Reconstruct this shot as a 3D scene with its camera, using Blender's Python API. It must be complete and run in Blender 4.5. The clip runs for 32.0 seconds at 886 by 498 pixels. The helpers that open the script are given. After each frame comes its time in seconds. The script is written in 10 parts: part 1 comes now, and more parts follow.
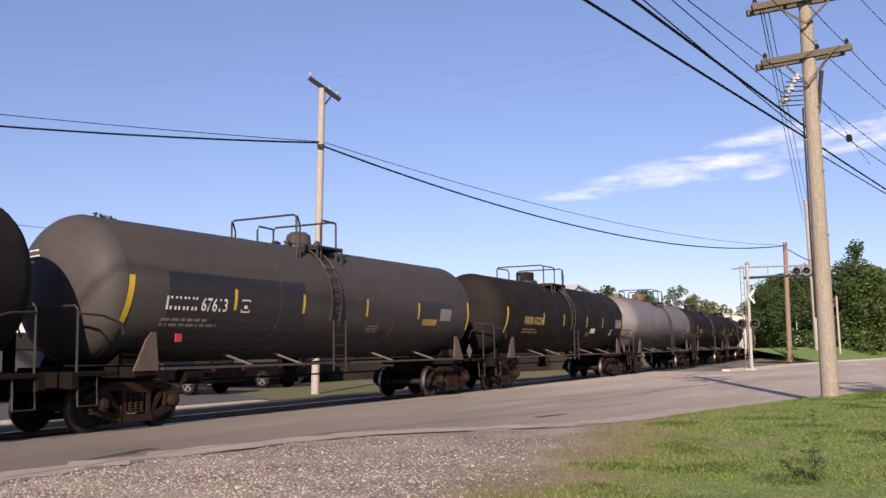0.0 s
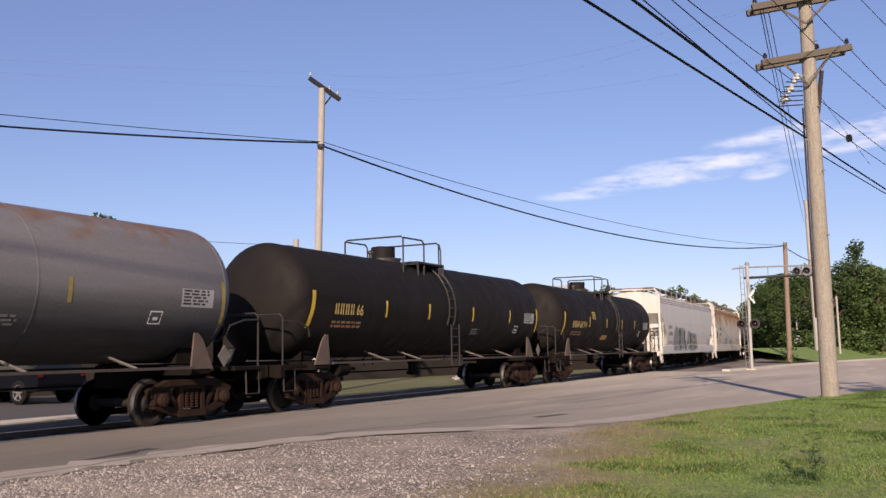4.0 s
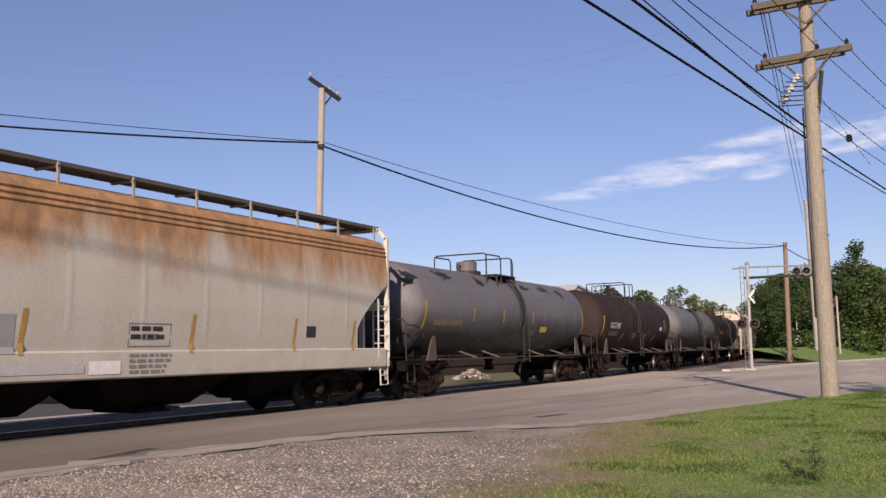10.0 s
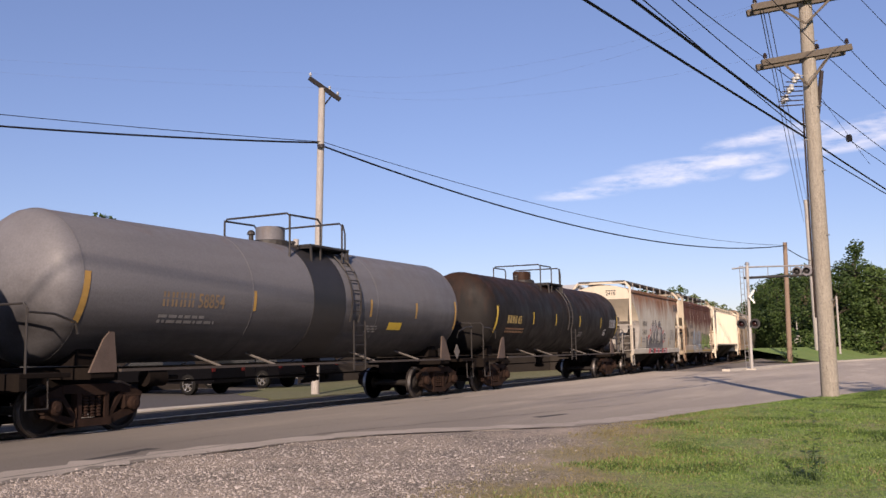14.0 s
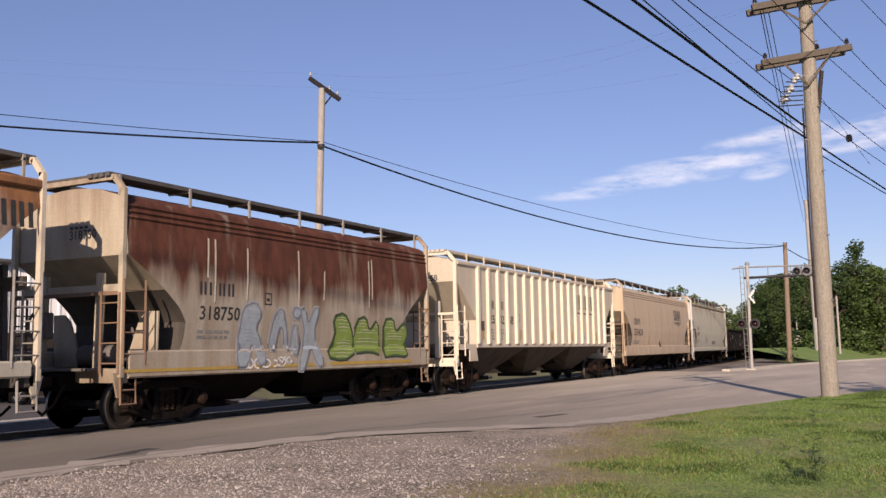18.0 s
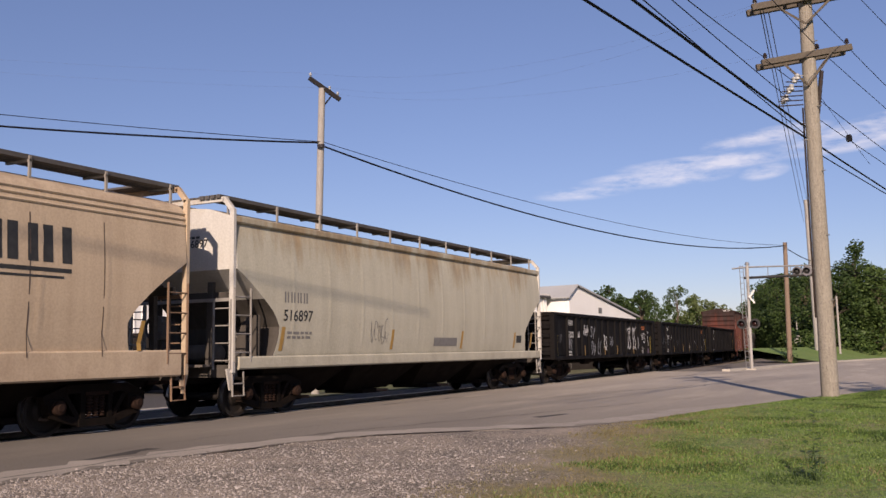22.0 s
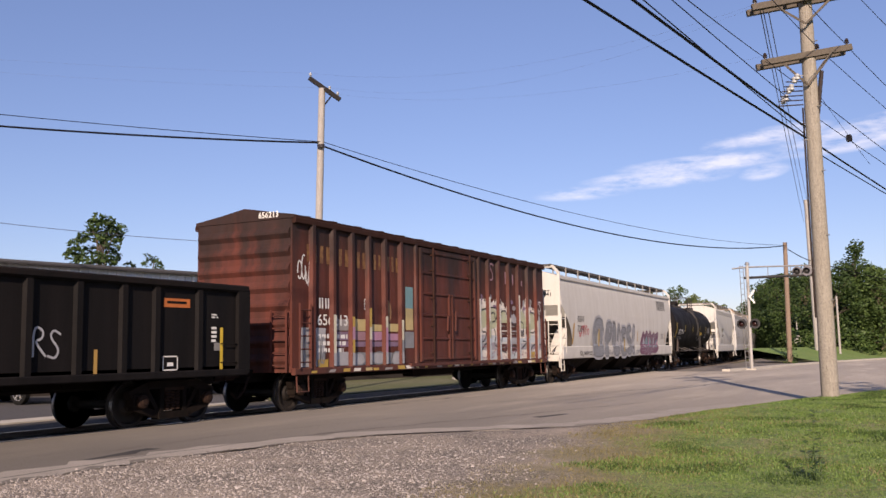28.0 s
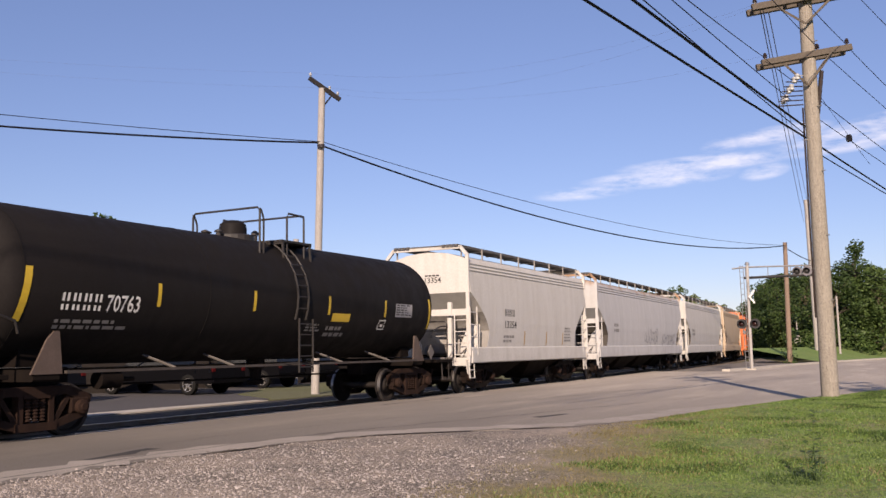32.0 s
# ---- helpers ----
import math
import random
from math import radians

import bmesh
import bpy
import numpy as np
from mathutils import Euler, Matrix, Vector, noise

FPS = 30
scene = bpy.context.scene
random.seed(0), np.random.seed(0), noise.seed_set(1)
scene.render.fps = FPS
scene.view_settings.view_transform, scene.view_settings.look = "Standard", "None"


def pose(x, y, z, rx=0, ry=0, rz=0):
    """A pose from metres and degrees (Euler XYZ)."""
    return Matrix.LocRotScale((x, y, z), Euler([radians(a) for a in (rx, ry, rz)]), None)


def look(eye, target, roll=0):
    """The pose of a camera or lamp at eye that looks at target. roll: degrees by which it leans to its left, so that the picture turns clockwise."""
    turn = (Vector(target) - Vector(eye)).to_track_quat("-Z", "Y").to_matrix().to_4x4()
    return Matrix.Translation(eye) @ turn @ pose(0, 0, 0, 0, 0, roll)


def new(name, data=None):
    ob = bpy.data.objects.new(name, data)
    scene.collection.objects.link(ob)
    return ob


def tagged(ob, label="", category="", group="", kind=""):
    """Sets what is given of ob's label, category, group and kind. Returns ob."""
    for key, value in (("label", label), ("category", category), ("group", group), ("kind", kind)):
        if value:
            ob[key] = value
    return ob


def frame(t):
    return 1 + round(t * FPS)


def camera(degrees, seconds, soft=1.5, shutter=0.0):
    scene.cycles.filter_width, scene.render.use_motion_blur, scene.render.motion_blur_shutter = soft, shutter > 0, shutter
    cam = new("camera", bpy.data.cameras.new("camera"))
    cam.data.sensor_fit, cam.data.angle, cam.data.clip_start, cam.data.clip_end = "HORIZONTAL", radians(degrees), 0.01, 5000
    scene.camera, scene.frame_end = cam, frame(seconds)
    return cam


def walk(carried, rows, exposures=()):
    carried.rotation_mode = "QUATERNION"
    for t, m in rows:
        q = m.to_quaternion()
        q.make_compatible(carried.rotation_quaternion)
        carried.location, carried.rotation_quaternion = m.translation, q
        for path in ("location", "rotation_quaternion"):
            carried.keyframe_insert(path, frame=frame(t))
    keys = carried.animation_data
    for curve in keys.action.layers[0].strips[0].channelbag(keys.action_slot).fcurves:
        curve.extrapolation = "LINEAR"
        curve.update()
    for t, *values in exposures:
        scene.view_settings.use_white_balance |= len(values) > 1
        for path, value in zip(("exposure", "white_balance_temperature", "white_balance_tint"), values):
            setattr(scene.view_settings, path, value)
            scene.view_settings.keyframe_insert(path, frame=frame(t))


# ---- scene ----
# ---------- camera ----------
EYE = Vector((0.0, 0.0, 1.37))
AIM = Vector((0.87933, 0.46343, 0.10961))
cam = camera(51.43, 32.0, soft=1.5)
walk(cam, [(0.0, look(EYE, EYE + AIM * 50, -0.91)), (32.0, look(EYE, EYE + AIM * 50, -0.91))],
     exposures=[(t, e, 7120, 25) for t, e in ((0.0, 0.85), (3.0, 0.71), (6.0, 0.76), (7.5, 0.50), (9.5, 0.52), (12.0, 0.68), (14.0, 0.71), (17.0, 0.74), (19.0, 0.40), (20.0, 0.36), (22.0, 0.43), (25.0, 0.44), (28.0, 0.72), (30.0, 0.60), (32.0, 0.69))])

# ---------- daylight ----------
SUN_WAY = Vector((1.0, 0.37, -0.50)).normalized()      # the way the light travels
sun_data = bpy.data.lights.new("sun", "SUN")
sun_data.energy, sun_data.angle, sun_data.color = 4.3, radians(0.55), (1.0, 0.89, 0.71)
sun = new("sun", sun_data)
sun.rotation_euler = SUN_WAY.to_track_quat("-Z", "Y").to_euler()
sun.location = (-40, -20, 40)

world = bpy.data.worlds.new("sky")
scene.world = world
world.use_nodes = True
wn, wl = world.node_tree.nodes, world.node_tree.links
wn.clear()
w_out, w_bg = wn.new("ShaderNodeOutputWorld"), wn.new("ShaderNodeBackground")
sky = wn.new("ShaderNodeTexSky")
sky.sky_type, sky.sun_disc = "NISHITA", False
sky.sun_elevation = math.asin(-SUN_WAY.z)
sky.sun_rotation = math.atan2(-SUN_WAY.x, -SUN_WAY.y)
sky.altitude, sky.air_density, sky.dust_density, sky.ozone_density = 1000, 1.0, 0.35, 4.5
w_bg.inputs["Strength"].default_value = 0.086
w_tc, w_sep = wn.new("ShaderNodeTexCoord"), wn.new("ShaderNodeSeparateXYZ")
wl.new(w_tc.outputs["Generated"], w_sep.inputs["Vector"])


def w_math(kind, a, c, clamp=False):
    o = wn.new("ShaderNodeMath")
    o.operation, o.use_clamp = kind, clamp
    for k, v in enumerate((a, c)):
        if isinstance(v, (int, float)):
            o.inputs[k].default_value = v
        else:
            wl.new(v, o.inputs[k])
    return o.outputs["Value"]


# thin streaks of high cloud, low over the far end of the road, climbing to the south
w_map = wn.new("ShaderNodeMapping")
w_map.inputs["Rotation"].default_value = (radians(-7), 0.0, 0.0)
w_map.inputs["Scale"].default_value = (5.0, 15.0, 62.0)
w_noise = wn.new("ShaderNodeTexNoise")
w_noise.inputs["Scale"].default_value, w_noise.inputs["Detail"].default_value = 1.6, 6.0
w_noise.inputs["Roughness"].default_value = 0.6
wl.new(w_tc.outputs["Generated"], w_map.inputs["Vector"])
wl.new(w_map.outputs["Vector"], w_noise.inputs["Vector"])
w_front = w_math("MULTIPLY", w_math("SUBTRACT", w_sep.outputs["X"], 0.6), 6.0, True)
w_sum = None
for c_y, c_z, c_half, c_thick, c_slope, c_amount in (
        (0.318, 0.1655, 0.050, 0.0075, -0.05, 0.75), (0.245, 0.1765, 0.075, 0.0095, -0.03, 0.95), (0.195, 0.1895, 0.085, 0.0090, -0.03, 1.0), (0.178, 0.2065, 0.022, 0.0075, -0.10, 0.7),
        (0.125, 0.2125, 0.050, 0.0090, -0.10, 1.0), (0.140, 0.1765, 0.024, 0.0080, -0.12, 0.8), (0.060, 0.2020, 0.075, 0.0130, -0.08, 1.0), (0.030, 0.2140, 0.070, 0.0100, -0.16, 0.9), (-0.05, 0.2080, 0.080, 0.0140, -0.10, 0.9)):
    w_dy = w_math("SUBTRACT", w_sep.outputs["Y"], c_y)
    w_dz = w_math("SUBTRACT", w_math("SUBTRACT", w_sep.outputs["Z"], c_z), w_math("MULTIPLY", w_dy, c_slope))
    w_a = w_math("POWER", w_math("ABSOLUTE", w_math("MULTIPLY", w_dy, 1 / c_half), 0.0), 2.0)
    w_b = w_math("POWER", w_math("ABSOLUTE", w_math("MULTIPLY", w_dz, 1 / c_thick), 0.0), 2.0)
    w_c = w_math("MULTIPLY", w_math("SUBTRACT", 1.25, w_math("ADD", w_a, w_b), True), c_amount)
    w_sum = w_c if w_sum is None else w_math("MAXIMUM", w_sum, w_c)
w_streak = w_math("MULTIPLY", w_math("SUBTRACT", w_noise.outputs["Fac"], 0.36), 3.4, True)
w_fac = w_math("MULTIPLY", w_math("MULTIPLY", w_streak, w_sum), w_front)
w_mix = wn.new("ShaderNodeMix")
w_mix.data_type = "RGBA"
w_mix.inputs["B"].default_value = (8.6, 8.9, 9.0, 1)
wl.new(w_math("MULTIPLY", w_fac, 0.52), w_mix.inputs["Factor"])
w_tint = wn.new("ShaderNodeMix")
w_tint.data_type, w_tint.blend_type = "RGBA", "MULTIPLY"
w_tint.inputs["Factor"].default_value = 1.0
w_tint.inputs["B"].default_value = (1.08, 0.98, 0.995, 1)
wl.new(sky.outputs["Color"], w_tint.inputs["A"])
w_haze = wn.new("ShaderNodeMix")      # dry air: the sky pales less towards the horizon
w_haze.data_type, w_haze.blend_type = "RGBA", "MULTIPLY"
w_haze.inputs["B"].default_value = (0.70, 0.71, 0.74, 1)
w_low = w_math("SUBTRACT", 1.0, w_math("MULTIPLY", w_sep.outputs["Z"], 2.8), True)
wl.new(w_low, w_haze.inputs["Factor"])
wl.new(w_tint.outputs["Result"], w_haze.inputs["A"])
wl.new(w_haze.outputs["Result"], w_mix.inputs["A"])
wl.new(w_mix.outputs["Result"], w_bg.inputs["Color"])
wl.new(w_bg.outputs["Background"], w_out.inputs["Surface"])


# ---------- materials ----------
def rgb(r, g, b):
    return (r, g, b, 1.0)


def surface(name, colour, other=None, amount=0.5, scale=2.0, rough=0.7, metal=0.0, bump=0.15, fine=40.0,
            stretch=(1, 1, 1), lo=0.35, hi=0.7, third=None, third_lo=0.6, third_hi=0.75, third_scale=6.0, spec=0.5,
            third_stretch=None, vary=0.0, grain=0.18):
    """A procedural surface: base colour, large blotches of another, spots or streaks of a third, and fine grain."""
    m = bpy.data.materials.new(name)
    m.use_nodes = True
    n, l = m.node_tree.nodes, m.node_tree.links
    b = n["Principled BSDF"]
    b.inputs["Roughness"].default_value, b.inputs["Metallic"].default_value = rough, metal
    b.inputs["Specular IOR Level"].default_value = spec
    tc = n.new("ShaderNodeTexCoord")

    def noise_of(sc, st, detail=6.0):
        mp, nz = n.new("ShaderNodeMapping"), n.new("ShaderNodeTexNoise")
        mp.inputs["Scale"].default_value = st
        nz.inputs["Scale"].default_value, nz.inputs["Detail"].default_value = sc, detail
        nz.inputs["Roughness"].default_value = 0.6
        l.new(tc.outputs["Object"], mp.inputs["Vector"])
        l.new(mp.outputs["Vector"], nz.inputs["Vector"])
        return nz.outputs["Fac"]

    def ramp_of(src, a, z, top=1.0):
        mr = n.new("ShaderNodeMapRange")
        mr.inputs["From Min"].default_value, mr.inputs["From Max"].default_value = a, z
        mr.inputs["To Max"].default_value = top
        l.new(src, mr.inputs["Value"])
        return mr.outputs["Result"]

    def mix_of(fac, a, c):
        mx = n.new("ShaderNodeMix")
        mx.data_type = "RGBA"
        l.new(fac, mx.inputs["Factor"])
        for sock, v in (("A", a), ("B", c)):
            if isinstance(v, tuple):
                mx.inputs[sock].default_value = v
            else:
                l.new(v, mx.inputs[sock])
        return mx.outputs["Result"]

    col = colour
    if other:
        col = mix_of(ramp_of(noise_of(scale, stretch), lo, hi, amount), col, other)
    if third:
        col = mix_of(ramp_of(noise_of(third_scale, third_stretch or stretch), third_lo, third_hi), col, third)
    g = noise_of(fine, (1, 1, 1), 3.0)
    dark = tuple(c * (1 - grain * 1.6) for c in colour[:3]) + (1.0,)
    if grain:
        gm = n.new("ShaderNodeMix")
        gm.data_type, gm.blend_type = "RGBA", "MULTIPLY"
        gm.inputs["Factor"].default_value = 1.0
        gr = n.new("ShaderNodeMapRange")
        gr.inputs["From Min"].default_value, gr.inputs["From Max"].default_value = 0.3, 0.7
        gr.inputs["To Min"].default_value, gr.inputs["To Max"].default_value = 1 - grain, 1 + grain * 0.4
        l.new(g, gr.inputs["Value"])
        if isinstance(col, tuple):
            gm.inputs["A"].default_value = col
        else:
            l.new(col, gm.inputs["A"])
        l.new(gr.outputs["Result"], gm.inputs["B"])
        col = gm.outputs["Result"]
    if vary:
        oi, hs = n.new("ShaderNodeObjectInfo"), n.new("ShaderNodeHueSaturation")
        vr = n.new("ShaderNodeMapRange")
        vr.inputs["To Min"].default_value, vr.inputs["To Max"].default_value = 1 - vary, 1 + vary
        l.new(oi.outputs["Random"], vr.inputs["Value"])
        l.new(vr.outputs["Result"], hs.inputs["Value"])
        l.new(col, hs.inputs["Color"])
        col = hs.outputs["Color"]
    if isinstance(col, tuple):
        b.inputs["Base Color"].default_value = col
    else:
        l.new(col, b.inputs["Base Color"])
    if bump:
        bp = n.new("ShaderNodeBump")
        bp.inputs["Strength"].default_value, bp.inputs["Distance"].default_value = bump, 0.02
        l.new(g, bp.inputs["Height"])
        l.new(bp.outputs["Normal"], b.inputs["Normal"])
    return m


def leaf_surface(name, a, c):
    m = bpy.data.materials.new(name)
    m.use_nodes = True
    n, l = m.node_tree.nodes, m.node_tree.links
    b = n["Principled BSDF"]
    b.inputs["Roughness"].default_value = 0.6
    b.inputs["Specular IOR Level"].default_value = 0.25
    g, mx = n.new("ShaderNodeNewGeometry"), n.new("ShaderNodeMix")
    mx.data_type = "RGBA"
    mx.inputs["A"].default_value, mx.inputs["B"].default_value = a, c
    l.new(g.outputs["Random Per Island"], mx.inputs["Factor"])
    l.new(mx.outputs["Result"], b.inputs["Base Color"])
    b.inputs["Subsurface Weight"].default_value = 0.0
    return m


# ---------- mesh helpers ----------
def box(bm, x0, x1, y0, y1, z0, z1, c=0.0):
    """A box; c cuts its edges along x so that it has rounded-off long corners."""
    if c <= 0:
        ring = [(y0, z0), (y1, z0), (y1, z1), (y0, z1)]
    else:
        ring = [(y0 + c, z0), (y1 - c, z0), (y1, z0 + c), (y1, z1 - c), (y1 - c, z1), (y0 + c, z1), (y0, z1 - c), (y0, z0 + c)]
    prism(bm, ring, x0, x1)


def prism(bm, ring, x0, x1):
    """A profile in (y, z), drawn out from x0 to x1."""
    a = [bm.verts.new((x0, y, z)) for y, z in ring]
    b = [bm.verts.new((x1, y, z)) for y, z in ring]
    k = len(ring)
    for i in range(k):
        bm.faces.new((a[i], a[(i + 1) % k], b[(i + 1) % k], b[i]))
    bm.faces.new(a[::-1])
    bm.faces.new(b)


def plate(bm, ring, y0, y1):
    """A profile in (x, z), drawn out from y0 to y1."""
    a = [bm.verts.new((x, y0, z)) for x, z in ring]
    b = [bm.verts.new((x, y1, z)) for x, z in ring]
    k = len(ring)
    for i in range(k):
        bm.faces.new((a[i], a[(i + 1) % k], b[(i + 1) % k], b[i]))
    bm.faces.new(a[::-1])
    bm.faces.new(b)


def slab(bm, ring, z0, z1):
    """A profile in (x, y), drawn up from z0 to z1."""
    a = [bm.verts.new((x, y, z0)) for x, y in ring]
    b = [bm.verts.new((x, y, z1)) for x, y in ring]
    k = len(ring)
    for i in range(k):
        bm.faces.new((a[i], a[(i + 1) % k], b[(i + 1) % k], b[i]))
    bm.faces.new(a[::-1])
    bm.faces.new(b)


def rod(bm, pts, r, seg=6, r1=None, cap=True):
    """A round bar along points, of radius r, tapering to r1."""
    pts = [Vector(p) for p in pts]
    k, rings = len(pts), []
    for i, p in enumerate(pts):
        d = (pts[min(i + 1, k - 1)] - pts[max(i - 1, 0)]).normalized()
        ref = Vector((0, 0, 1)) if abs(d.z) < 0.9 else Vector((1, 0, 0))
        u = d.cross(ref).normalized()
        v = d.cross(u)
        rr = r if r1 is None else r + (r1 - r) * i / (k - 1)
        rings.append([bm.verts.new(p + rr * (math.cos(a) * u + math.sin(a) * v)) for a in (2 * math.pi * j / seg for j in range(seg))])
    for a, b in zip(rings, rings[1:]):
        for j in range(seg):
            bm.faces.new((a[j], a[(j + 1) % seg], b[(j + 1) % seg], b[j]))
    if cap:
        bm.faces.new(rings[0][::-1])
        bm.faces.new(rings[-1])


def bar(bm, p, q, w, d, up=(0, 1, 0)):
    """A flat bar from p to q, w wide across and d deep along up."""
    p, q, up = Vector(p), Vector(q), Vector(up)
    t = (q - p).normalized()
    s = t.cross(up).normalized() * (w / 2)
    n = s.cross(t).normalized() * (d / 2)
    a = [bm.verts.new(p + e) for e in (s + n, -s + n, -s - n, s - n)]
    b = [bm.verts.new(q + e) for e in (s + n, -s + n, -s - n, s - n)]
    for i in range(4):
        bm.faces.new((a[i], a[(i + 1) % 4], b[(i + 1) % 4], b[i]))
    bm.faces.new(a[::-1])
    bm.faces.new(b)


def lathe(bm, prof, axis, seg=20, at=(0, 0, 0), closed=False):
    """A profile of (along, radius), turned about the axis 'x', 'y' or 'z' through the point at."""
    at = Vector(at)
    e = {"x": (Vector((1, 0, 0)), Vector((0, 1, 0)), Vector((0, 0, 1))),
         "y": (Vector((0, 1, 0)), Vector((0, 0, 1)), Vector((1, 0, 0))),
         "z": (Vector((0, 0, 1)), Vector((1, 0, 0)), Vector((0, 1, 0)))}[axis]
    rings = []
    for a, r in prof:
        if r <= 1e-5:
            rings.append([bm.verts.new(at + e[0] * a)])
        else:
            rings.append([bm.verts.new(at + e[0] * a + r * (math.cos(2 * math.pi * j / seg) * e[1] + math.sin(2 * math.pi * j / seg) * e[2])) for j in range(seg)])
    for a, b in zip(rings, rings[1:]):
        for j in range(seg):
            k = (j + 1) % seg
            if len(a) == 1 and len(b) == 1:
                continue
            if len(a) == 1:
                bm.faces.new((a[0], b[k], b[j]))
            elif len(b) == 1:
                bm.faces.new((a[j], a[k], b[0]))
            else:
                bm.faces.new((a[j], a[k], b[k], b[j]))
    if not closed:
        for r, f in ((rings[0], 1), (rings[-1], -1)):
            if len(r) > 2:
                bm.faces.new(r[::-1] if f > 0 else r)


def mesh_of(name, bm, mat, smooth=False):
    me = bpy.data.meshes.new(name)
    if name in ("graffiti", "paint_patch", "repainted_panel", "reflector_strip", "scrawl"):
        bmesh.ops.remove_doubles(bm, verts=bm.verts, dist=0.0015)
    bmesh.ops.recalc_face_normals(bm, faces=bm.faces)
    bm.to_mesh(me)
    bm.free()
    for m in (mat if isinstance(mat, (list, tuple)) else [mat]):
        me.materials.append(m)
    if smooth:
        me.shade_smooth()
        me.set_sharp_from_angle(angle=radians(35))
    return me


def part(name, bm, mat, parent=None, label="", smooth=False, m=None):
    """Links a bmesh, or a mesh made before, as one mesh object under a thing or a part."""
    me = bm if isinstance(bm, bpy.types.Mesh) else mesh_of(name, bm, mat, smooth)
    ob = new(name, me)
    if parent:
        ob.parent = parent
    if m is not None:
        ob.matrix_basis = m
    return tagged(ob, label)


def made(fn, *args, **kw):
    bm = bmesh.new()
    fn(bm, *args, **kw)
    return bm


def thing(name, label, category, group="", m=None):
    ob = new(name)
    ob.empty_display_size = 0.3
    if m is not None:
        ob.matrix_basis = m
    return tagged(ob, label, category, group)


# ---------- the track's course ----------
TRACK_Y, BEND_AT, BEND_R, BEND_END = 14.3155, 21.0, 740.0, 175.0


def course(s):
    """Place and heading of the track's middle, s metres along it."""
    if s <= BEND_AT:
        return Vector((s, TRACK_Y, 0)), 0.0
    a = (min(s, BEND_END) - BEND_AT) / BEND_R
    p = Vector((BEND_AT + BEND_R * math.sin(a), TRACK_Y + BEND_R * (1 - math.cos(a)), 0))
    if s > BEND_END:
        p += (s - BEND_END) * Vector((math.cos(a), math.sin(a), 0))
    return p, a


def gone(t):
    """How far the train has gone after t seconds."""
    return 11.5252 * t + 8.855e-3 * t ** 2 - 3.762e-4 * t ** 3 + 5.682e-6 * t ** 4


def beside(s, out, z=0.0):
    """A point beside the track: out metres towards the road."""
    p, a = course(s)
    return Vector((p.x + out * math.sin(a), p.y - out * math.cos(a), z))
# ---------- surfaces of the place ----------
M_ASPHALT = surface("asphalt", rgb(0.255, 0.226, 0.193), rgb(0.165, 0.147, 0.127), 0.8, 0.16, 0.9, bump=0.35, fine=55, stretch=(0.35, 1.6, 1),
                    third=rgb(0.31, 0.272, 0.226), third_lo=0.52, third_hi=0.72, third_scale=0.5, third_stretch=(0.25, 1.5, 1), grain=0.3)
a_n, a_l = M_ASPHALT.node_tree.nodes, M_ASPHALT.node_tree.links      # brightening at a grazing view, put into the colour: darker near, paler towards the crossing
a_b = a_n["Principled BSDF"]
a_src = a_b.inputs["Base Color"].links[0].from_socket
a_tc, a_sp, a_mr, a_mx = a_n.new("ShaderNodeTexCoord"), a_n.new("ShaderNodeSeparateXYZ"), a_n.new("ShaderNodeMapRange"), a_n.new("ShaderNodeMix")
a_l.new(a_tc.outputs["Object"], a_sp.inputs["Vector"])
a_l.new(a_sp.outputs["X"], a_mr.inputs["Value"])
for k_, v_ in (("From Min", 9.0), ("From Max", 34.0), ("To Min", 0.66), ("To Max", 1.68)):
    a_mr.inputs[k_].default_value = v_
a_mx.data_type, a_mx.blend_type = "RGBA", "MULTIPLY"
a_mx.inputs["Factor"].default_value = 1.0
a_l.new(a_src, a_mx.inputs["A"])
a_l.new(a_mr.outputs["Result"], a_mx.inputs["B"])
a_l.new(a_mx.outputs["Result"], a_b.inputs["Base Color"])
M_LOT = surface("lot_asphalt", rgb(0.050, 0.047, 0.050), rgb(0.072, 0.068, 0.070), 0.7, 0.3, 0.92, bump=0.3, fine=50)
M_CONCRETE = surface("concrete", rgb(0.45, 0.42, 0.37), rgb(0.34, 0.315, 0.28), 0.8, 0.8, 0.9, bump=0.25, fine=45)
M_STONE = leaf_surface("gravel_stone", rgb(0.10, 0.086, 0.079), rgb(0.33, 0.30, 0.283))
M_FIELD = surface("rough_ground", rgb(0.085, 0.10, 0.03), rgb(0.13, 0.12, 0.07), 0.8, 0.12, 0.95, bump=0.6, fine=12, grain=0.4)
# near-black: the depth of the train's shade is put into the ballast's colour
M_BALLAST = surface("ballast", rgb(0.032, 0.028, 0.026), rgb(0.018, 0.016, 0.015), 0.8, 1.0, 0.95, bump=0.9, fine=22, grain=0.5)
M_APRON = surface("apron_gravel", rgb(0.19, 0.168, 0.148), rgb(0.12, 0.105, 0.092), 0.8, 0.6, 0.95, bump=0.7, fine=18, grain=0.4)
M_BANK = surface("bank_grass", rgb(0.115, 0.20, 0.042), rgb(0.16, 0.22, 0.06), 0.8, 0.45, 0.95, bump=0.8, fine=30, grain=0.35)
M_RAIL = surface("rail_steel", rgb(0.13, 0.085, 0.06), rgb(0.22, 0.2, 0.19), 0.6, 3.0, 0.55, metal=0.6, bump=0.1)
M_RAILTOP = surface("rail_head", rgb(0.5, 0.49, 0.48), rgb(0.36, 0.34, 0.33), 0.5, 5.0, 0.32, metal=0.9, bump=0.05, grain=0.08)
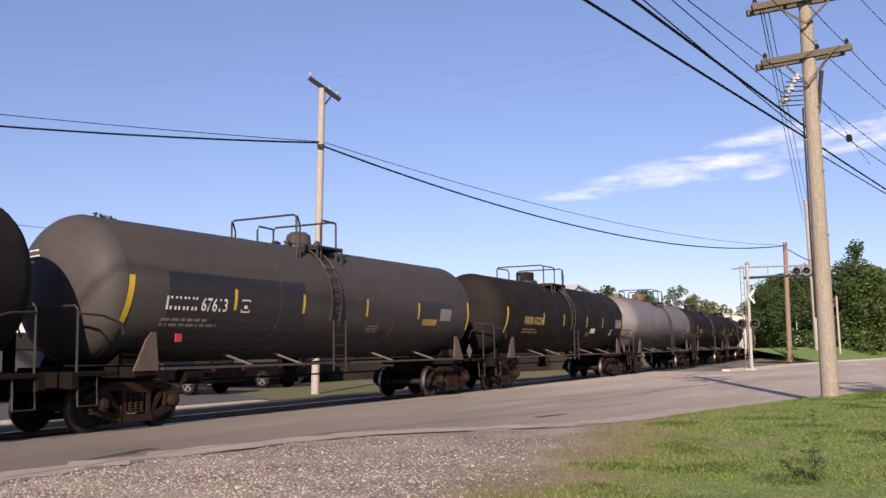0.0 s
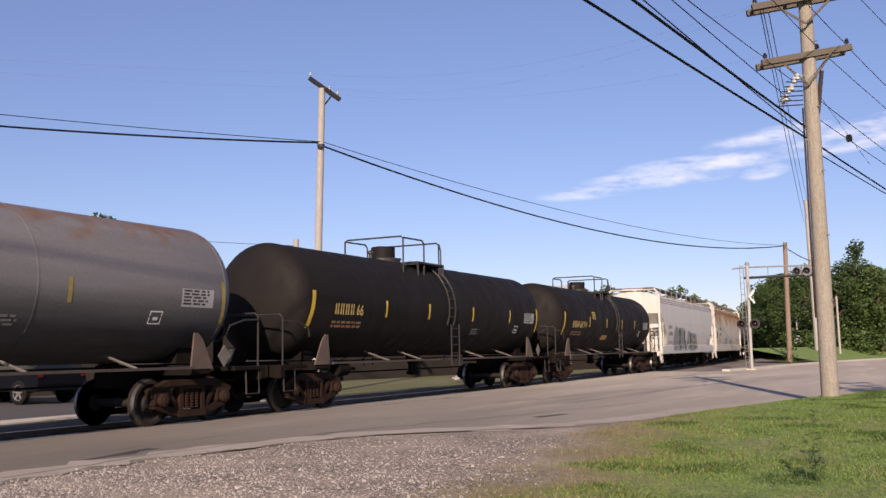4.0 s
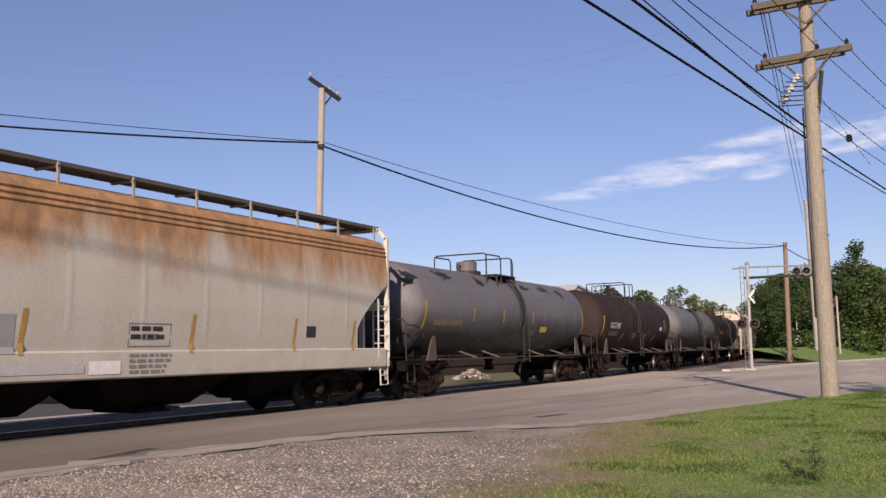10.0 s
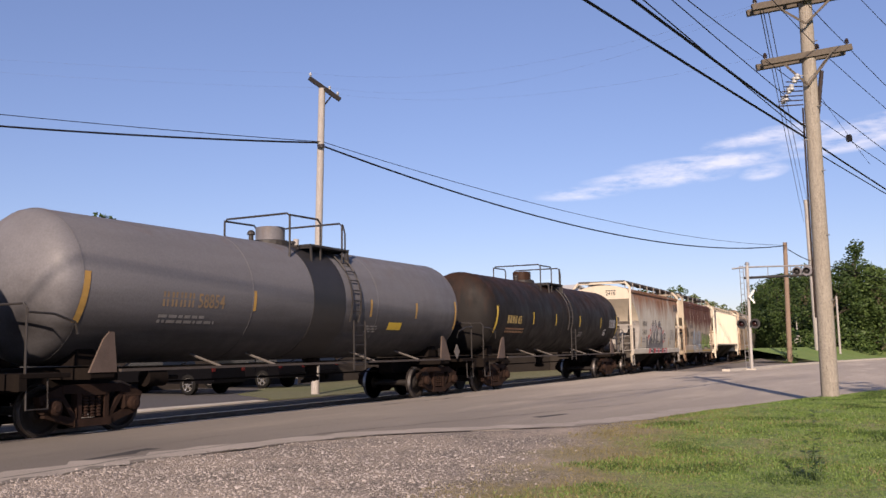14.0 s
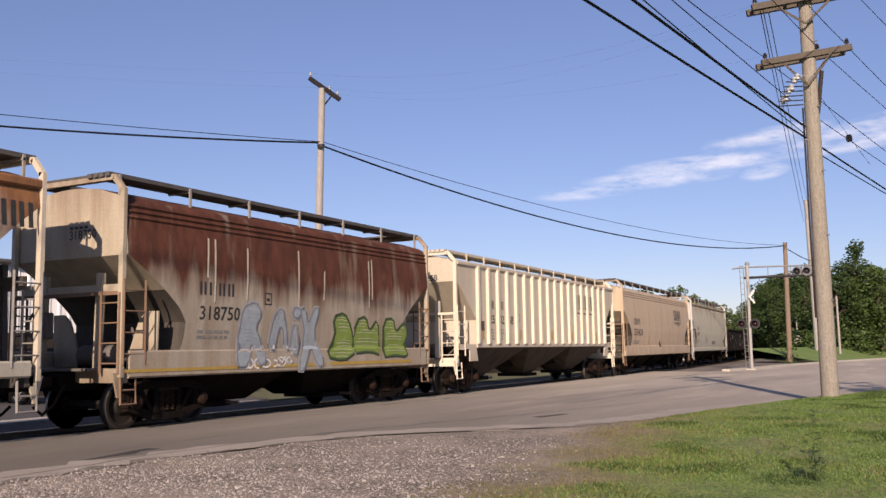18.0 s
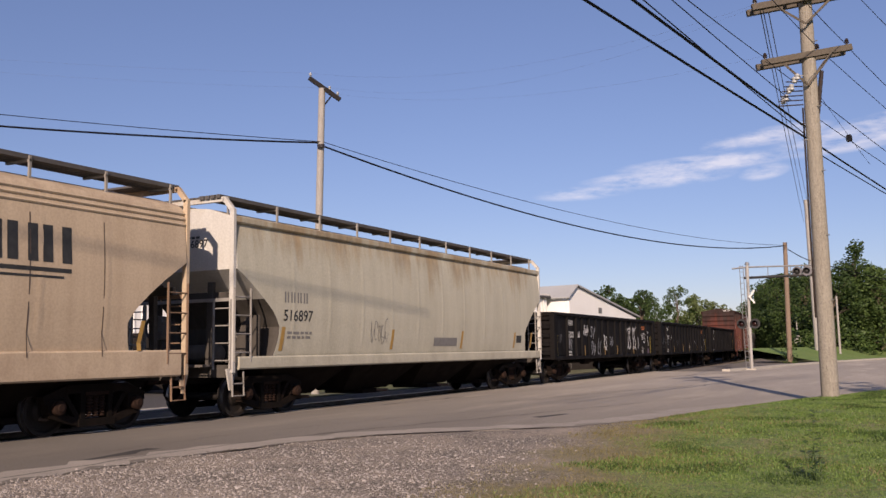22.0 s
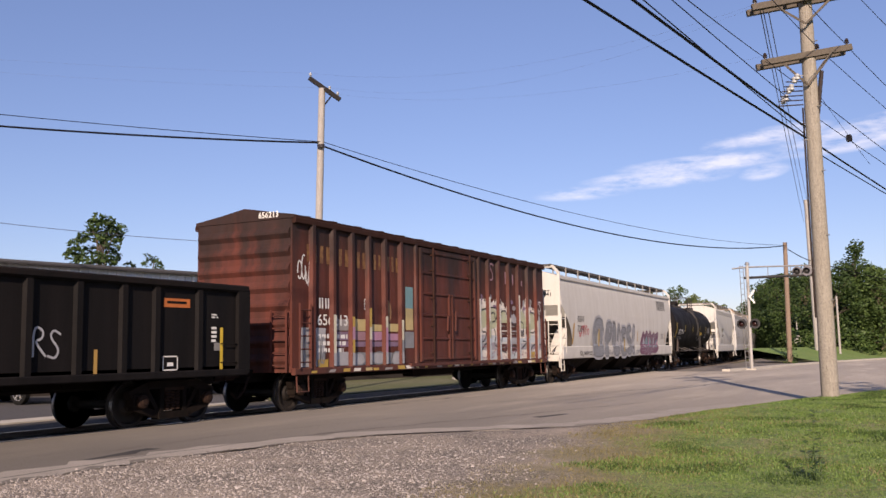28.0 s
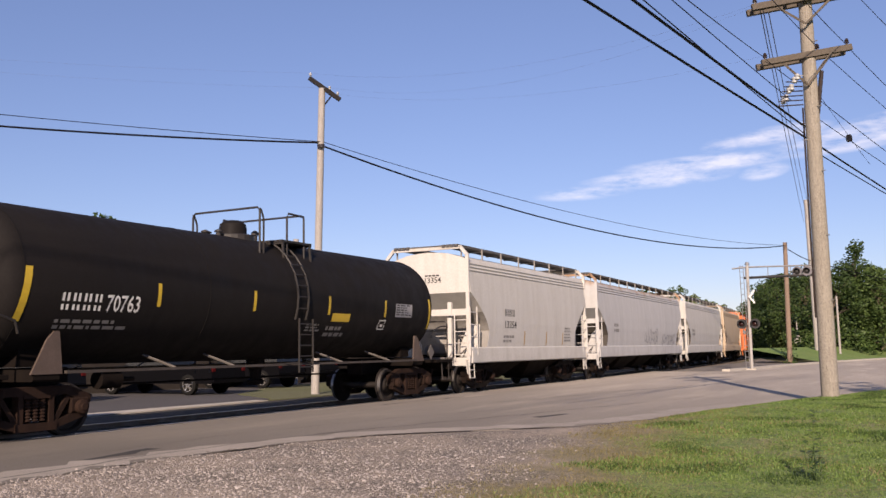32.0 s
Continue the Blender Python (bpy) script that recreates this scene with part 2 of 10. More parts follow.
M_TIE = surface("tie_wood", rgb(0.08, 0.06, 0.05), rgb(0.13, 0.11, 0.09), 0.7, 3.0, 0.9, bump=0.4)
M_POLE = surface("weathered_pole", rgb(0.31, 0.282, 0.24), rgb(0.215, 0.19, 0.158), 0.8, 3.0, 0.9, bump=0.5, fine=30, stretch=(8, 8, 0.25),
                 third=rgb(0.10, 0.08, 0.062), third_lo=0.60, third_hi=0.68, third_scale=7, grain=0.3)
M_POLE_PALE = surface("pale_pole", rgb(0.37, 0.35, 0.33), rgb(0.255, 0.24, 0.225), 0.7, 3.0, 0.9, bump=0.4, fine=30, stretch=(8, 8, 0.25), grain=0.25)
M_POLE_BROWN = surface("brown_pole", rgb(0.24, 0.175, 0.13), rgb(0.165, 0.115, 0.085), 0.8, 3.0, 0.9, bump=0.4, fine=30, stretch=(8, 8, 0.25), grain=0.25)
M_ARM = surface("crossarm_wood", rgb(0.105, 0.088, 0.07), rgb(0.065, 0.053, 0.042), 0.8, 4.0, 0.9, bump=0.4, fine=30, stretch=(1, 6, 6))
M_ARM_DARK = surface("dark_crossarm_wood", rgb(0.018, 0.017, 0.018), rgb(0.03, 0.027, 0.026), 0.8, 4.0, 0.9, spec=0.1, bump=0.4, fine=30)
M_GALV = surface("galvanised_steel", rgb(0.24, 0.24, 0.24), rgb(0.16, 0.16, 0.16), 0.6, 6.0, 0.5, metal=0.4, bump=0.05, grain=0.1)
M_SILVER = surface("silver_paint", rgb(0.36, 0.35, 0.335), rgb(0.26, 0.25, 0.235), 0.5, 4.0, 0.6, bump=0.05, grain=0.1)
M_WIRE = surface("cable_jacket", rgb(0.006, 0.006, 0.009), None, spec=0.1, rough=0.6, bump=0, grain=0)
M_WIRE_THIN = surface("bare_wire", rgb(0.06, 0.065, 0.075), None, rough=0.6, metal=0.2, bump=0, grain=0)
M_INSUL = surface("dark_insulator", rgb(0.03, 0.022, 0.02), None, rough=0.25, bump=0, grain=0)
M_INSUL_PALE = surface("pale_insulator", rgb(0.36, 0.37, 0.38), None, rough=0.35, bump=0, grain=0)
M_BLACK = surface("black_paint", rgb(0.015, 0.015, 0.016), None, rough=0.6, bump=0.05, grain=0.2)
M_LENS = surface("red_lens", rgb(0.075, 0.008, 0.009), None, rough=0.2, bump=0, grain=0.1)
M_WHITE = surface("white_paint", rgb(0.62, 0.61, 0.585), rgb(0.5, 0.485, 0.455), 0.6, 2.0, 0.6, bump=0.03, grain=0.06)
M_SIDING = surface("white_siding", rgb(0.80, 0.80, 0.79), rgb(0.70, 0.70, 0.68), 0.5, 0.6, 0.55, bump=0.02, grain=0.05)
M_ROOF_METAL = surface("grey_roof", rgb(0.36, 0.37, 0.38), rgb(0.28, 0.285, 0.29), 0.6, 0.4, 0.6, bump=0.05, grain=0.1)
M_ROOF_DARK = surface("dark_roof", rgb(0.05, 0.05, 0.055), rgb(0.08, 0.08, 0.085), 0.6, 0.5, 0.8, bump=0.1)
M_BARK = surface("bark", rgb(0.12, 0.09, 0.065), rgb(0.07, 0.055, 0.04), 0.8, 4.0, 0.95, bump=0.7, fine=20, stretch=(3, 3, 0.6))
M_LEAF = leaf_surface("leaves_green", rgb(0.024, 0.050, 0.012), rgb(0.066, 0.106, 0.026))
M_LEAF_DARK = leaf_surface("leaves_dark", rgb(0.016, 0.035, 0.010), rgb(0.045, 0.078, 0.018))
M_LEAF_PALE = leaf_surface("leaves_pale", rgb(0.065, 0.095, 0.032), rgb(0.12, 0.15, 0.055))
M_WEED = leaf_surface("weed_leaves", rgb(0.018, 0.04, 0.009), rgb(0.045, 0.08, 0.017))
M_BLADE = leaf_surface("grass_blades", rgb(0.042, 0.090, 0.016), rgb(0.140, 0.205, 0.055))
M_BLADE_DRY = leaf_surface("dry_grass_blades", rgb(0.10, 0.092, 0.036), rgb(0.175, 0.145, 0.068))


def at_z(me_name, ring, z0, z1, mat, label="", kind="structure"):
    ob = part(me_name, made(slab, ring, z0, z1), mat)
    return tagged(ob, label, kind=kind)


# ---------- ground ----------
bm = bmesh.new()
slab(bm, [(-400, -900), (3500, -900), (3500, 1800), (-400, 1800)], -0.6, -0.17)
tagged(part("ground", bm, M_FIELD), "rough grassy ground reaching to the horizon", kind="structure")

NEAR_EDGE = [(-80, 9.9), (-20, 9.4), (6.8, 9.08), (9.0, 9.2), (11.5, 8.8), (13.1, 8.3), (14.4, 7.0), (15.6, 5.75), (17.2, 5.0), (20.6, 4.3), (24.7, 3.1), (30.0, 1.2), (45, -3.4), (90, -19), (300, -95)]
FAR_KERB = [(300, -48), (120, -3.6), (89.6, 3.6), (76, 6.7), (64.3, 8.35), (56, 9.2), (51.5, 9.75)]
bm = bmesh.new()
rail_side = [tuple(beside(s, 0.86)[:2]) for s in (52, 48, 40, 32, 21, 6, -20, -80)]
slab(bm, NEAR_EDGE + FAR_KERB + rail_side, -0.3, 0.0)
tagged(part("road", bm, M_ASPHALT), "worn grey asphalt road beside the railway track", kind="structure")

# kerb of the far roadside
bm = bmesh.new()
for (xa, ya), (xb, yb) in zip(FAR_KERB[1:], FAR_KERB[2:]):
    d = Vector((xb - xa, yb - ya, 0)).normalized()
    n = Vector((d.y, -d.x, 0))
    n = n if n.y > 0 else -n
    pa, pb = Vector((xa, ya, 0)), Vector((xb, yb, 0))
    slab(bm, [tuple(v[:2]) for v in (pa + n * 0.004, pb + n * 0.004, pb + n * 0.42, pa + n * 0.42)], -0.25, 0.12)
tagged(part("kerb", bm, M_CONCRETE), "pale concrete kerb along the far side of the road", kind="structure")

# verge on the camera's side: gravel that gives way to dry and then green grass
def verge_surface():
    m = bpy.data.materials.new("verge_gravel_and_grass")
    m.use_nodes = True
    n, l = m.node_tree.nodes, m.node_tree.links
    b = n["Principled BSDF"]
    b.inputs["Roughness"].default_value = 0.95
    tc, sp = n.new("ShaderNodeTexCoord"), n.new("ShaderNodeSeparateXYZ")
    l.new(tc.outputs["Object"], sp.inputs["Vector"])

    def nz(scale, det=6.0):
        t = n.new("ShaderNodeTexNoise")
        t.inputs["Scale"].default_value, t.inputs["Detail"].default_value, t.inputs["Roughness"].default_value = scale, det, 0.65
        l.new(tc.outputs["Object"], t.inputs["Vector"])
        return t.outputs["Fac"]

    def op(kind, a, c, clamp=False):
        o = n.new("ShaderNodeMath")
        o.operation, o.use_clamp = kind, clamp
        for k, v in enumerate((a, c)):
            if isinstance(v, (int, float)):
                o.inputs[k].default_value = v
            else:
                l.new(v, o.inputs[k])
        return o.outputs["Value"]

    def mx(f, a, c):
        x = n.new("ShaderNodeMix")
        x.data_type = "RGBA"
        l.new(f, x.inputs["Factor"])
        for k, v in (("A", a), ("B", c)):
            if isinstance(v, tuple):
                x.inputs[k].default_value = v
            else:
                l.new(v, x.inputs[k])
        return x.outputs["Result"]

    def rg(src, a, z):
        r = n.new("ShaderNodeMapRange")
        r.inputs["From Min"].default_value, r.inputs["From Max"].default_value = a, z
        l.new(src, r.inputs["Value"])
        return r.outputs["Result"]

    d = op("SUBTRACT", op("SUBTRACT", sp.outputs["Y"], op("MULTIPLY", sp.outputs["X"], 0.129)), 2.78)
    d = op("ADD", d, op("MULTIPLY", op("SUBTRACT", nz(0.9), 0.5), 3.4))
    vo, vs = n.new("ShaderNodeTexVoronoi"), n.new("ShaderNodeSeparateColor")
    vo.inputs["Scale"].default_value = 34.0
    l.new(tc.outputs["Object"], vo.inputs["Vector"])
    l.new(vo.outputs["Color"], vs.inputs["Color"])
    gravel = mx(vs.outputs["Red"], rgb(0.16, 0.133, 0.11), rgb(0.47, 0.41, 0.345))
    gravel = mx(rg(vo.outputs["Distance"], 0.35, 0.7), gravel, rgb(0.06, 0.05, 0.042))
    gravel = mx(rg(nz(0.8), 0.42, 0.66), gravel, mx(rg(nz(9), 0.35, 0.65), rgb(0.235, 0.195, 0.157), rgb(0.34, 0.288, 0.235)))
    dry = mx(rg(nz(6), 0.35, 0.65), rgb(0.235, 0.19, 0.105), rgb(0.14, 0.13, 0.055))
    green = mx(rg(nz(3.5), 0.40, 0.60), rgb(0.085, 0.155, 0.028), rgb(0.19, 0.255, 0.062))
    green = mx(rg(nz(0.75), 0.52, 0.66), green, rgb(0.205, 0.175, 0.088))
    green = mx(rg(nz(2.1), 0.55, 0.68), green, rgb(0.185, 0.150, 0.088))
    green = mx(rg(nz(1.2), 0.54, 0.64), green, rgb(0.068, 0.118, 0.022))
    green = mx(rg(nz(14, 4), 0.48, 0.62), green, rgb(0.052, 0.085, 0.018))
    green = mx(rg(nz(27, 3), 0.56, 0.68), green, rgb(0.27, 0.285, 0.105))
    col = mx(rg(d, 0.6, -0.4), gravel, dry)
    col = mx(rg(d, -0.5, -1.5), col, green)
    l.new(col, b.inputs["Base Color"])
    bp = n.new("ShaderNodeBump")
    bp.inputs["Strength"].default_value, bp.inputs["Distance"].default_value = 0.8, 0.03
    l.new(nz(22, 4), bp.inputs["Height"])
    l.new(bp.outputs["Normal"], b.inputs["Normal"])
    return m


def edge_y(x):
    for (xa, ya), (xb, yb) in zip(NEAR_EDGE, NEAR_EDGE[1:]):
        if xa <= x <= xb:
            return ya + (yb - ya) * (x - xa) / (xb - xa)
    return NEAR_EDGE[-1][1]


def verge_height(x, y):
    """A low verge that rises from the road's edge, higher where the lawn is."""
    d = edge_y(x) - y
    lawn = min(1.0, max(0.0, (x - 13.0) / 6.0))
    return -0.01 + (0.14 * lawn + 0.015) * min(1.0, max(0.0, d / 1.2)) + 0.008 * math.sin(x * 3.1) * math.sin(y * 2.7)


bm = bmesh.new()
rows_l = []
xs_l = [-60, -30, -10, 0, 3] + [4 + 0.5 * k for k in range(60)] + [36, 40, 46, 54, 66, 90]
for x in xs_l:
    rows_l.append([bm.verts.new((x, edge_y(x) - d, -0.05 if d == 0 else verge_height(x, edge_y(x) - d))) for d in [0, 0.05] + [0.3 * k for k in range(1, 48)] + [16, 24, 60]])
for a, b in zip(rows_l, rows_l[1:]):
    for j in range(len(a) - 1):
        bm.faces.new((a[j], b[j], b[j + 1], a[j + 1]))
tagged(part("verge", bm, verge_surface(), smooth=True), "gravel shoulder giving way to dry and green mown grass", kind="structure")

# loose stones, grass blades and a weed
rg_ = random.Random(15)
bm = bmesh.new()
for k in range(30000):
    x, y = 5.0 + 11.5 * rg_.random() ** 1.3, rg_.uniform(2.2, 9.3)
    d = y - 0.129 * x - 2.78
    if y > edge_y(x) + 0.25 * rg_.random() - 0.05 or d < rg_.uniform(-0.3, 1.2) or x > 7.0 + rg_.uniform(0, 7.0) or x * 0.463 - y * 0.879 < -9.0:
        continue
    r = rg_.uniform(0.006, 0.020) * (1.7 if rg_.random() < 0.06 else 1.0)
    z = verge_height(x, y) if y < edge_y(x) else 0.0
    top = bm.verts.new((x + rg_.uniform(-0.3, 0.3) * r, y + rg_.uniform(-0.3, 0.3) * r, z + r * rg_.uniform(0.5, 1.0)))
    base = [bm.verts.new((x + r * math.cos(a) * rg_.uniform(0.7, 1.2), y + r * math.sin(a) * rg_.uniform(0.7, 1.2), z - 0.004)) for a in (0.3, 1.6, 2.8, 4.1, 5.3)]
    mid = [bm.verts.new((x + (v.co.x - x) * 0.8, y + (v.co.y - y) * 0.8, z + r * rg_.uniform(0.25, 0.55))) for v in base]
    for j in range(5):
        bm.faces.new((base[j], base[(j + 1) % 5], mid[(j + 1) % 5], mid[j]))
        bm.faces.new((mid[j], mid[(j + 1) % 5], top))
tagged(part("gravel_stones", bm, M_STONE), "loose grey and white gravel stones", "gravel", kind="stuff")


def blades(count, lo, hi, mat, name, label, seed, tall, layer=0.0, bare=(-0.8, 0.15)):
    rng = random.Random(seed)
    bm = bmesh.new()
    done = 0
    while done < count:
        u = rng.random() ** 1.6
        x = 6.5 + 24 * u
        y = rng.uniform(-6.5, 5.2)
        ahead = x * 0.879 + y * 0.463
        if y > edge_y(x) - 0.03 or abs((x * 0.463 - y * 0.879) / max(ahead, 0.1)) > 0.56:
            continue
        d = y - 0.129 * x - 2.78 + 1.0 * noise.noise(Vector((x * 0.8, y * 0.8, 3.0))) + 0.4 * noise.noise(Vector((x * 2.6, y * 2.6, 7.0))) + rng.gauss(0, 0.18)
        if not lo < d < hi or noise.noise(Vector((x * 1.1, y * 1.1, layer))) < rng.uniform(*bare):
            continue
        done += 1
        h = tall * rng.uniform(0.4, 1.3) * (1 + 0.012 * x) * (0.75 + 0.5 * noise.noise(Vector((x * 0.5, y * 0.5, 9))))
        w = 0.003 + 0.0005 * x
        a, ln = rng.uniform(0, 6.283), rng.uniform(0.1, 0.7) * h
        z = verge_height(x, y) - 0.005
        c, s_ = math.cos(a), math.sin(a)
        v = [bm.verts.new((x - s_ * w, y + c * w, z)), bm.verts.new((x + s_ * w, y - c * w, z)), bm.verts.new((x + c * ln, y + s_ * ln, z + h))]
        bm.faces.new(v)
    tagged(part(name, bm, mat), label, "grass", kind="stuff")


blades(105000, -40, -0.75, M_BLADE, "grass", "short mown green grass", 5, 0.028)
blades(13000, -1.9, 0.4, M_BLADE_DRY, "dry_grass", "yellowed dry grass at the gravel's edge", 6, 0.032)
blades(7000, -40, -1.0, M_BLADE_DRY, "straw", "patches of straw-coloured grass in the lawn", 8, 0.026, 21.0, (0.05, 0.35))
blades(16000, -40, -1.0, M_WEED, "clover", "dark green tufts among the mown grass", 9, 0.04, 33.0, (0.1, 0.4))
weed = thing("weed", "tall leafy green weed growing out of the lawn", "weed", m=pose(10.08, 1.12, 0.02))
for k, (dx, dy, hh) in enumerate(((0, 0, 0.68), (0.12, 0.1, 0.36), (-0.1, -0.06, 0.36), (0.25, 0.05, 0.28))):
    part("stem", made(rod, [(dx, dy, 0), (dx + 0.02, dy + 0.01, hh * 0.6), (dx + 0.03, dy - 0.01, hh)], 0.006, 5, 0.002), M_LEAF, weed)
    bm = bmesh.new()
    for j in range(int(hh * 46)):
        z = hh * rg_.uniform(0.1, 1.0)
        a, ln = rg_.uniform(0, 6.283), rg_.uniform(0.05, 0.11)
        c0 = Vector((dx + 0.02, dy, z))
        t_ = c0 + Vector((math.cos(a) * ln, math.sin(a) * ln, rg_.uniform(-0.01, 0.03)))
        s_ = Vector((-math.sin(a), math.cos(a), 0)) * ln * 0.3
        bm.faces.new([bm.verts.new(p) for p in (c0, c0.lerp(t_, 0.5) + s_, t_, c0.lerp(t_, 0.5) - s_)])
    part("leaves", bm, M_WEED, weed)

# cracks and sealed joints of the road
def ribbon(bm, pts, w, z=0.003, seed=0, wob=0.05):
    rng = random.Random(seed)
    fine_ = []
    for (xa, ya), (xb, yb) in zip(pts, pts[1:]):
        k = max(2, int(math.hypot(xb - xa, yb - ya) / 0.35))
        fine_ += [(xa + (xb - xa) * i / k + rng.uniform(-wob, wob), ya + (yb - ya) * i / k + rng.uniform(-wob, wob)) for i in range(k)]
    fine_.append(pts[-1])
    lo, hi = [], []
    for i, p in enumerate(fine_):
        a, b = Vector(fine_[max(i - 1, 0)]), Vector(fine_[min(i + 1, len(fine_) - 1)])
        d = (b - a).normalized()
        ww = w * rng.uniform(0.4, 1.3) / 2
        lo.append(bm.verts.new((p[0] - d.y * ww, p[1] + d.x * ww, z)))
        hi.append(bm.verts.new((p[0] + d.y * ww, p[1] - d.x * ww, z)))
    for j in range(len(fine_) - 1):
        bm.faces.new((lo[j], lo[j + 1], hi[j + 1], hi[j]))


M_SOIL = surface("dark_edge_soil", rgb(0.075, 0.062, 0.05), rgb(0.12, 0.10, 0.082), 0.8, 2.5, 0.95, bump=0.4)
M_SEAL = surface("crack_sealer", rgb(0.03, 0.028, 0.027), rgb(0.055, 0.05, 0.047), 0.6, 3.0, 0.9, bump=0.2)
M_PALE = surface("worn_pale_asphalt", rgb(0.37, 0.33, 0.29), rgb(0.27, 0.243, 0.212), 0.8, 1.2, 0.92, bump=0.35, fine=60, grain=0.3)
for k, (pts, w) in enumerate((([(4, 9.35), (7.2, 9.45), (9.2, 9.6), (11.6, 9.5), (13.4, 9.1)], 0.035), ([(9.3, 10.6), (12.5, 10.7), (16.5, 9.9), (20, 8.6)], 0.015), ([(13, 9.3), (16, 8.4), (20, 7.2), (26, 5.6)], 0.04),
                              ([(8.8, 10.0), (10.2, 10.25)], 0.22), ([(17.5, 7.2), (18.6, 6.9)], 0.2), ([(20.5, 12.6), (24.5, 12.3)], 0.10), ([(22, 10.2), (30, 8.4), (38, 6.2)], 0.05), ([(42, 11.2), (50, 8.8), (58, 5.2)], 0.12))):
    tagged(part("road_crack", made(ribbon, pts, w, 0.003, k), M_SEAL), "dark crack sealed with tar in the road", "crack", "road cracks", "structure")
bm = bmesh.new()
edge_pts = [(3.0, 9.75), (6.8, 9.5), (9.0, 9.6), (11.0, 9.25), (12.0, 9.05), (13.4, 8.5), (14.7, 7.3), (15.9, 6.1), (17.5, 5.35), (20.8, 4.6), (24.9, 3.4), (30.0, 1.6)]
ribbon(bm, edge_pts, 0.85, 0.0015, 30, 0.05)
soil_me = made(ribbon, [(9.6, 9.05), (11.5, 8.73), (13.1, 8.23), (14.4, 6.93), (15.6, 5.68), (17.2, 4.93), (20.6, 4.23)], 0.10, 0.006, 33, 0.04)
tagged(part("road_edge", soil_me, M_SOIL), "crumbled dark edge of the asphalt", "road", kind="structure")
tagged(part("worn_strip", bm, M_PALE), "paler dusty strip along the road's edge", "road", kind="structure")

# far side of the track
FAR = 1.095        # the lot lies a hand lower; scaled from the camera to keep its view


def far_at(pts):
    return [(x * FAR, y * FAR) for x, y in pts]


at_z("concrete_strip", far_at([(-60, 16.7), (12, 17.0), (21.5, 17.15), (21.5, 17.6), (16.6, 17.85), (-60, 18.5)]), -0.3, -0.11, M_CONCRETE, "pale concrete strip behind the track")
at_z("parking_lot", far_at([(-60, 18.55), (16.6, 17.9), (22.5, 17.9), (24.5, 20.9), (30, 24), (46, 26), (46, 60), (-60, 60)]), -0.3, -0.13, M_LOT, "dark asphalt parking lot behind the track")
at_z("grass_patch", far_at([(21.6, 17.2), (40, 16.8), (60, 18.2), (60, 25.9), (46.05, 25.9), (30, 23.9), (24.6, 20.9), (22.55, 17.85)]), -0.3, -0.12, M_FIELD, "patchy grass between the track and the parking lot")
at_z("crossing_apron", [(51.6, 9.8), (56, 9.66), (64.3, 8.85), (72.5, 8.0), (78, 10.5), (90, 13.5), (104, 16.4), (80, 14.2), (53, 13.3)], -0.2, -0.01, M_APRON, "bare grey gravel around the crossing signal")

# grass bank beyond the kerb
bm = bmesh.new()
bank = [[(x, y0 + 0.45 + d, 0.06 if d == 0 else min(1.15, 0.06 + d * 0.2)) for d in (0, 1, 2.0, 3.2, 4.4, 5.5)] for x, y0 in ((74.5, 7.0), (82, 5.4), (89.6, 3.6), (104, 0.2), (120, -3.6), (200, -24))]
bank = [[bm.verts.new(p) for p in r] for r in bank]
for a, b in zip(bank, bank[1:]):
    for j in range(5):
        bm.faces.new((a[j], b[j], b[j + 1], a[j + 1]))
tagged(part("grass_bank", bm, M_BANK, smooth=True), "low green grass bank behind the kerb", kind="structure")

# ---------- track ----------
RAIL = [(-0.035, 0.0), (-0.035, -0.03), (-0.01, -0.045), (-0.01, -0.12), (-0.07, -0.14), (-0.07, -0.155), (0.07, -0.155), (0.07, -0.14), (0.01, -0.12), (0.01, -0.045), (0.035, -0.03), (0.035, 0.0)]


def strip(bm, prof, out, ss):
    """A profile of (across, z), swept along the track, out metres from its middle."""
    rings = []
    for s in ss:
        rings.append([bm.verts.new(beside(s, out + y, z)) for y, z in prof])
    k = len(prof)
    for a, b in zip(rings, rings[1:]):
        for j in range(k):
            bm.faces.new((a[j], a[(j + 1) % k], b[(j + 1) % k], b[j]))
    bm.faces.new(rings[0])
    bm.faces.new(rings[-1][::-1])


SS = [-60, -30, 0, 10, 21] + list(range(26, 176, 5)) + [200, 300, 560]
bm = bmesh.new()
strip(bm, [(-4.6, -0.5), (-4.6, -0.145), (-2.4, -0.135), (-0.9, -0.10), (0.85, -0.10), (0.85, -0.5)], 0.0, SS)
tagged(part("ballast", bm, M_BALLAST), "near-black ballast of the railway track", kind="structure")
for sgn in (-1, 1):
    rail = part("rail", made(strip, RAIL, sgn * 0.753, SS), M_RAIL)
    tagged(rail, "worn steel rail with a polished head", "rail", "rails of the track", "structure")
    part("rail_head", made(strip, [(-0.028, 0.0), (-0.028, 0.003), (0.028, 0.003), (0.028, 0.0)], sgn * 0.753, SS), M_RAILTOP, rail, "bright worn running surface")
tie_me = mesh_of("tie", made(box, -0.11, 0.11, -1.25, 1.25, -0.2, -0.098, 0.01), M_TIE)
sleepers = thing("sleepers", "dark wooden sleepers half buried in ballast", "sleeper")
sleepers["kind"] = "structure"
for i in range(180):
    s = 0.3 + i * 0.56
    p, a = course(s)
    part("sleeper", tie_me, None, sleepers, m=Matrix.Translation(p) @ Matrix.Rotation(a, 4, "Z"))
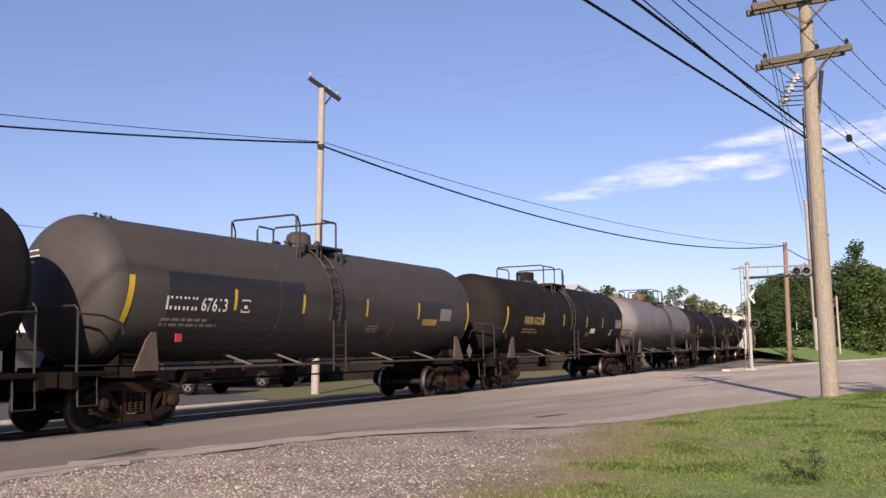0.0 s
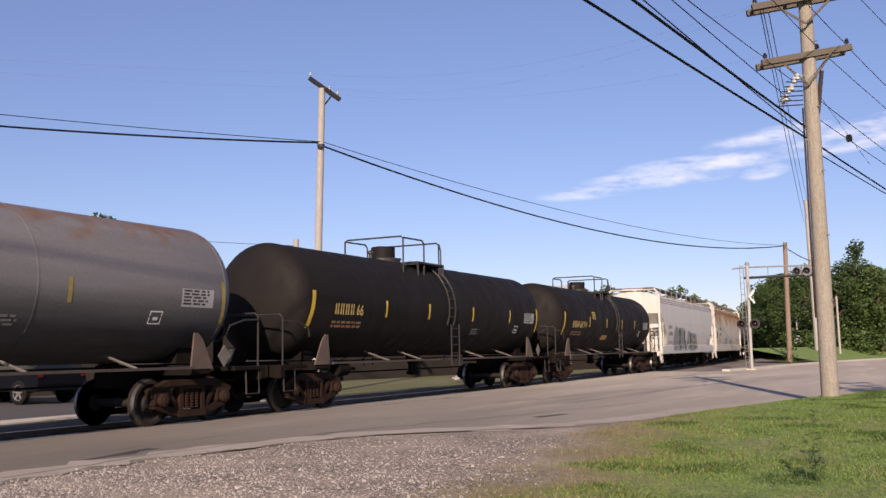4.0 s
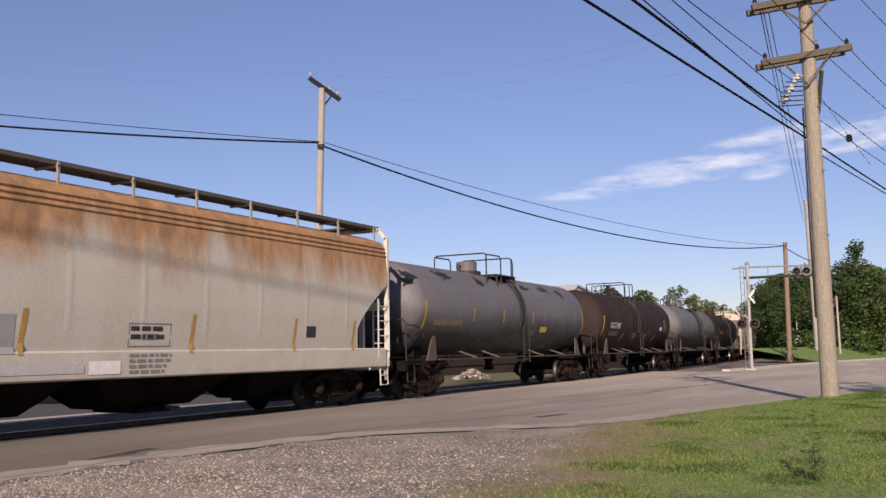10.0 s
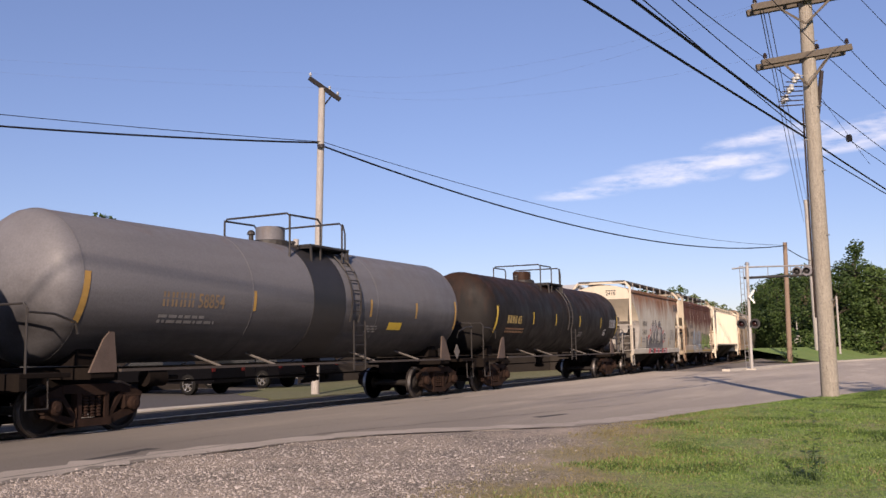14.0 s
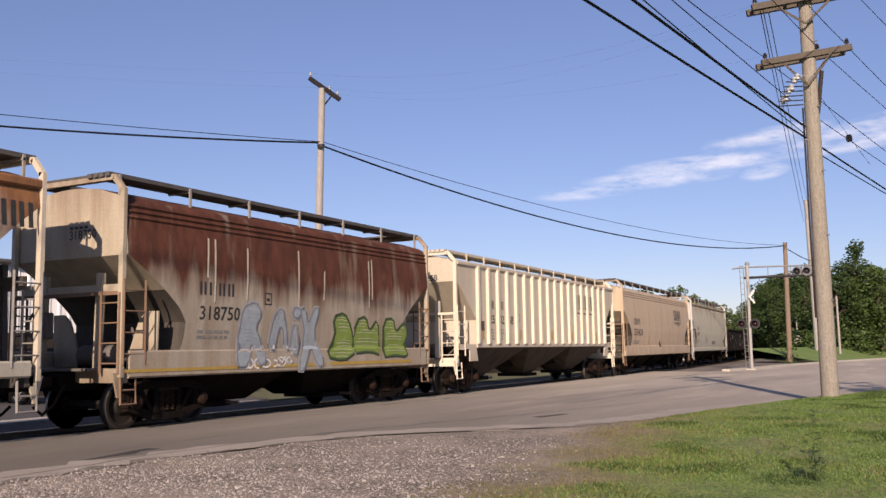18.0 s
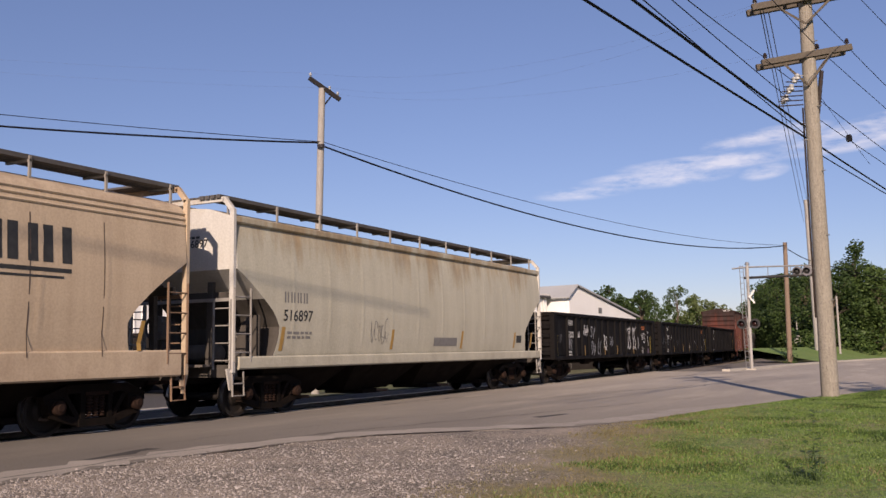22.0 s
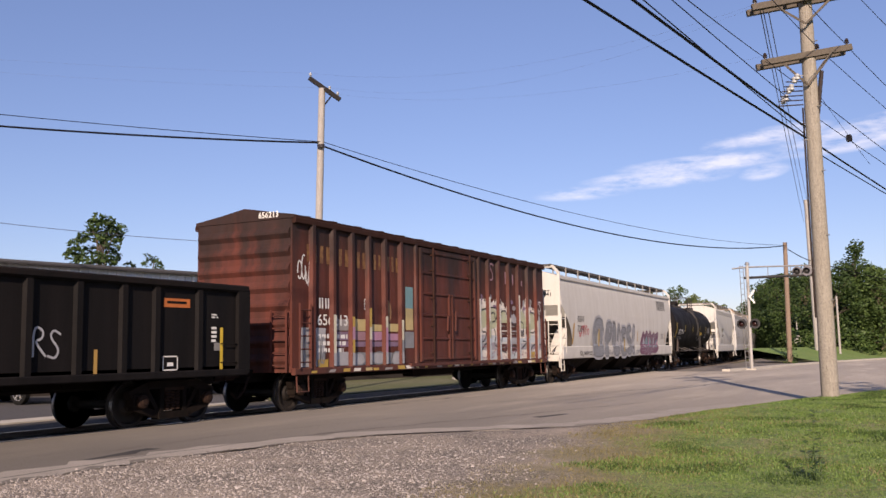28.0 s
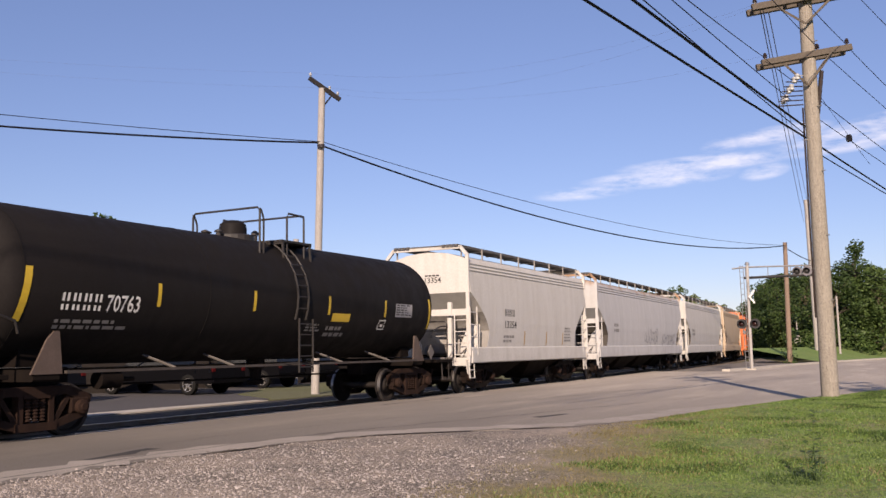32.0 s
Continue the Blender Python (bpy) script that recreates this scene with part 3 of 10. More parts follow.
# ---------- poles, wires ----------
def wire(name, a, b, sag, r, mat, label, n=24):
    a, b = Vector(a), Vector(b)
    pts = [a.lerp(b, i / n) - Vector((0, 0, 4 * sag * (i / n) * (1 - i / n))) for i in range(n + 1)]
    ob = part(name, made(rod, pts, r, 5), mat, smooth=True)
    return tagged(ob, label, "wire", "overhead wires")


def insulator(bm, p, h=0.16, r=0.055):
    lathe(bm, [(0, r * 0.5), (h * 0.25, r * 0.5), (h * 0.3, r), (h * 0.5, r * 0.8), (h * 0.55, r * 0.65), (h * 0.62, r * 0.9), (h * 0.9, r * 0.6), (h, r * 0.3)], "z", 10, p)


def utility_pole(label, base, top, r0, r1, mat, group="utility poles"):
    ob = thing("utility_pole", label, "utility pole", group, pose(*base))
    part("shaft", made(rod, [Vector((0, 0, -0.5)).lerp(Vector(top) - Vector(base), f) for f in (0, 0.25, 0.5, 0.75, 1)], r0, 16, r1), mat, ob, smooth=True)
    return ob


# the tall pole on the lawn, with two crossarms
BIG = Vector((23.6, 2.2, 0.12))
BIG_TOP = Vector((22.40, 2.12, 10.3))
big = utility_pole("tall weathered wooden utility pole with two crossarms on the lawn", BIG, BIG_TOP, 0.205, 0.145, M_POLE)


def on_big(p):
    return Vector(p) - BIG


def crossarm(owner, a, b, h, d, mat, n_ins, ins_mat, ins=(0.04, 0.5, 0.96), braces=None, face=None):
    a, b = Vector(a), Vector(b)
    arm = part("crossarm", made(bar, a, b, h, d, up=face or (1, 0, 0)), mat, owner, "dark weathered timber crossarm")
    for f in ins:
        bm = bmesh.new()
        insulator(bm, a.lerp(b, f) + Vector((0, 0, h / 2)))
        part("insulator", bm, ins_mat, arm, smooth=True)
    if braces:
        mid = a.lerp(b, 0.5)
        for f in (0.22, 0.78):
            e = a.lerp(b, f) - Vector((0, 0, h * 0.4))
            part("brace", made(bar, e, mid - Vector((0, 0, braces)), 0.05, 0.03, up=face or (1, 0, 0)), M_ARM, owner)
    return arm


ARM1 = [on_big(p) for p in ((22.02, 3.10, 7.93), (22.96, 1.22, 8.27))]
ARM0 = [on_big(p) for p in ((21.80, 3.22, 9.22), (22.72, 1.0, 9.58))]
crossarm(big, ARM1[0], ARM1[1], 0.14, 0.10, M_ARM, 3, M_INSUL, ins=(0.04, 0.62, 0.95), braces=0.72)
crossarm(big, ARM1[0] + Vector((0.38, 0.18, 0.02)), ARM1[1] + Vector((0.38, 0.18, 0.02)), 0.14, 0.10, M_ARM, 3, M_INSUL, ins=())
crossarm(big, ARM0[0] + Vector((0.38, 0.18, 0.02)), ARM0[1] + Vector((0.38, 0.18, 0.02)), 0.14, 0.10, M_ARM, 3, M_INSUL, ins=())
crossarm(big, ARM0[0], ARM0[1], 0.15, 0.12, M_ARM, 4, M_INSUL, ins=(0.03, 0.35, 0.75, 0.97), braces=0.62)
for k in range(6):
    part("dead_end_clamp", made(lathe, [(0, 0.03), (0.02, 0.06), (0.05, 0.06), (0.07, 0.04), (0.1, 0.06), (0.13, 0.06), (0.16, 0.02)], "z", 10, on_big((22.36 + 0.02 * k, 2.38 + 0.07 * k, 7.5 - 0.11 * k + 0.05 * (k % 2)))), M_INSUL_PALE, big, "pale porcelain insulator", smooth=True)
    part("clamp_arm", made(rod, [on_big((22.55, 2.3, 7.5 - 0.11 * k)), on_big((22.3, 2.62 + 0.05 * k, 7.48 - 0.11 * k))], 0.016, 5), M_INSUL, big)
part("cutout_switch", made(rod, [on_big((22.75, 1.88, 7.75)), on_big((22.78, 1.95, 7.25)), on_big((22.8, 2.02, 6.75))], 0.05, 8), M_INSUL, big, "black cable terminator", smooth=True)
part("switch_rod", made(bar, on_big((22.7, 1.62, 8.15)), on_big((22.72, 2.0, 7.7)), 0.06, 0.05), M_ARM, big)
part("conduit", made(rod, [on_big((22.68, 2.33, 6.9)), on_big((22.95, 2.36, 4.2)), on_big((23.25, 2.38, 2.0))], 0.022, 6), M_INSUL, big, "black riser cable")
for z in (6.9, 6.45, 6.1):
    c = BIG.lerp(BIG_TOP, (z - 0.12) / 10.18)
    part("pole_band", made(lathe, [(-0.02, 0.172), (0.02, 0.172)], "z", 16, on_big((c.x, c.y, z))), M_GALV, big)
for k in range(9):
    z = 2.4 + k * 0.75
    sgn = 1 if k % 2 else -1
    c = BIG.lerp(BIG_TOP, (z - 0.12) / 10.18)
    part("pole_step", made(rod, [on_big((c.x - 0.12, c.y + sgn * 0.12, z)), on_big((c.x - 0.17, c.y + sgn * 0.23, z))], 0.012, 5), M_GALV, big)

# the pole behind the track
LPB, LPT = Vector((27.45, 19.78, 0.0)), Vector((26.65, 18.88, 10.85))
lp = utility_pole("pale slender wooden utility pole with one dark crossarm", LPB, LPT, 0.15, 0.12, M_POLE_PALE)
arm = crossarm(lp, Vector((26.38, 19.25, 11.22)) - LPB, Vector((26.98, 18.32, 10.42)) - LPB, 0.15, 0.13, M_ARM_DARK, 3, M_INSUL_PALE, ins=(0.04, 0.66, 0.92), face=(1, 0.6, 0))
part("brace", made(bar, Vector((26.82, 18.6, 10.55)) - LPB, Vector((26.68, 18.93, 10.1)) - LPB, 0.05, 0.03), M_ARM_DARK, lp)
part("cable_clamp", made(rod, [Vector((26.70, 18.97, 8.80)) - LPB, Vector((26.71, 18.96, 8.68)) - LPB], 0.135, 10), M_INSUL, lp, smooth=True)

# the thin brown pole by the crossing, the third pole of the road's line, and small ones
BRB = Vector((74.3, 9.62, 0.0))
br = utility_pole("thin brown wooden pole carrying the cable's end", BRB, (73.3, 9.37, 9.1), 0.20, 0.15, M_POLE_BROWN)
bm = bmesh.new()
rng = random.Random(4)
for k in range(160):
    a, z = rng.uniform(0, 6.28), rng.uniform(0, 1) ** 1.5 * 2.6
    r = 0.28 + rng.uniform(0, 0.35) * (1 - z / 3.2)
    c = Vector((math.cos(a) * r, math.sin(a) * r, z))
    v = [bm.verts.new(c + Vector([rng.uniform(-0.16, 0.16) for _ in range(3)])) for _ in range(3)]
    bm.faces.new(v)
part("vine", bm, M_LEAF_DARK, br, "reddish and green creeper at the pole's foot")
T3 = Vector((86.4, 8.81, 0.8))
utility_pole("tall pale wooden pole further along the road", T3, (84.72, 8.92, 13.9), 0.26, 0.17, M_POLE_PALE)
sp_b = Vector((87.0, 7.1, 0.95))
utility_pole("short grey wooden post under the trees", sp_b, (86.5, 7.1, 5.5), 0.10, 0.08, M_POLE_PALE)
utility_pole("grey wooden stub pole beside the white building", Vector((36.3, 27.35, -0.2)), (36.02, 27.06, 6.87), 0.15, 0.13, M_POLE_PALE)

# cables: the sagging trunk cable past the pole behind the track
FARL = Vector((6.0, 38.6, 9.6))
utility_pole("pale wooden pole beyond the parking lot", (6.3, 39.0, 0), (6.0, 38.6, 11.6), 0.15, 0.12, M_POLE_PALE)
wire("trunk_cable", FARL + Vector((0, 0, 0.42)), (26.62, 19.05, 8.86), 0.52, 0.035, M_WIRE, "thick black sagging telephone cable", 40)
wire("trunk_cable", (26.72, 18.95, 8.76), (73.3, 9.4, 8.84), 1.40, 0.035, M_WIRE, "thick black sagging telephone cable", 48)
wire("messenger_wire", FARL + Vector((0, 0, 0.85)), (26.70, 18.97, 8.90), 0.30, 0.014, M_WIRE, "thin dark wire above the thick cable", 40)
wire("messenger_wire", (26.72, 18.95, 8.91), (73.3, 9.4, 8.87), 0.84, 0.014, M_WIRE, "thin dark wire above the thick cable", 48)
wire("service_cable", (73.3, 9.35, 8.7), (85.5, 8.85, 8.6), 0.1, 0.035, M_WIRE, "black cable between two poles")
wire("service_cable", (85.5, 8.85, 8.6), (120, -14, 5.2), 0.8, 0.035, M_WIRE, "black cable between two poles")
# lines that pass the tall pole
for a, b, r in (
        ((9.39, 4.43, 6.28), (22.74, 2.32, 6.21), 0.024), ((9.8, 3.68, 6.2), (22.71, 2.32, 6.47), 0.025), ((9.87, 3.52, 6.24), (22.73, 2.32, 6.28), 0.011), ((10.16, 3.02, 6.04), (22.5, 2.56, 7.08), 0.009),
        ((10.45, 2.65, 5.79), (21.9, 3.05, 8.05), 0.009), ((18.55, 2.52, 8.39), (22.59, 1.91, 8.27), 0.009), ((18.91, 1.83, 8.19), (22.97, 1.36, 8.4), 0.009), ((21.93, 3.0, 7.99), (22.53, 2.42, 7.47), 0.009)):
    wire("line_wire", a, b, 0.02, r, M_WIRE, "dark overhead line to the tall pole", 10)
for a, b, r in (
        ((22.96, 2.01, 6.64), (30.17, 0.47, 6.31), 0.009), ((22.91, 2.0, 7.12), (30.14, 0.44, 6.66), 0.01), ((22.6, 1.89, 8.22), (28.67, 0.34, 7.57), 0.009), ((22.99, 1.34, 8.35), (28.49, 0.45, 8.33), 0.009),
        ((22.75, 1.09, 9.52), (27.23, 0.31, 9.66), 0.009), ((22.89, 2.25, 6.18), (30.27, 0.46, 5.56), 0.022), ((23.02, 2.09, 5.85), (30.25, 0.52, 5.5), 0.014), ((22.93, 1.95, 7.17), (26.12, 1.13, 6.01), 0.005)):
    wire("line_wire", a, b, 0.01, r, M_WIRE, "dark overhead line leaving the tall pole", 10)
part("splice_box", made(box, 24.72, 24.88, 1.44, 1.58, 6.42, 6.58, 0.03), M_WIRE, None)
tagged(bpy.data.objects["splice_box"], "small black splice box hanging on a line wire", "splice box")
for k, (a, b) in enumerate((((21.87, 3.05, 9.16), (84.9, 9.2, 12.0)), ((21.9, 2.99, 9.16), (84.9, 8.95, 12.5)), ((21.97, 2.88, 9.11), (84.9, 8.7, 13.0)))):
    wire("line_wire", a, b, 0.12, 0.012, M_WIRE_THIN, "thin line wire between the tall poles")
for k, (a, b, sag) in enumerate((((26.4, 19.2, 11.4), (21.95, 3.1, 9.35), 0.75), ((26.78, 18.6, 10.85), (21.98, 3.0, 9.35), 0.9), ((26.93, 18.4, 10.62), (22.02, 2.95, 8.1), 0.55))):
    wire("faint_wire", a, b, sag, 0.0013, M_WIRE_THIN, "very thin line wire from the crossarm", 40)
for k, (a, b) in enumerate((((26.4, 19.2, 11.4), (6.0, 38.6, 11.6)), ((26.78, 18.6, 10.85), (6.0, 38.6, 11.3)))):
    wire("faint_wire", a, b, 0.5, 0.0013, M_WIRE_THIN, "very thin line wire from the crossarm", 40)
wire("service_drop", (6.05, 38.6, 8.4), (36.02, 27.06, 6.55), 0.75, 0.012, M_WIRE_THIN, "thin service wire to the stub pole", 30)

# unseen pole and lines, placed so that their shade crosses the train
utility_pole("unseen wooden pole added to hold the shading lines", (-9.6, 8.6, -0.1), (-9.6, 8.6, 10.2), 0.16, 0.12, M_POLE)
for dz in (0.0, 0.13):
    wire("line_wire", (-9.6, 8.60, 9.60 + dz), (12.0, 8.60, 8.05 + dz), 0.06, 0.014, M_WIRE, "unseen overhead line placed to shade the passing train", 16)

# ---------- crossing signal with a cantilever ----------
SB = Vector((54.5, 9.1, 0.0))
sig = thing("crossing_signal", "silver cantilever railway crossing signal with red lights", "crossing signal", m=pose(*SB))
part("foundation", made(slab, [(-0.28, -0.28), (0.28, -0.28), (0.28, 0.28), (-0.28, 0.28)], -0.2, 0.08), M_CONCRETE, sig)
part("mast", made(rod, [(0, 0, 0.1), (-0.3, -0.05, 3), (-0.6, -0.12, 5.9)], 0.085, 12), M_SILVER, sig, smooth=True)
back = (-0.62, 0.10)
part("ladder", made(lambda bm: [rod(bm, [(back[0] + 0.55, back[1] + e, 0.1), (back[0], back[1] + e, 5.85)], 0.02, 6) for e in (0, 0.2)]
                    + [rod(bm, [(back[0] + 0.55 - 0.55 * k / 18, back[1], 0.1 + 5.75 * k / 18), (back[0] + 0.55 - 0.55 * k / 18, back[1] + 0.2, 0.1 + 5.75 * k / 18)], 0.016, 5) for k in range(1, 19)]), M_GALV, sig)
tip = Vector((1.12, -3.45, 0))
part("upper_arm", made(rod, [(-0.75, 0.7, 5.72), (-0.6, -0.12, 5.78), tip + Vector((0, 0, 5.83))], 0.045, 8), M_GALV, sig, smooth=True)
part("lower_arm", made(rod, [(-0.55, 0.1, 5.18), tip + Vector((0, 0, 5.3))], 0.075, 8), M_BLACK, sig, "dark walkway tube", smooth=True)
for f in (0.0, 0.33, 0.66, 1.0):
    q = Vector((-0.55, 0.0, 0)).lerp(tip, f)
    part("hanger", made(rod, [q + Vector((0, 0, 5.2 + 0.1 * f)), q + Vector((0, 0, 5.8))], 0.02, 6), M_GALV, sig)


M_LENS_OFF = surface("unlit_red_lens", rgb(0.022, 0.006, 0.006), None, rough=0.25, bump=0, grain=0.1)
# greyer than the black boards: sunlight on them is put into the colour
M_BOARD = surface("sunlit_backboard", rgb(0.15, 0.145, 0.16), rgb(0.10, 0.10, 0.11), 0.5, 5.0, 0.7, bump=0, grain=0.1)


def light_head(owner, p, r, lens, board=M_BLACK):
    """A round crossing light: black backboard, hood and lens, facing the road to the west."""
    p = Vector(p)
    bd = part("backboard", made(lathe, [(0.0, r), (0.03, r)], "x", 24, p), board, owner, "round dark backboard")
    part("lens", made(lathe, [(-0.10, 0.0), (-0.09, 0.08), (-0.03, 0.15), (0.0, 0.15)], "x", 16, p - Vector((0.01, 0, 0))), lens, bd, smooth=True)
    bm = bmesh.new()
    ring = [Vector((0, 0.17 * math.cos(a), 0.17 * math.sin(a))) for a in (radians(-20 + 220 * k / 14) for k in range(15))]
    lo = [bm.verts.new(p + v) for v in ring]
    hi = [bm.verts.new(p + v + Vector((-0.28, 0, 0.0))) for v in ring]
    lo2 = [bm.verts.new(p + v * 1.06) for v in ring]
    hi2 = [bm.verts.new(p + v * 1.06 + Vector((-0.28, 0, 0.0))) for v in ring]
    for j in range(14):
        bm.faces.new((lo[j], lo[j + 1], hi[j + 1], hi[j]))
        bm.faces.new((lo2[j], lo2[j + 1], hi2[j + 1], hi2[j]))
        bm.faces.new((hi[j], hi[j + 1], hi2[j + 1], hi2[j]))
    part("hood", bm, M_BLACK, bd)
    part("housing", made(lathe, [(0.03, 0.14), (0.22, 0.12), (0.25, 0.0)], "x", 14, p), M_BLACK, bd, smooth=True)


for y in (-2.60, -3.12):
    light_head(sig, (0.72, y, 5.50), 0.27, M_BLACK, M_BOARD)
for y in (0.36, -0.36):
    light_head(sig, (-0.40, y, 2.6), 0.28, M_LENS_OFF)
part("light_bracket", made(rod, [(-0.22, 0.5, 2.6), (-0.22, -0.5, 2.6)], 0.04, 8), M_GALV, sig)
for k, e in enumerate((1, -1)):
    q = Vector((-0.62 - 0.02 * k, -0.18, 4.1))
    part("crossbuck_blade", made(bar, q + Vector((0, -0.26, 0.36 * e)), q + Vector((0, 0.04, -0.05 * e)), 0.10, 0.02, up=(1, 0, 0)), M_WHITE, sig, "white crossbuck board")
part("bell", made(lathe, [(0, 0.0), (0.02, 0.14), (0.14, 0.1), (0.18, 0.0)], "z", 14, (-0.6, -0.12, 5.9)), M_GALV, sig, smooth=True)
# its mate across the tracks
SB2 = Vector((96, 11.6, 0.3))
sg2 = thing("crossing_signal", "small silver crossing signal further along the road", "crossing signal", m=pose(*SB2))
part("mast", made(rod, [(0, 0, 0), (-0.1, 0, 3.6)], 0.07, 10), M_SILVER, sg2, smooth=True)
part("signal_box", made(box, -0.2, 0.2, -0.25, 0.25, 1.1, 1.9, 0.03), M_SILVER, sg2)
part("crossbuck_blade", made(bar, (-0.2, -0.28, 1.7), (-0.2, 0.2, 2.2), 0.14, 0.02, up=(1, 0, 0)), M_WHITE, sg2)
part("bell", made(lathe, [(0, 0.1), (0.1, 0.12), (0.16, 0.0)], "z", 10, (-0.1, 0, 3.6)), M_GALV, sg2, smooth=True)

# ---------- buildings behind the track ----------
WALL_A, WALL_B = Vector((30.9, 29.35, 0)), Vector((60.5, 23.72, 0))
wd = (WALL_B - WALL_A)
wd.normalize()
wn_ = Vector((-wd.y, wd.x, 0))
HB = 4.95
shed = thing("warehouse", "long low white corrugated metal warehouse with a pale roof edge", "warehouse")


def corrugated(bm, a, b, z0, z1, n, pitch=0.3, depth=0.035, top=None):
    """A ribbed sheet wall from a to b; n points outwards."""
    a, b = Vector(a), Vector(b)
    d = (b - a)
    length = d.length
    d.normalize()
    u, pts = 0.0, []
    while u < length:
        for f, o in ((0.0, 0), (0.62, 0), (0.72, 1), (0.9, 1)):
            x = u + f * pitch
            if x < length:
                pts.append((x, o * depth))
        u += pitch
    pts.append((length, 0))
    lo = [bm.verts.new(a + d * x + n * o + Vector((0, 0, z0))) for x, o in pts]
    hi = [bm.verts.new(a + d * x + n * o + Vector((0, 0, top(x) if top else z1))) for x, o in pts]
    for j in range(len(pts) - 1):
        bm.faces.new((lo[j], lo[j + 1], hi[j + 1], hi[j]))


A2, B2 = WALL_A - wd * 10.0, WALL_B
ROOF_A = WALL_A + wd * 3.1
part("front_wall", made(corrugated, A2, B2, 0.0, HB, -wn_, 0.42), M_SIDING, shed, "white ribbed metal siding")
part("inner_wall", made(slab, [tuple(v[:2]) for v in (A2 + wn_ * 0.12, B2 + wn_ * 0.12, B2 + wn_ * 0.3, A2 + wn_ * 0.3)], 0, HB - 0.1), M_SIDING, shed)
part("end_wall", made(slab, [tuple(v[:2]) for v in (B2 + wn_ * 0.32, B2 + wn_ * 14, B2 + wn_ * 14 - wd * 0.2, B2 + wn_ * 0.32 - wd * 0.2)], 0, HB - 0.1), M_SIDING, shed)
part("end_wall", made(slab, [tuple(v[:2]) for v in (A2 + wn_ * 0.32, A2 + wn_ * 1.1, A2 + wn_ * 1.1 + wd * 0.2, A2 + wn_ * 0.32 + wd * 0.2)], 0, HB - 0.1), M_SIDING, shed)
# lower walls are unknown; added dark strips darken the view under the train
M_WALL_DARK = surface("added_dark_wall_strip", rgb(0.028, 0.024, 0.022), rgb(0.042, 0.036, 0.032), 0.7, 0.8, 0.9, bump=0.1, spec=0.1)
part("wall_base", made(slab, [tuple(v[:2]) for v in (A2 - wn_ * 0.12, B2 - wn_ * 0.12, B2 - wn_ * 0.05, A2 - wn_ * 0.05)], -0.2, 2.3), M_WALL_DARK, shed, "added dark brown strip along the wall's foot")
bm = bmesh.new()
roof_ring = [(ROOF_A - wn_ * 0.25, HB), (B2 - wn_ * 0.25, HB), (B2 + wn_ * 14, HB + 0.1), (ROOF_A + wn_ * 1.2, HB + 0.0)]
lo = [bm.verts.new(v + Vector((0, 0, z + 0.05))) for v, z in roof_ring]
hi = [bm.verts.new(v + Vector((0, 0, z + 0.22))) for v, z in roof_ring]
bm.faces.new(lo[::-1])
bm.faces.new(hi)
for j in range(4):
    bm.faces.new((lo[j], lo[(j + 1) % 4], hi[(j + 1) % 4], hi[j]))
part("roof", bm, M_WHITE, shed, "flat pale roof with a white edge")
g_a, g_b = A2 - wn_ * 0.27, B2 - wn_ * 0.27
part("gutter", made(rod, [g_a + Vector((0, 0, HB + 0.02)), g_b + Vector((0, 0, HB + 0.02))], 0.09, 8), M_ROOF_DARK, shed, "dark metal gutter", smooth=True)
part("low_roof", made(slab, [tuple(v[:2]) for v in (A2 - wn_ * 0.25, ROOF_A - wn_ * 0.25 - wd * 0.01, ROOF_A + wn_ * 1.2 - wd * 0.01, A2 + wn_ * 1.2)], HB + 0.01, HB + 0.09), M_ROOF_DARK, shed, "dark flat roof edge")
for f in (0.35, 0.47, 0.58, 0.68, 0.78, 0.89, 0.985):
    q = g_a.lerp(g_b, f) + wn_ * 0.18
    part("downpipe", made(rod, [q + Vector((0, 0, 2.35)), q + Vector((0, 0, HB))], 0.06, 8), M_WHITE, shed, smooth=True)
raised = thing("roof_house", "low dark wedge-shaped roof block on the warehouse", "building")
q0 = WALL_A + wd * 0.8 + wn_ * 0.7
bm = bmesh.new()
for dz in (0.0, 1.1):
    for along, z in ((0.0, HB + 0.09), (2.85, HB + 0.09), (2.85, 5.52), (0.0, 5.12)):
        bm.verts.new(q0 + wd * along + wn_ * dz + Vector((0, 0, z)))
bm.verts.ensure_lookup_table()
for f in ((0, 1, 2, 3), (7, 6, 5, 4), (0, 4, 5, 1), (1, 5, 6, 2), (2, 6, 7, 3), (3, 7, 4, 0)):
    bm.faces.new([bm.verts[j] for j in f])
bmesh.ops.recalc_face_normals(bm, faces=bm.faces)
part("roof", bm, M_ROOF_DARK, raised, "dark wedge-shaped roof")
part("vent_pipe", made(rod, [WALL_A + wd * 13 + wn_ * 4 + Vector((0, 0, 5.2)), WALL_A + wd * 13 + wn_ * 4 + Vector((0, 0, 6.2))], 0.06, 8), M_ROOF_DARK, raised)

# gabled building at its far end
gab = thing("gabled_building", "white metal building with a shallow grey gabled roof", "building")
g0 = Vector((60.75, 22.15, 0))
gl = Vector((0.985, -0.17, 0)).normalized()
gn = Vector((-gl.y, gl.x, 0))
GW, GB = 10.3, 9.5


def gable_top(x):
    return 5.05 + 0.68 * x / 0.95 if x < 0.95 else 5.73 - (5.73 - 3.68) * (x - 0.95) / (GW - 0.95)


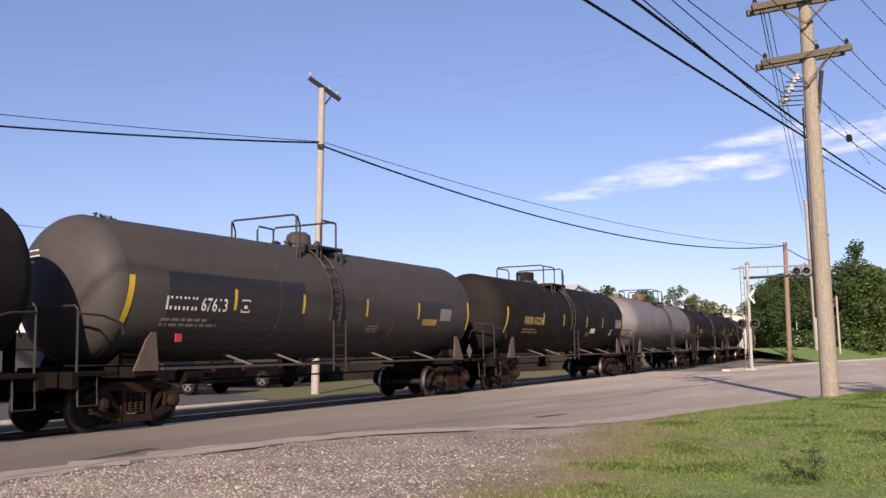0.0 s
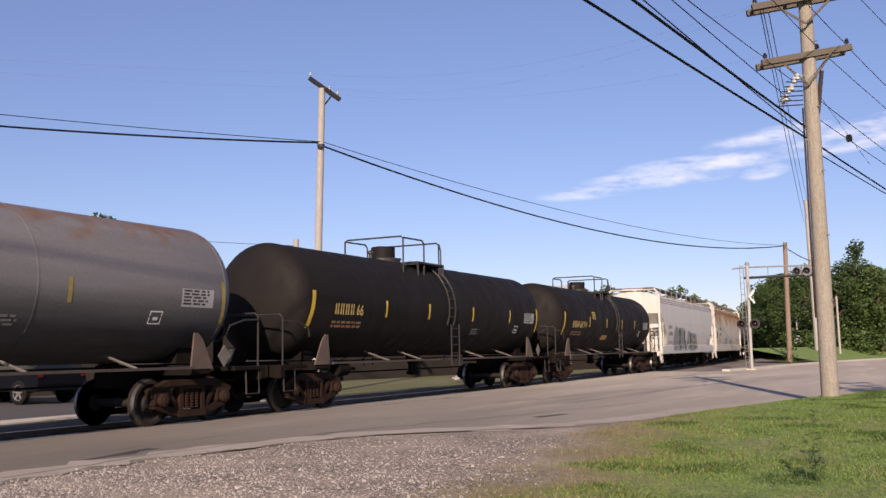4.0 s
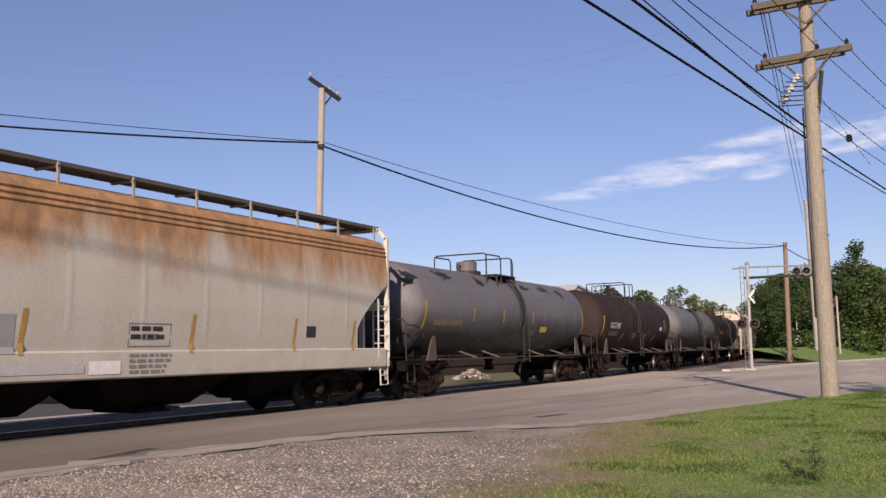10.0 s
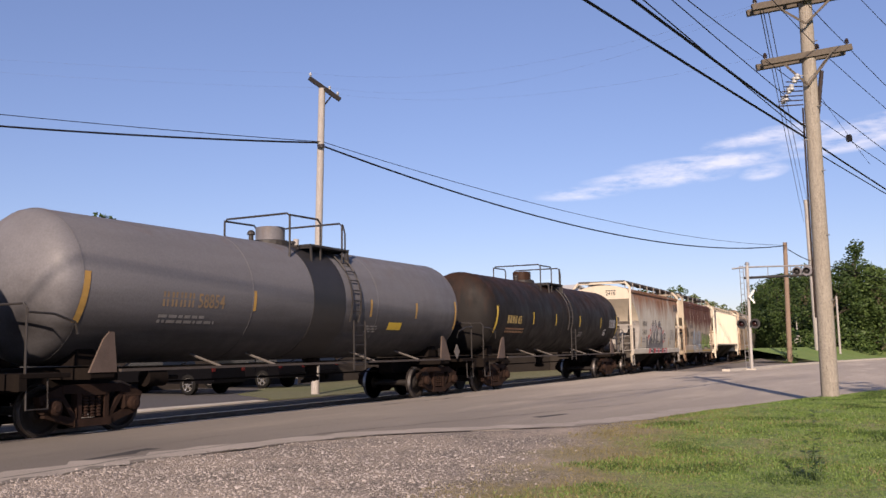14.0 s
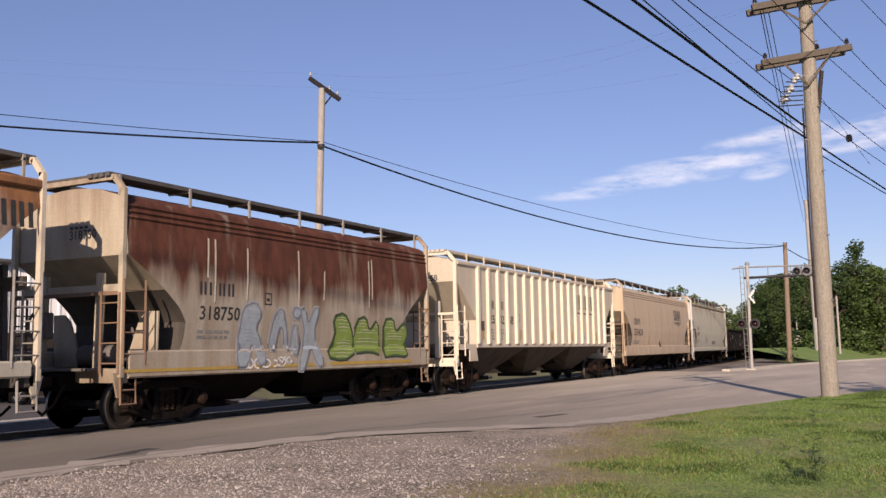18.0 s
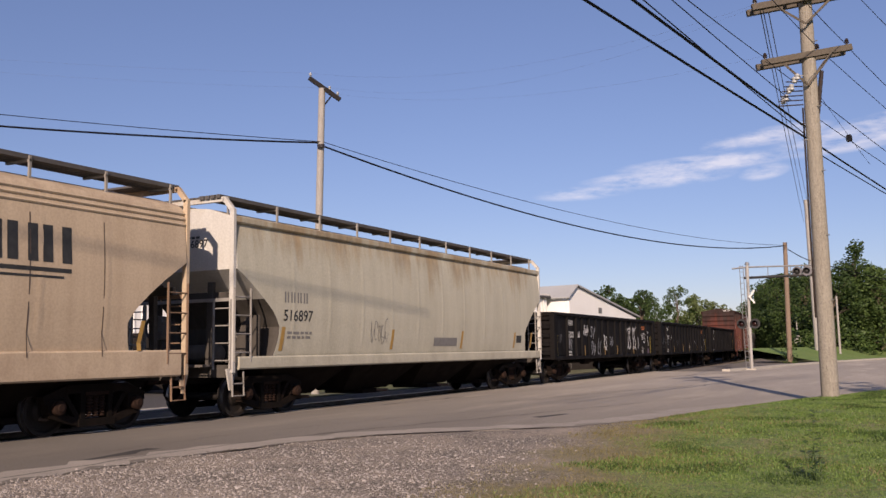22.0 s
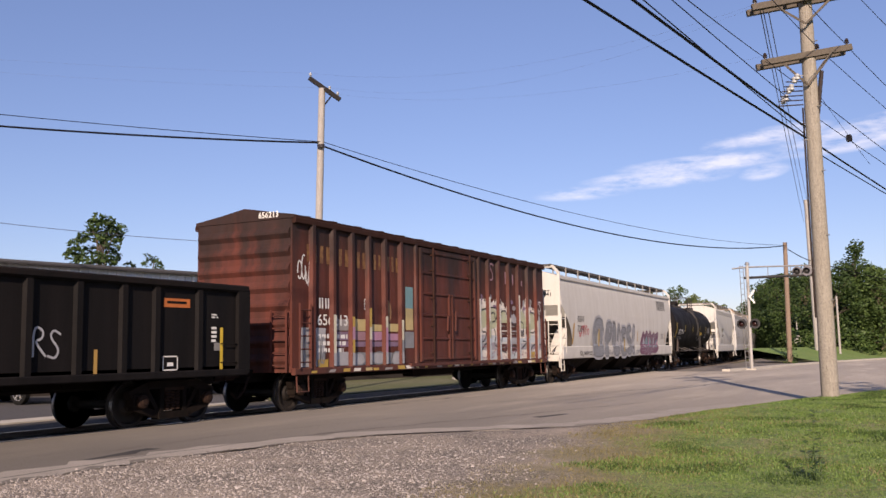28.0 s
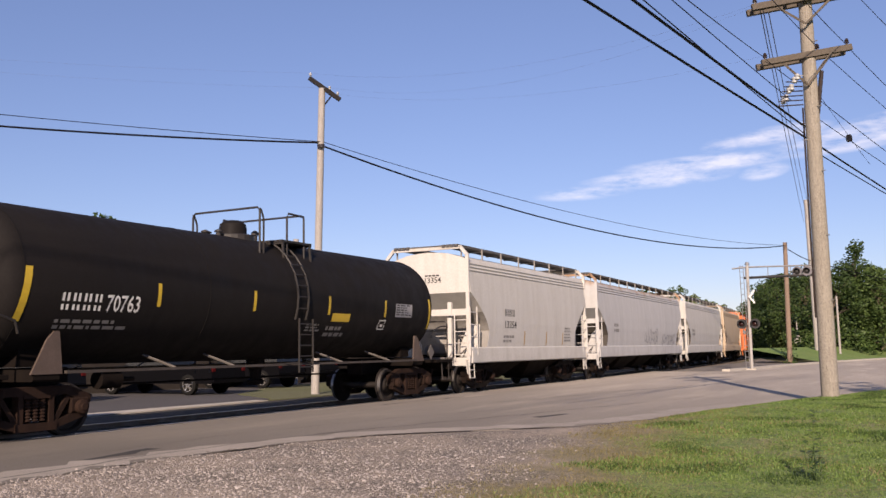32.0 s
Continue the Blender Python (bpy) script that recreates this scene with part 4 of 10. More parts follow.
bm = bmesh.new()
plate_pts = [(0, 0.0), (GW, 0.0), (GW, gable_top(GW)), (0.95, 5.73), (0, 5.05)]
fr = [bm.verts.new(g0 + gl * x + Vector((0, 0, z))) for x, z in plate_pts]
bk = [bm.verts.new(g0 + gl * x + gn * 0.2 + Vector((0, 0, z))) for x, z in plate_pts]
bm.faces.new(fr)
bm.faces.new(bk[::-1])
for j in range(5):
    bm.faces.new((fr[j], fr[(j + 1) % 5], bk[(j + 1) % 5], bk[j]))
part("gable_wall", bm, M_SIDING, gab, "sunlit white gable wall")
part("side_wall", made(slab, [tuple(v[:2]) for v in (g0 + gn * 0.22, g0 + gn * GB, g0 + gn * GB + gl * 0.2, g0 + gn * 0.22 + gl * 0.2)], 0, 5.0), M_SIDING, gab)
part("side_wall", made(slab, [tuple(v[:2]) for v in (g0 + gl * (GW - 0.2) + gn * 0.22, g0 + gl * (GW - 0.2) + gn * GB, g0 + gl * GW + gn * GB, g0 + gl * GW + gn * 0.22)], 0, 3.6), M_SIDING, gab)
for (xa, xb) in ((-0.35, 0.95), (0.95, GW + 0.35)):
    bm = bmesh.new()
    za, zb = gable_top(max(xa, 0)) - (0.22 if xa < 0 else 0) + 0.02, gable_top(min(xb, GW)) + 0.02
    v = [g0 + gl * xa - gn * 0.22 + Vector((0, 0, za)), g0 + gl * xb - gn * 0.22 + Vector((0, 0, zb)), g0 + gl * xb + gn * GB + Vector((0, 0, zb)), g0 + gl * xa + gn * GB + Vector((0, 0, za))]
    a = [bm.verts.new(p) for p in v]
    b = [bm.verts.new(p + Vector((0, 0, 0.1))) for p in v]
    bm.faces.new(a[::-1])
    bm.faces.new(b)
    for j in range(4):
        bm.faces.new((a[j], a[(j + 1) % 4], b[(j + 1) % 4], b[j]))
    part("roof_slope", bm, M_ROOF_METAL, gab, "grey sheet metal roof")
part("wall_base", made(slab, [tuple(v[:2]) for v in (g0 - gn * 0.06, g0 + gl * GW - gn * 0.06, g0 + gl * GW - gn * 0.005, g0 - gn * 0.005)], -0.2, 2.3), M_WALL_DARK, gab, "added dark brown strip along the wall's foot")
part("side_base", made(slab, [tuple(v[:2]) for v in (g0 - gl * 0.06, g0 + gn * GB - gl * 0.06, g0 + gn * GB - gl * 0.005, g0 - gl * 0.005)], -0.2, 2.3), M_WALL_DARK, gab)
part("wall_vent", made(lambda bm: slab(bm, [tuple(v[:2]) for v in (g0 + gl * 4.2 - gn * 0.03, g0 + gl * 4.7 - gn * 0.03, g0 + gl * 4.7, g0 + gl * 4.2)], 3.9, 4.3)), M_GALV, gab)

# lower white wing with dark-framed windows
wing = thing("office_wing", "low white office wing with dark-framed windows", "building")
w0, w1 = A2 - wd * 22, A2 - wd * 0.05
part("front_wall", made(slab, [tuple(v[:2]) for v in (w0, w1, w1 + wn_ * 0.25, w0 + wn_ * 0.25)], 0, 3.9), M_SIDING, wing)
part("roof", made(slab, [tuple(v[:2]) for v in (w0 - wn_ * 0.3, w1 - wn_ * 0.3, w1 + wn_ * 10, w0 + wn_ * 10)], 3.9, 4.05), M_ROOF_METAL, wing)
part("end_wall", made(slab, [tuple(v[:2]) for v in (w0 + wn_ * 0.27, w0 + wn_ * 10, w0 + wn_ * 10 + wd * 0.2, w0 + wn_ * 0.27 + wd * 0.2)], 0, 3.88), M_SIDING, wing)
part("wall_base", made(slab, [tuple(v[:2]) for v in (w1 - wd * 12 - wn_ * 0.06, w1 - wn_ * 0.06, w1 - wn_ * 0.005, w1 - wd * 12 - wn_ * 0.005)], -0.2, 1.9), M_WALL_DARK, wing, "added dark brown strip along the wall's foot")
M_GLASS = surface("dark_window_glass", rgb(0.01, 0.012, 0.014), None, rough=0.08, bump=0, grain=0, spec=0.4)
for k in range(6):
    q = w0 + wd * (1.6 + 3.5 * k) - wn_ * 0.02
    win = part("window", made(slab, [tuple(v[:2]) for v in (q, q + wd * 1.6, q + wd * 1.6 + wn_ * 0.018, q + wn_ * 0.018)], 1.0, 2.6), M_GLASS, wing, "dark window pane")
    for e in (0.0, 0.8, 1.55):
        part("mullion", made(slab, [tuple(v[:2]) for v in (q + wd * e - wn_ * 0.03, q + wd * (e + 0.05) - wn_ * 0.03, q + wd * (e + 0.05), q + wd * e)], 1.0, 2.6), M_ROOF_DARK, win)
    for z in (0.95, 1.8, 2.6):
        part("transom", made(slab, [tuple(v[:2]) for v in (q - wn_ * 0.034, q + wd * 1.6 - wn_ * 0.034, q + wd * 1.6 - wn_ * 0.002, q - wn_ * 0.002)], z, z + 0.05), M_ROOF_DARK, win)


# ---------- parked vehicles ----------
M_CARPAINT = surface("black_car_paint", rgb(0.004, 0.004, 0.005), None, rough=0.4, bump=0, grain=0.0, spec=0.06)
M_CARBLUE = surface("dark_blue_car_paint", rgb(0.005, 0.006, 0.009), None, rough=0.4, bump=0, grain=0.0, spec=0.06)
M_TYRE = surface("tyre_rubber", rgb(0.01, 0.01, 0.01), None, spec=0.1, rough=0.85, bump=0.1, grain=0.1)
M_CHROME = surface("bright_alloy", rgb(0.78, 0.78, 0.79), None, rough=0.25, metal=0.9, bump=0, grain=0.05)


def vehicle(label, m, paint, length, pickup=False):
    """A parked car: x runs forwards from its rear bumper, z up."""
    ob = thing("parked_car", label, "car", "parked cars", m)
    W, L = 0.93, length
    r = 0.38
    ring = [(0.05, 0.42), (0.0, 0.62), (0.04, 1.02), (0.2, 1.06)]
    ring += [(L * 0.45, 1.08), (L * 0.70, 1.08), (L * 0.76, 1.05), (L * 0.97, 0.98), (L, 0.72), (L - 0.04, 0.42)] if pickup else [(L * 0.70, 1.05), (L * 0.74, 1.02), (L * 0.96, 0.92), (L, 0.68), (L - 0.04, 0.40)]
    part("body", made(plate, ring, -W, W), paint, ob, "dark painted body")
    lo, hi = (L * 0.40, L * 0.74) if pickup else (0.12, L * 0.74)
    cab = bmesh.new()
    b0 = [(lo, -W + 0.03), (hi, -W + 0.03), (hi, W - 0.03), (lo, W - 0.03)]
    t0 = [(lo + 0.22, -W + 0.2), (hi - 0.62, -W + 0.2), (hi - 0.62, W - 0.2), (lo + 0.22, W - 0.2)]
    a = [cab.verts.new((x, y, 1.04)) for x, y in b0]
    b = [cab.verts.new((x, y, 1.72)) for x, y in t0]
    cab.faces.new(b)
    for j in range(4):
        cab.faces.new((a[j], a[(j + 1) % 4], b[(j + 1) % 4], b[j]))
    part("cabin_glass", cab, M_GLASS, ob, "dark tinted windows")
    part("roof_panel", made(box, lo + 0.2, hi - 0.6, -W + 0.17, W - 0.17, 1.70, 1.77, 0.03), paint, ob)
    part("rear_bumper", made(box, -0.10, 0.04, -W, W, 0.44, 0.58, 0.04), paint, ob, "dark rear bumper")
    part("front_bumper", made(box, L - 0.04, L + 0.1, -W, W, 0.36, 0.58, 0.04), paint, ob)
    for s in (-1, 1):
        part("tail_light", made(box, -0.012, 0.03, *sorted((s * W * 0.97, s * W * 0.8)), 0.86, 1.02), M_LENS, ob, "red tail light")
        part("head_light", made(box, L - 0.06, L - 0.01 + 0.03, *sorted((s * W * 0.95, s * W * 0.65)), 0.68, 0.84), M_CHROME, ob)
        for x in (L * 0.19, L * (0.84 if pickup else 0.80)):
            w = part("wheel", made(lathe, [(-0.11, 0.0), (-0.11, r - 0.05), (-0.08, r), (0.08, r), (0.11, r - 0.05), (0.11, r - 0.12), (0.07, r - 0.13), (0.07, 0.0)] if s > 0 else [(0.11, 0.0), (0.11, r - 0.05), (0.08, r), (-0.08, r), (-0.11, r - 0.05), (-0.11, r - 0.12), (-0.07, r - 0.13), (-0.07, 0.0)], "y", 22, (x, s * (W - 0.08), r)), M_TYRE, ob, "black tyre", smooth=True)
            bm = bmesh.new()
            yy = s * (W + 0.005)
            lathe(bm, [(yy - s * 0.05, r - 0.13), (yy, r - 0.12), (yy, r - 0.15), (yy - s * 0.03, r - 0.16)], "y", 22, (x, 0, r), closed=True)
            for k in range(5):
                an = 2 * math.pi * k / 5 + 0.3
                bar(bm, (x, yy - s * 0.03, r), (x + math.cos(an) * (r - 0.13), yy - s * 0.02, r + math.sin(an) * (r - 0.13)), 0.09, 0.03, (0, 1, 0))
            part("rim", bm, M_CHROME, w, "five-spoke bright alloy rim")
    return ob


vehicle("black pickup truck parked with its tail to the track", pose(26.9, 23.3, -0.13, 0, 0, 90), M_CARPAINT, 6.1, True)
vehicle("dark sport utility vehicle parked beyond the grass patch", pose(32.5, 24.6, -0.12, 0, 0, 90), M_CARPAINT, 4.8)
vehicle("dark blue car parked beside the pickup truck", pose(20.6, 24.7, -0.13, 0, 0, 90), M_CARBLUE, 4.8)
vehicle("black van parked near the warehouse wall", pose(38.5, 27.0, -0.13, 0, 0, 88), M_CARPAINT, 5.0)
# a back row, added to hide the white walls and darken the background
for k, x in enumerate((16.0, 21.2, 26.4, 31.6)):
    vehicle("added dark car standing before the office wing", pose(x, 31.3 - 0.05 * k, -0.13), M_CARBLUE if k % 2 else M_CARPAINT, 4.9)

# a heap of pale rubble behind the track
bm = bmesh.new()
rp = random.Random(9)
for k in range(90):
    a, rr = rp.uniform(0, 6.28), rp.random() ** 0.6
    x, y, z = 39.5 + math.cos(a) * rr * 1.5, 19.4 + math.sin(a) * rr * 0.7, 0.42 * (1 - rr)
    r = rp.uniform(0.06, 0.16)
    lathe(bm, [(-r * 0.6, 0.0), (-r * 0.3, r), (r * 0.35, r * 0.8), (r * 0.6, 0.0)], "z", 6, (x, y, z + 0.05))
tagged(part("rubble_heap", bm, M_STONE), "low heap of pale broken rubble behind the track", "rubble", kind="stuff")


# ---------- trees ----------
def leaf_cloud(bm, centres, rng, n, size):
    """Many small leaf sprays round a set of clump centres (place, radius)."""
    for c, r in centres:
        for _ in range(int(n * r * r)):
            d = Vector((rng.gauss(0, 1), rng.gauss(0, 1), rng.gauss(0, 1))).normalized() * r * rng.uniform(0.55, 1.06) ** 0.7
            d.z *= 0.85
            p = c + d
            s = size * rng.uniform(0.6, 1.5)
            u = Vector((rng.gauss(0, 1), rng.gauss(0, 1), rng.gauss(0, 0.6))).normalized()
            w = u.cross(Vector((rng.gauss(0, 1), rng.gauss(0, 1), rng.gauss(0, 1)))).normalized()
            v = [bm.verts.new(p + e) for e in (-u * s, w * s * 0.55 + u * s * 0.1, u * s, -w * s * 0.5)]
            bm.faces.new(v)


def tree(label, base, height, spread, seed, mat, clumps=26, n=36, size=0.28, trunk=0.22, low=0.25, group="trees", name="tree", cone=0.0):
    rng = random.Random(seed)
    base = Vector(base)
    ob = thing(name, label, "tree", group, pose(*base))
    bm = bmesh.new()
    lean = Vector((rng.uniform(-0.3, 0.3), rng.uniform(-0.3, 0.3), 0))
    rod(bm, [(0, 0, -0.3), (0, 0, height * 0.2), lean * 0.5 + Vector((0, 0, height * 0.5)), lean + Vector((0, 0, height * 0.8))], trunk, 8, trunk * 0.25)
    cs = []
    for k in range(clumps):
        f = low + (1 - low) * (k + rng.random()) / clumps
        prof = (math.sin(math.pi * min(1, max(0.05, (f - low) / (1 - low) * 0.85 + 0.12)))) ** 0.7
        prof = prof * (1 - cone) + cone * (1.05 - (f - low) / (1 - low))
        a, rr = rng.uniform(0, 6.283), spread * prof * math.sqrt(rng.uniform(0.08, 1.0))
        c = Vector((math.cos(a) * rr, math.sin(a) * rr, height * f * 0.97))
        cs.append((c, spread * rng.uniform(0.20, 0.38) * (1 - 0.35 * f)))
        if k % 3 == 0:
            rod(bm, [lean * (c.z / height) * 0.6 + Vector((0, 0, c.z * 0.62)), c * 0.55 + Vector((0, 0, c.z * 0.38)), c], trunk * 0.28, 5, 0.02)
    part("trunk", bm, M_BARK, ob, smooth=True)
    bm = bmesh.new()
    leaf_cloud(bm, cs, rng, n, size)
    part("crown", bm, mat, ob)
    return ob
# the lone trees behind the warehouse
tree("broad-leaved tree rising behind the warehouse roof", (49.36, 55.36, 0), 12.2, 2.5, 3, M_LEAF_DARK, 60, 190, 0.17, low=0.5)
tree("small tree top beside the taller one", (51.2, 52.1, 0), 9.3, 1.5, 5, M_LEAF_DARK, 26, 190, 0.17, low=0.4)
tree("low tree beyond the warehouse roof", (45.2, 60.5, 0), 8.6, 3.2, 6, M_LEAF, 18, 100, 0.18, low=0.4)
# trees beyond the bend
for k, (x, y, hgt, sp, mat) in enumerate((
        (116, 37, 9.4, 3.4, M_LEAF_DARK), (121, 34, 9.0, 3.2, M_LEAF_DARK), (150.5, 36.5, 11.4, 3.2, M_LEAF), (152, 33.5, 9.8, 3.6, M_LEAF_PALE), (155, 31.0, 8.6, 3.4, M_LEAF_PALE),
        (146, 40, 9.2, 3.8, M_LEAF), (158, 29.0, 6.8, 3.0, M_LEAF_PALE), (136, 41, 8.4, 4.0, M_LEAF), (128, 40, 8.0, 4.0, M_LEAF_DARK), (165, 36, 8.0, 4.5, M_LEAF_DARK))):
    tree("leafy tree beyond the railway bend", (x, y, 0), hgt, sp, 20 + k, mat, 44, 170, 0.17, low=0.2, group="trees beyond the bend")
# the wood beyond the crossing
for k, (x, y, z, hgt, sp, mat, cone) in enumerate((
        (101, 6.3, 0.8, 10.8, 3.2, M_LEAF_DARK, 0.9), (103, 5.0, 0.8, 8.6, 3.6, M_LEAF, 0.5), (105, 2.6, 0.8, 7.2, 4.0, M_LEAF, 0.3), (107, -0.7, 0.8, 6.6, 4.4, M_LEAF, 0.1),
        (97, 8.6, 1.0, 7.6, 3.6, M_LEAF_DARK, 0.1), (104, 11.6, 0.8, 8.0, 4.0, M_LEAF_DARK, 0.1), (112, 14.4, 0.5, 8.8, 4.4, M_LEAF_DARK, 0.0), (120, 16.6, 0.3, 9.6, 4.6, M_LEAF_DARK, 0.0),
        (128, 18.2, 0.2, 9.8, 4.6, M_LEAF_DARK, 0.0), (134, 20.2, 0, 8.6, 4.2, M_LEAF_DARK, 0.0), (140, 23.0, 0, 7.2, 4.0, M_LEAF, 0.0), (117, 12.0, 0.3, 9.4, 4.4, M_LEAF, 0.0),
        (108, 7.5, 0.8, 9.2, 4.4, M_LEAF_DARK, 0.1), (99, 4.2, 1.0, 7.6, 4.0, M_LEAF, 0.2), (101, 0.5, 1.0, 6.8, 4.2, M_LEAF, 0.1), (122, 13.0, 0.3, 10.6, 4.6, M_LEAF_DARK, 0), (150, 22, 0, 8.6, 5, M_LEAF_DARK, 0))):
    tree("dense green tree at the edge of the wood", (x, y, z), hgt, sp, 40 + k, mat, 80, 150, 0.125, low=0.03, group="trees of the wood", cone=cone)
# undergrowth along the wood's edge
bm = bmesh.new()
ru = random.Random(77)
cl = []
for k in range(46):
    f = k / 45
    x, y = 92 + 48 * f + ru.uniform(-1, 1), 10.5 + 11.3 * f + ru.uniform(-0.7, 0.7) - (5.5 if k % 3 == 0 and f < 0.4 else 0)
    cl.append((Vector((x, y, 0.9 * (1 - f) + ru.uniform(0.3, 1.3))), ru.uniform(0.8, 1.5)))
leaf_cloud(bm, cl, ru, 150, 0.16)
tagged(part("undergrowth", bm, M_LEAF), "low bushes along the edge of the wood", "bushes", kind="stuff")
# distant tree line
bm = bmesh.new()
cl = []
for k in range(120):
    f = k / 119
    cl.append((Vector((200 + 220 * ru.random(), -140 + 460 * f, ru.uniform(1.0, 4.5))), ru.uniform(3.0, 5.0)))
leaf_cloud(bm, cl, ru, 14, 0.7)
tagged(part("far_woods", bm, M_LEAF_DARK), "far line of dark green woods", "woods", kind="stuff")

# a tree on the lawn, out of view, placed so that its crown shades the road
tree("unseen tree on the lawn, inferred from its shade on the road", (15.2, -4.6, 0), 10.6, 2.0, 91, M_LEAF, 22, 60, 0.2, trunk=0.14, low=0.7)
# ---------- train: paints ----------
def weathered(name, base, streak, rust, z_lo, z_hi, much=0.6, rough=0.65, low_tone=None, low_top=1.6, low_amount=0.6, width=2.2, spec=0.4, smear=False):
    """Car paint with vertical streaks, rust that comes down from z_hi to z_lo, and a low tone: road dirt on other cars,
    a darker belly on tanks.
    """
    m = bpy.data.materials.new(name)
    m.use_nodes = True
    n, l = m.node_tree.nodes, m.node_tree.links
    b = n["Principled BSDF"]
    b.inputs["Roughness"].default_value = rough
    b.inputs["Specular IOR Level"].default_value = spec
    tc = n.new("ShaderNodeTexCoord")
    sp = n.new("ShaderNodeSeparateXYZ")
    l.new(tc.outputs["Object"], sp.inputs["Vector"])

    def nz(scale, st, det=5.0):
        mp, t = n.new("ShaderNodeMapping"), n.new("ShaderNodeTexNoise")
        mp.inputs["Scale"].default_value = st
        t.inputs["Scale"].default_value, t.inputs["Detail"].default_value, t.inputs["Roughness"].default_value = scale, det, 0.6
        l.new(tc.outputs["Object"], mp.inputs["Vector"])
        l.new(mp.outputs["Vector"], t.inputs["Vector"])
        return t.outputs["Fac"]

    def rg(src, a, z, lo=0.0, hi=1.0):
        r = n.new("ShaderNodeMapRange")
        for k, v in (("From Min", a), ("From Max", z), ("To Min", lo), ("To Max", hi)):
            r.inputs[k].default_value = v
        l.new(src, r.inputs["Value"])
        return r.outputs["Result"]

    def op(kind, a, c):
        o = n.new("ShaderNodeMath")
        o.operation, o.use_clamp = kind, True
        for k, v in enumerate((a, c)):
            if isinstance(v, float):
                o.inputs[k].default_value = v
            else:
                l.new(v, o.inputs[k])
        return o.outputs["Value"]

    def mx(f, a, c):
        x = n.new("ShaderNodeMix")
        x.data_type = "RGBA"
        l.new(f, x.inputs["Factor"])
        for k, v in (("A", a), ("B", c)):
            if isinstance(v, tuple):
                x.inputs[k].default_value = v
            else:
                l.new(v, x.inputs[k])
        return x.outputs["Result"]

    col = mx(rg(nz(1.2, (0.12, 1.0, 1.3) if smear else (width, width, 0.16)), 0.4, 0.7, 0, 0.75), base, streak)
    if rust:
        f = op("ADD", rg(sp.outputs["Z"], z_lo, z_hi, -0.45, 0.62), rg(nz(1.0, (width * 0.75, width, 0.22), 7), 0.25, 0.75, -0.5, 0.5))
        f = op("MULTIPLY", rg(f, 0.0, 0.5), float(much))
        warm = mx(rg(nz(3.0, (1.5, 1.5, 0.6)), 0.35, 0.65), rust, tuple(c * 0.55 for c in rust[:3]) + (1.0,))
        col = mx(f, col, warm)
    if low_tone:
        f = op("ADD", rg(sp.outputs["Z"], low_top, low_top - 1.0, -0.2, 0.75), rg(nz(1.6, (0.10, 0.6, 0.9) if smear else (1, 1, 0.8)), 0.3, 0.7, -0.22 if smear else -0.35, 0.22 if smear else 0.35))
        col = mx(op("MULTIPLY", f, float(low_amount)), col, low_tone)
    fine = nz(24.0, (1, 1, 1), 3)
    g = n.new("ShaderNodeMix")
    g.data_type, g.blend_type = "RGBA", "MULTIPLY"
    g.inputs["Factor"].default_value = 1.0
    l.new(col, g.inputs["A"])
    l.new(rg(fine, 0.3, 0.7, 0.86, 1.05), g.inputs["B"])
    l.new(g.outputs["Result"], b.inputs["Base Color"])
    l.new(rg(nz(2.5, (1, 1, 0.5)), 0.3, 0.7, rough - 0.12, min(1.0, rough + 0.15)), b.inputs["Roughness"])
    bp = n.new("ShaderNodeBump")
    bp.inputs["Strength"].default_value, bp.inputs["Distance"].default_value = 0.08, 0.02
    l.new(nz(1.3, (0.8, 0.8, 0.25), 2), bp.inputs["Height"])
    l.new(bp.outputs["Normal"], b.inputs["Normal"])
    return m


DUST = rgb(0.11, 0.085, 0.065)
# near-black that the dark tank paints take on towards the bottom
BELLY_TONE = rgb(0.006, 0.0055, 0.0055)
P_BLACK = weathered("black_tank_paint", rgb(0.013, 0.0115, 0.011), rgb(0.019, 0.0165, 0.0155), None, 0, 1, rough=0.72, low_tone=BELLY_TONE, low_top=2.4, spec=0.10, smear=True)
P_BLACK2 = weathered("deep_black_tank_paint", rgb(0.012, 0.0105, 0.0105), rgb(0.016, 0.0145, 0.014), None, 0, 1, rough=0.66, low_tone=BELLY_TONE, low_top=2.2, spec=0.10, smear=True)
P_CHAR = weathered("charcoal_tank_paint", rgb(0.058, 0.053, 0.053), rgb(0.044, 0.041, 0.041), None, 0, 1, rough=0.6, low_tone=BELLY_TONE, low_top=2.3, spec=0.12, smear=True)
P_BROWN = weathered("brown_black_tank_paint", rgb(0.036, 0.026, 0.024), rgb(0.027, 0.020, 0.0185), None, 0, 1, rough=0.72, low_tone=BELLY_TONE, low_top=2.3, spec=0.10, smear=True)
P_GREY = weathered("grey_tank_paint", rgb(0.135, 0.135, 0.148), rgb(0.105, 0.104, 0.113), rgb(0.15, 0.085, 0.045), 3.0, 5.6, 0.5, rough=0.55, low_tone=rgb(0.016, 0.015, 0.015), low_top=2.95, low_amount=1.0, spec=0.2, smear=True)
P_GREY_RUST = weathered("rusty_grey_tank_paint", rgb(0.15, 0.15, 0.162), rgb(0.115, 0.11, 0.118), rgb(0.19, 0.09, 0.04), 3.0, 4.4, 0.75, rough=0.55, low_tone=rgb(0.016, 0.015, 0.015), low_top=2.85, low_amount=1.0, spec=0.2, smear=True)
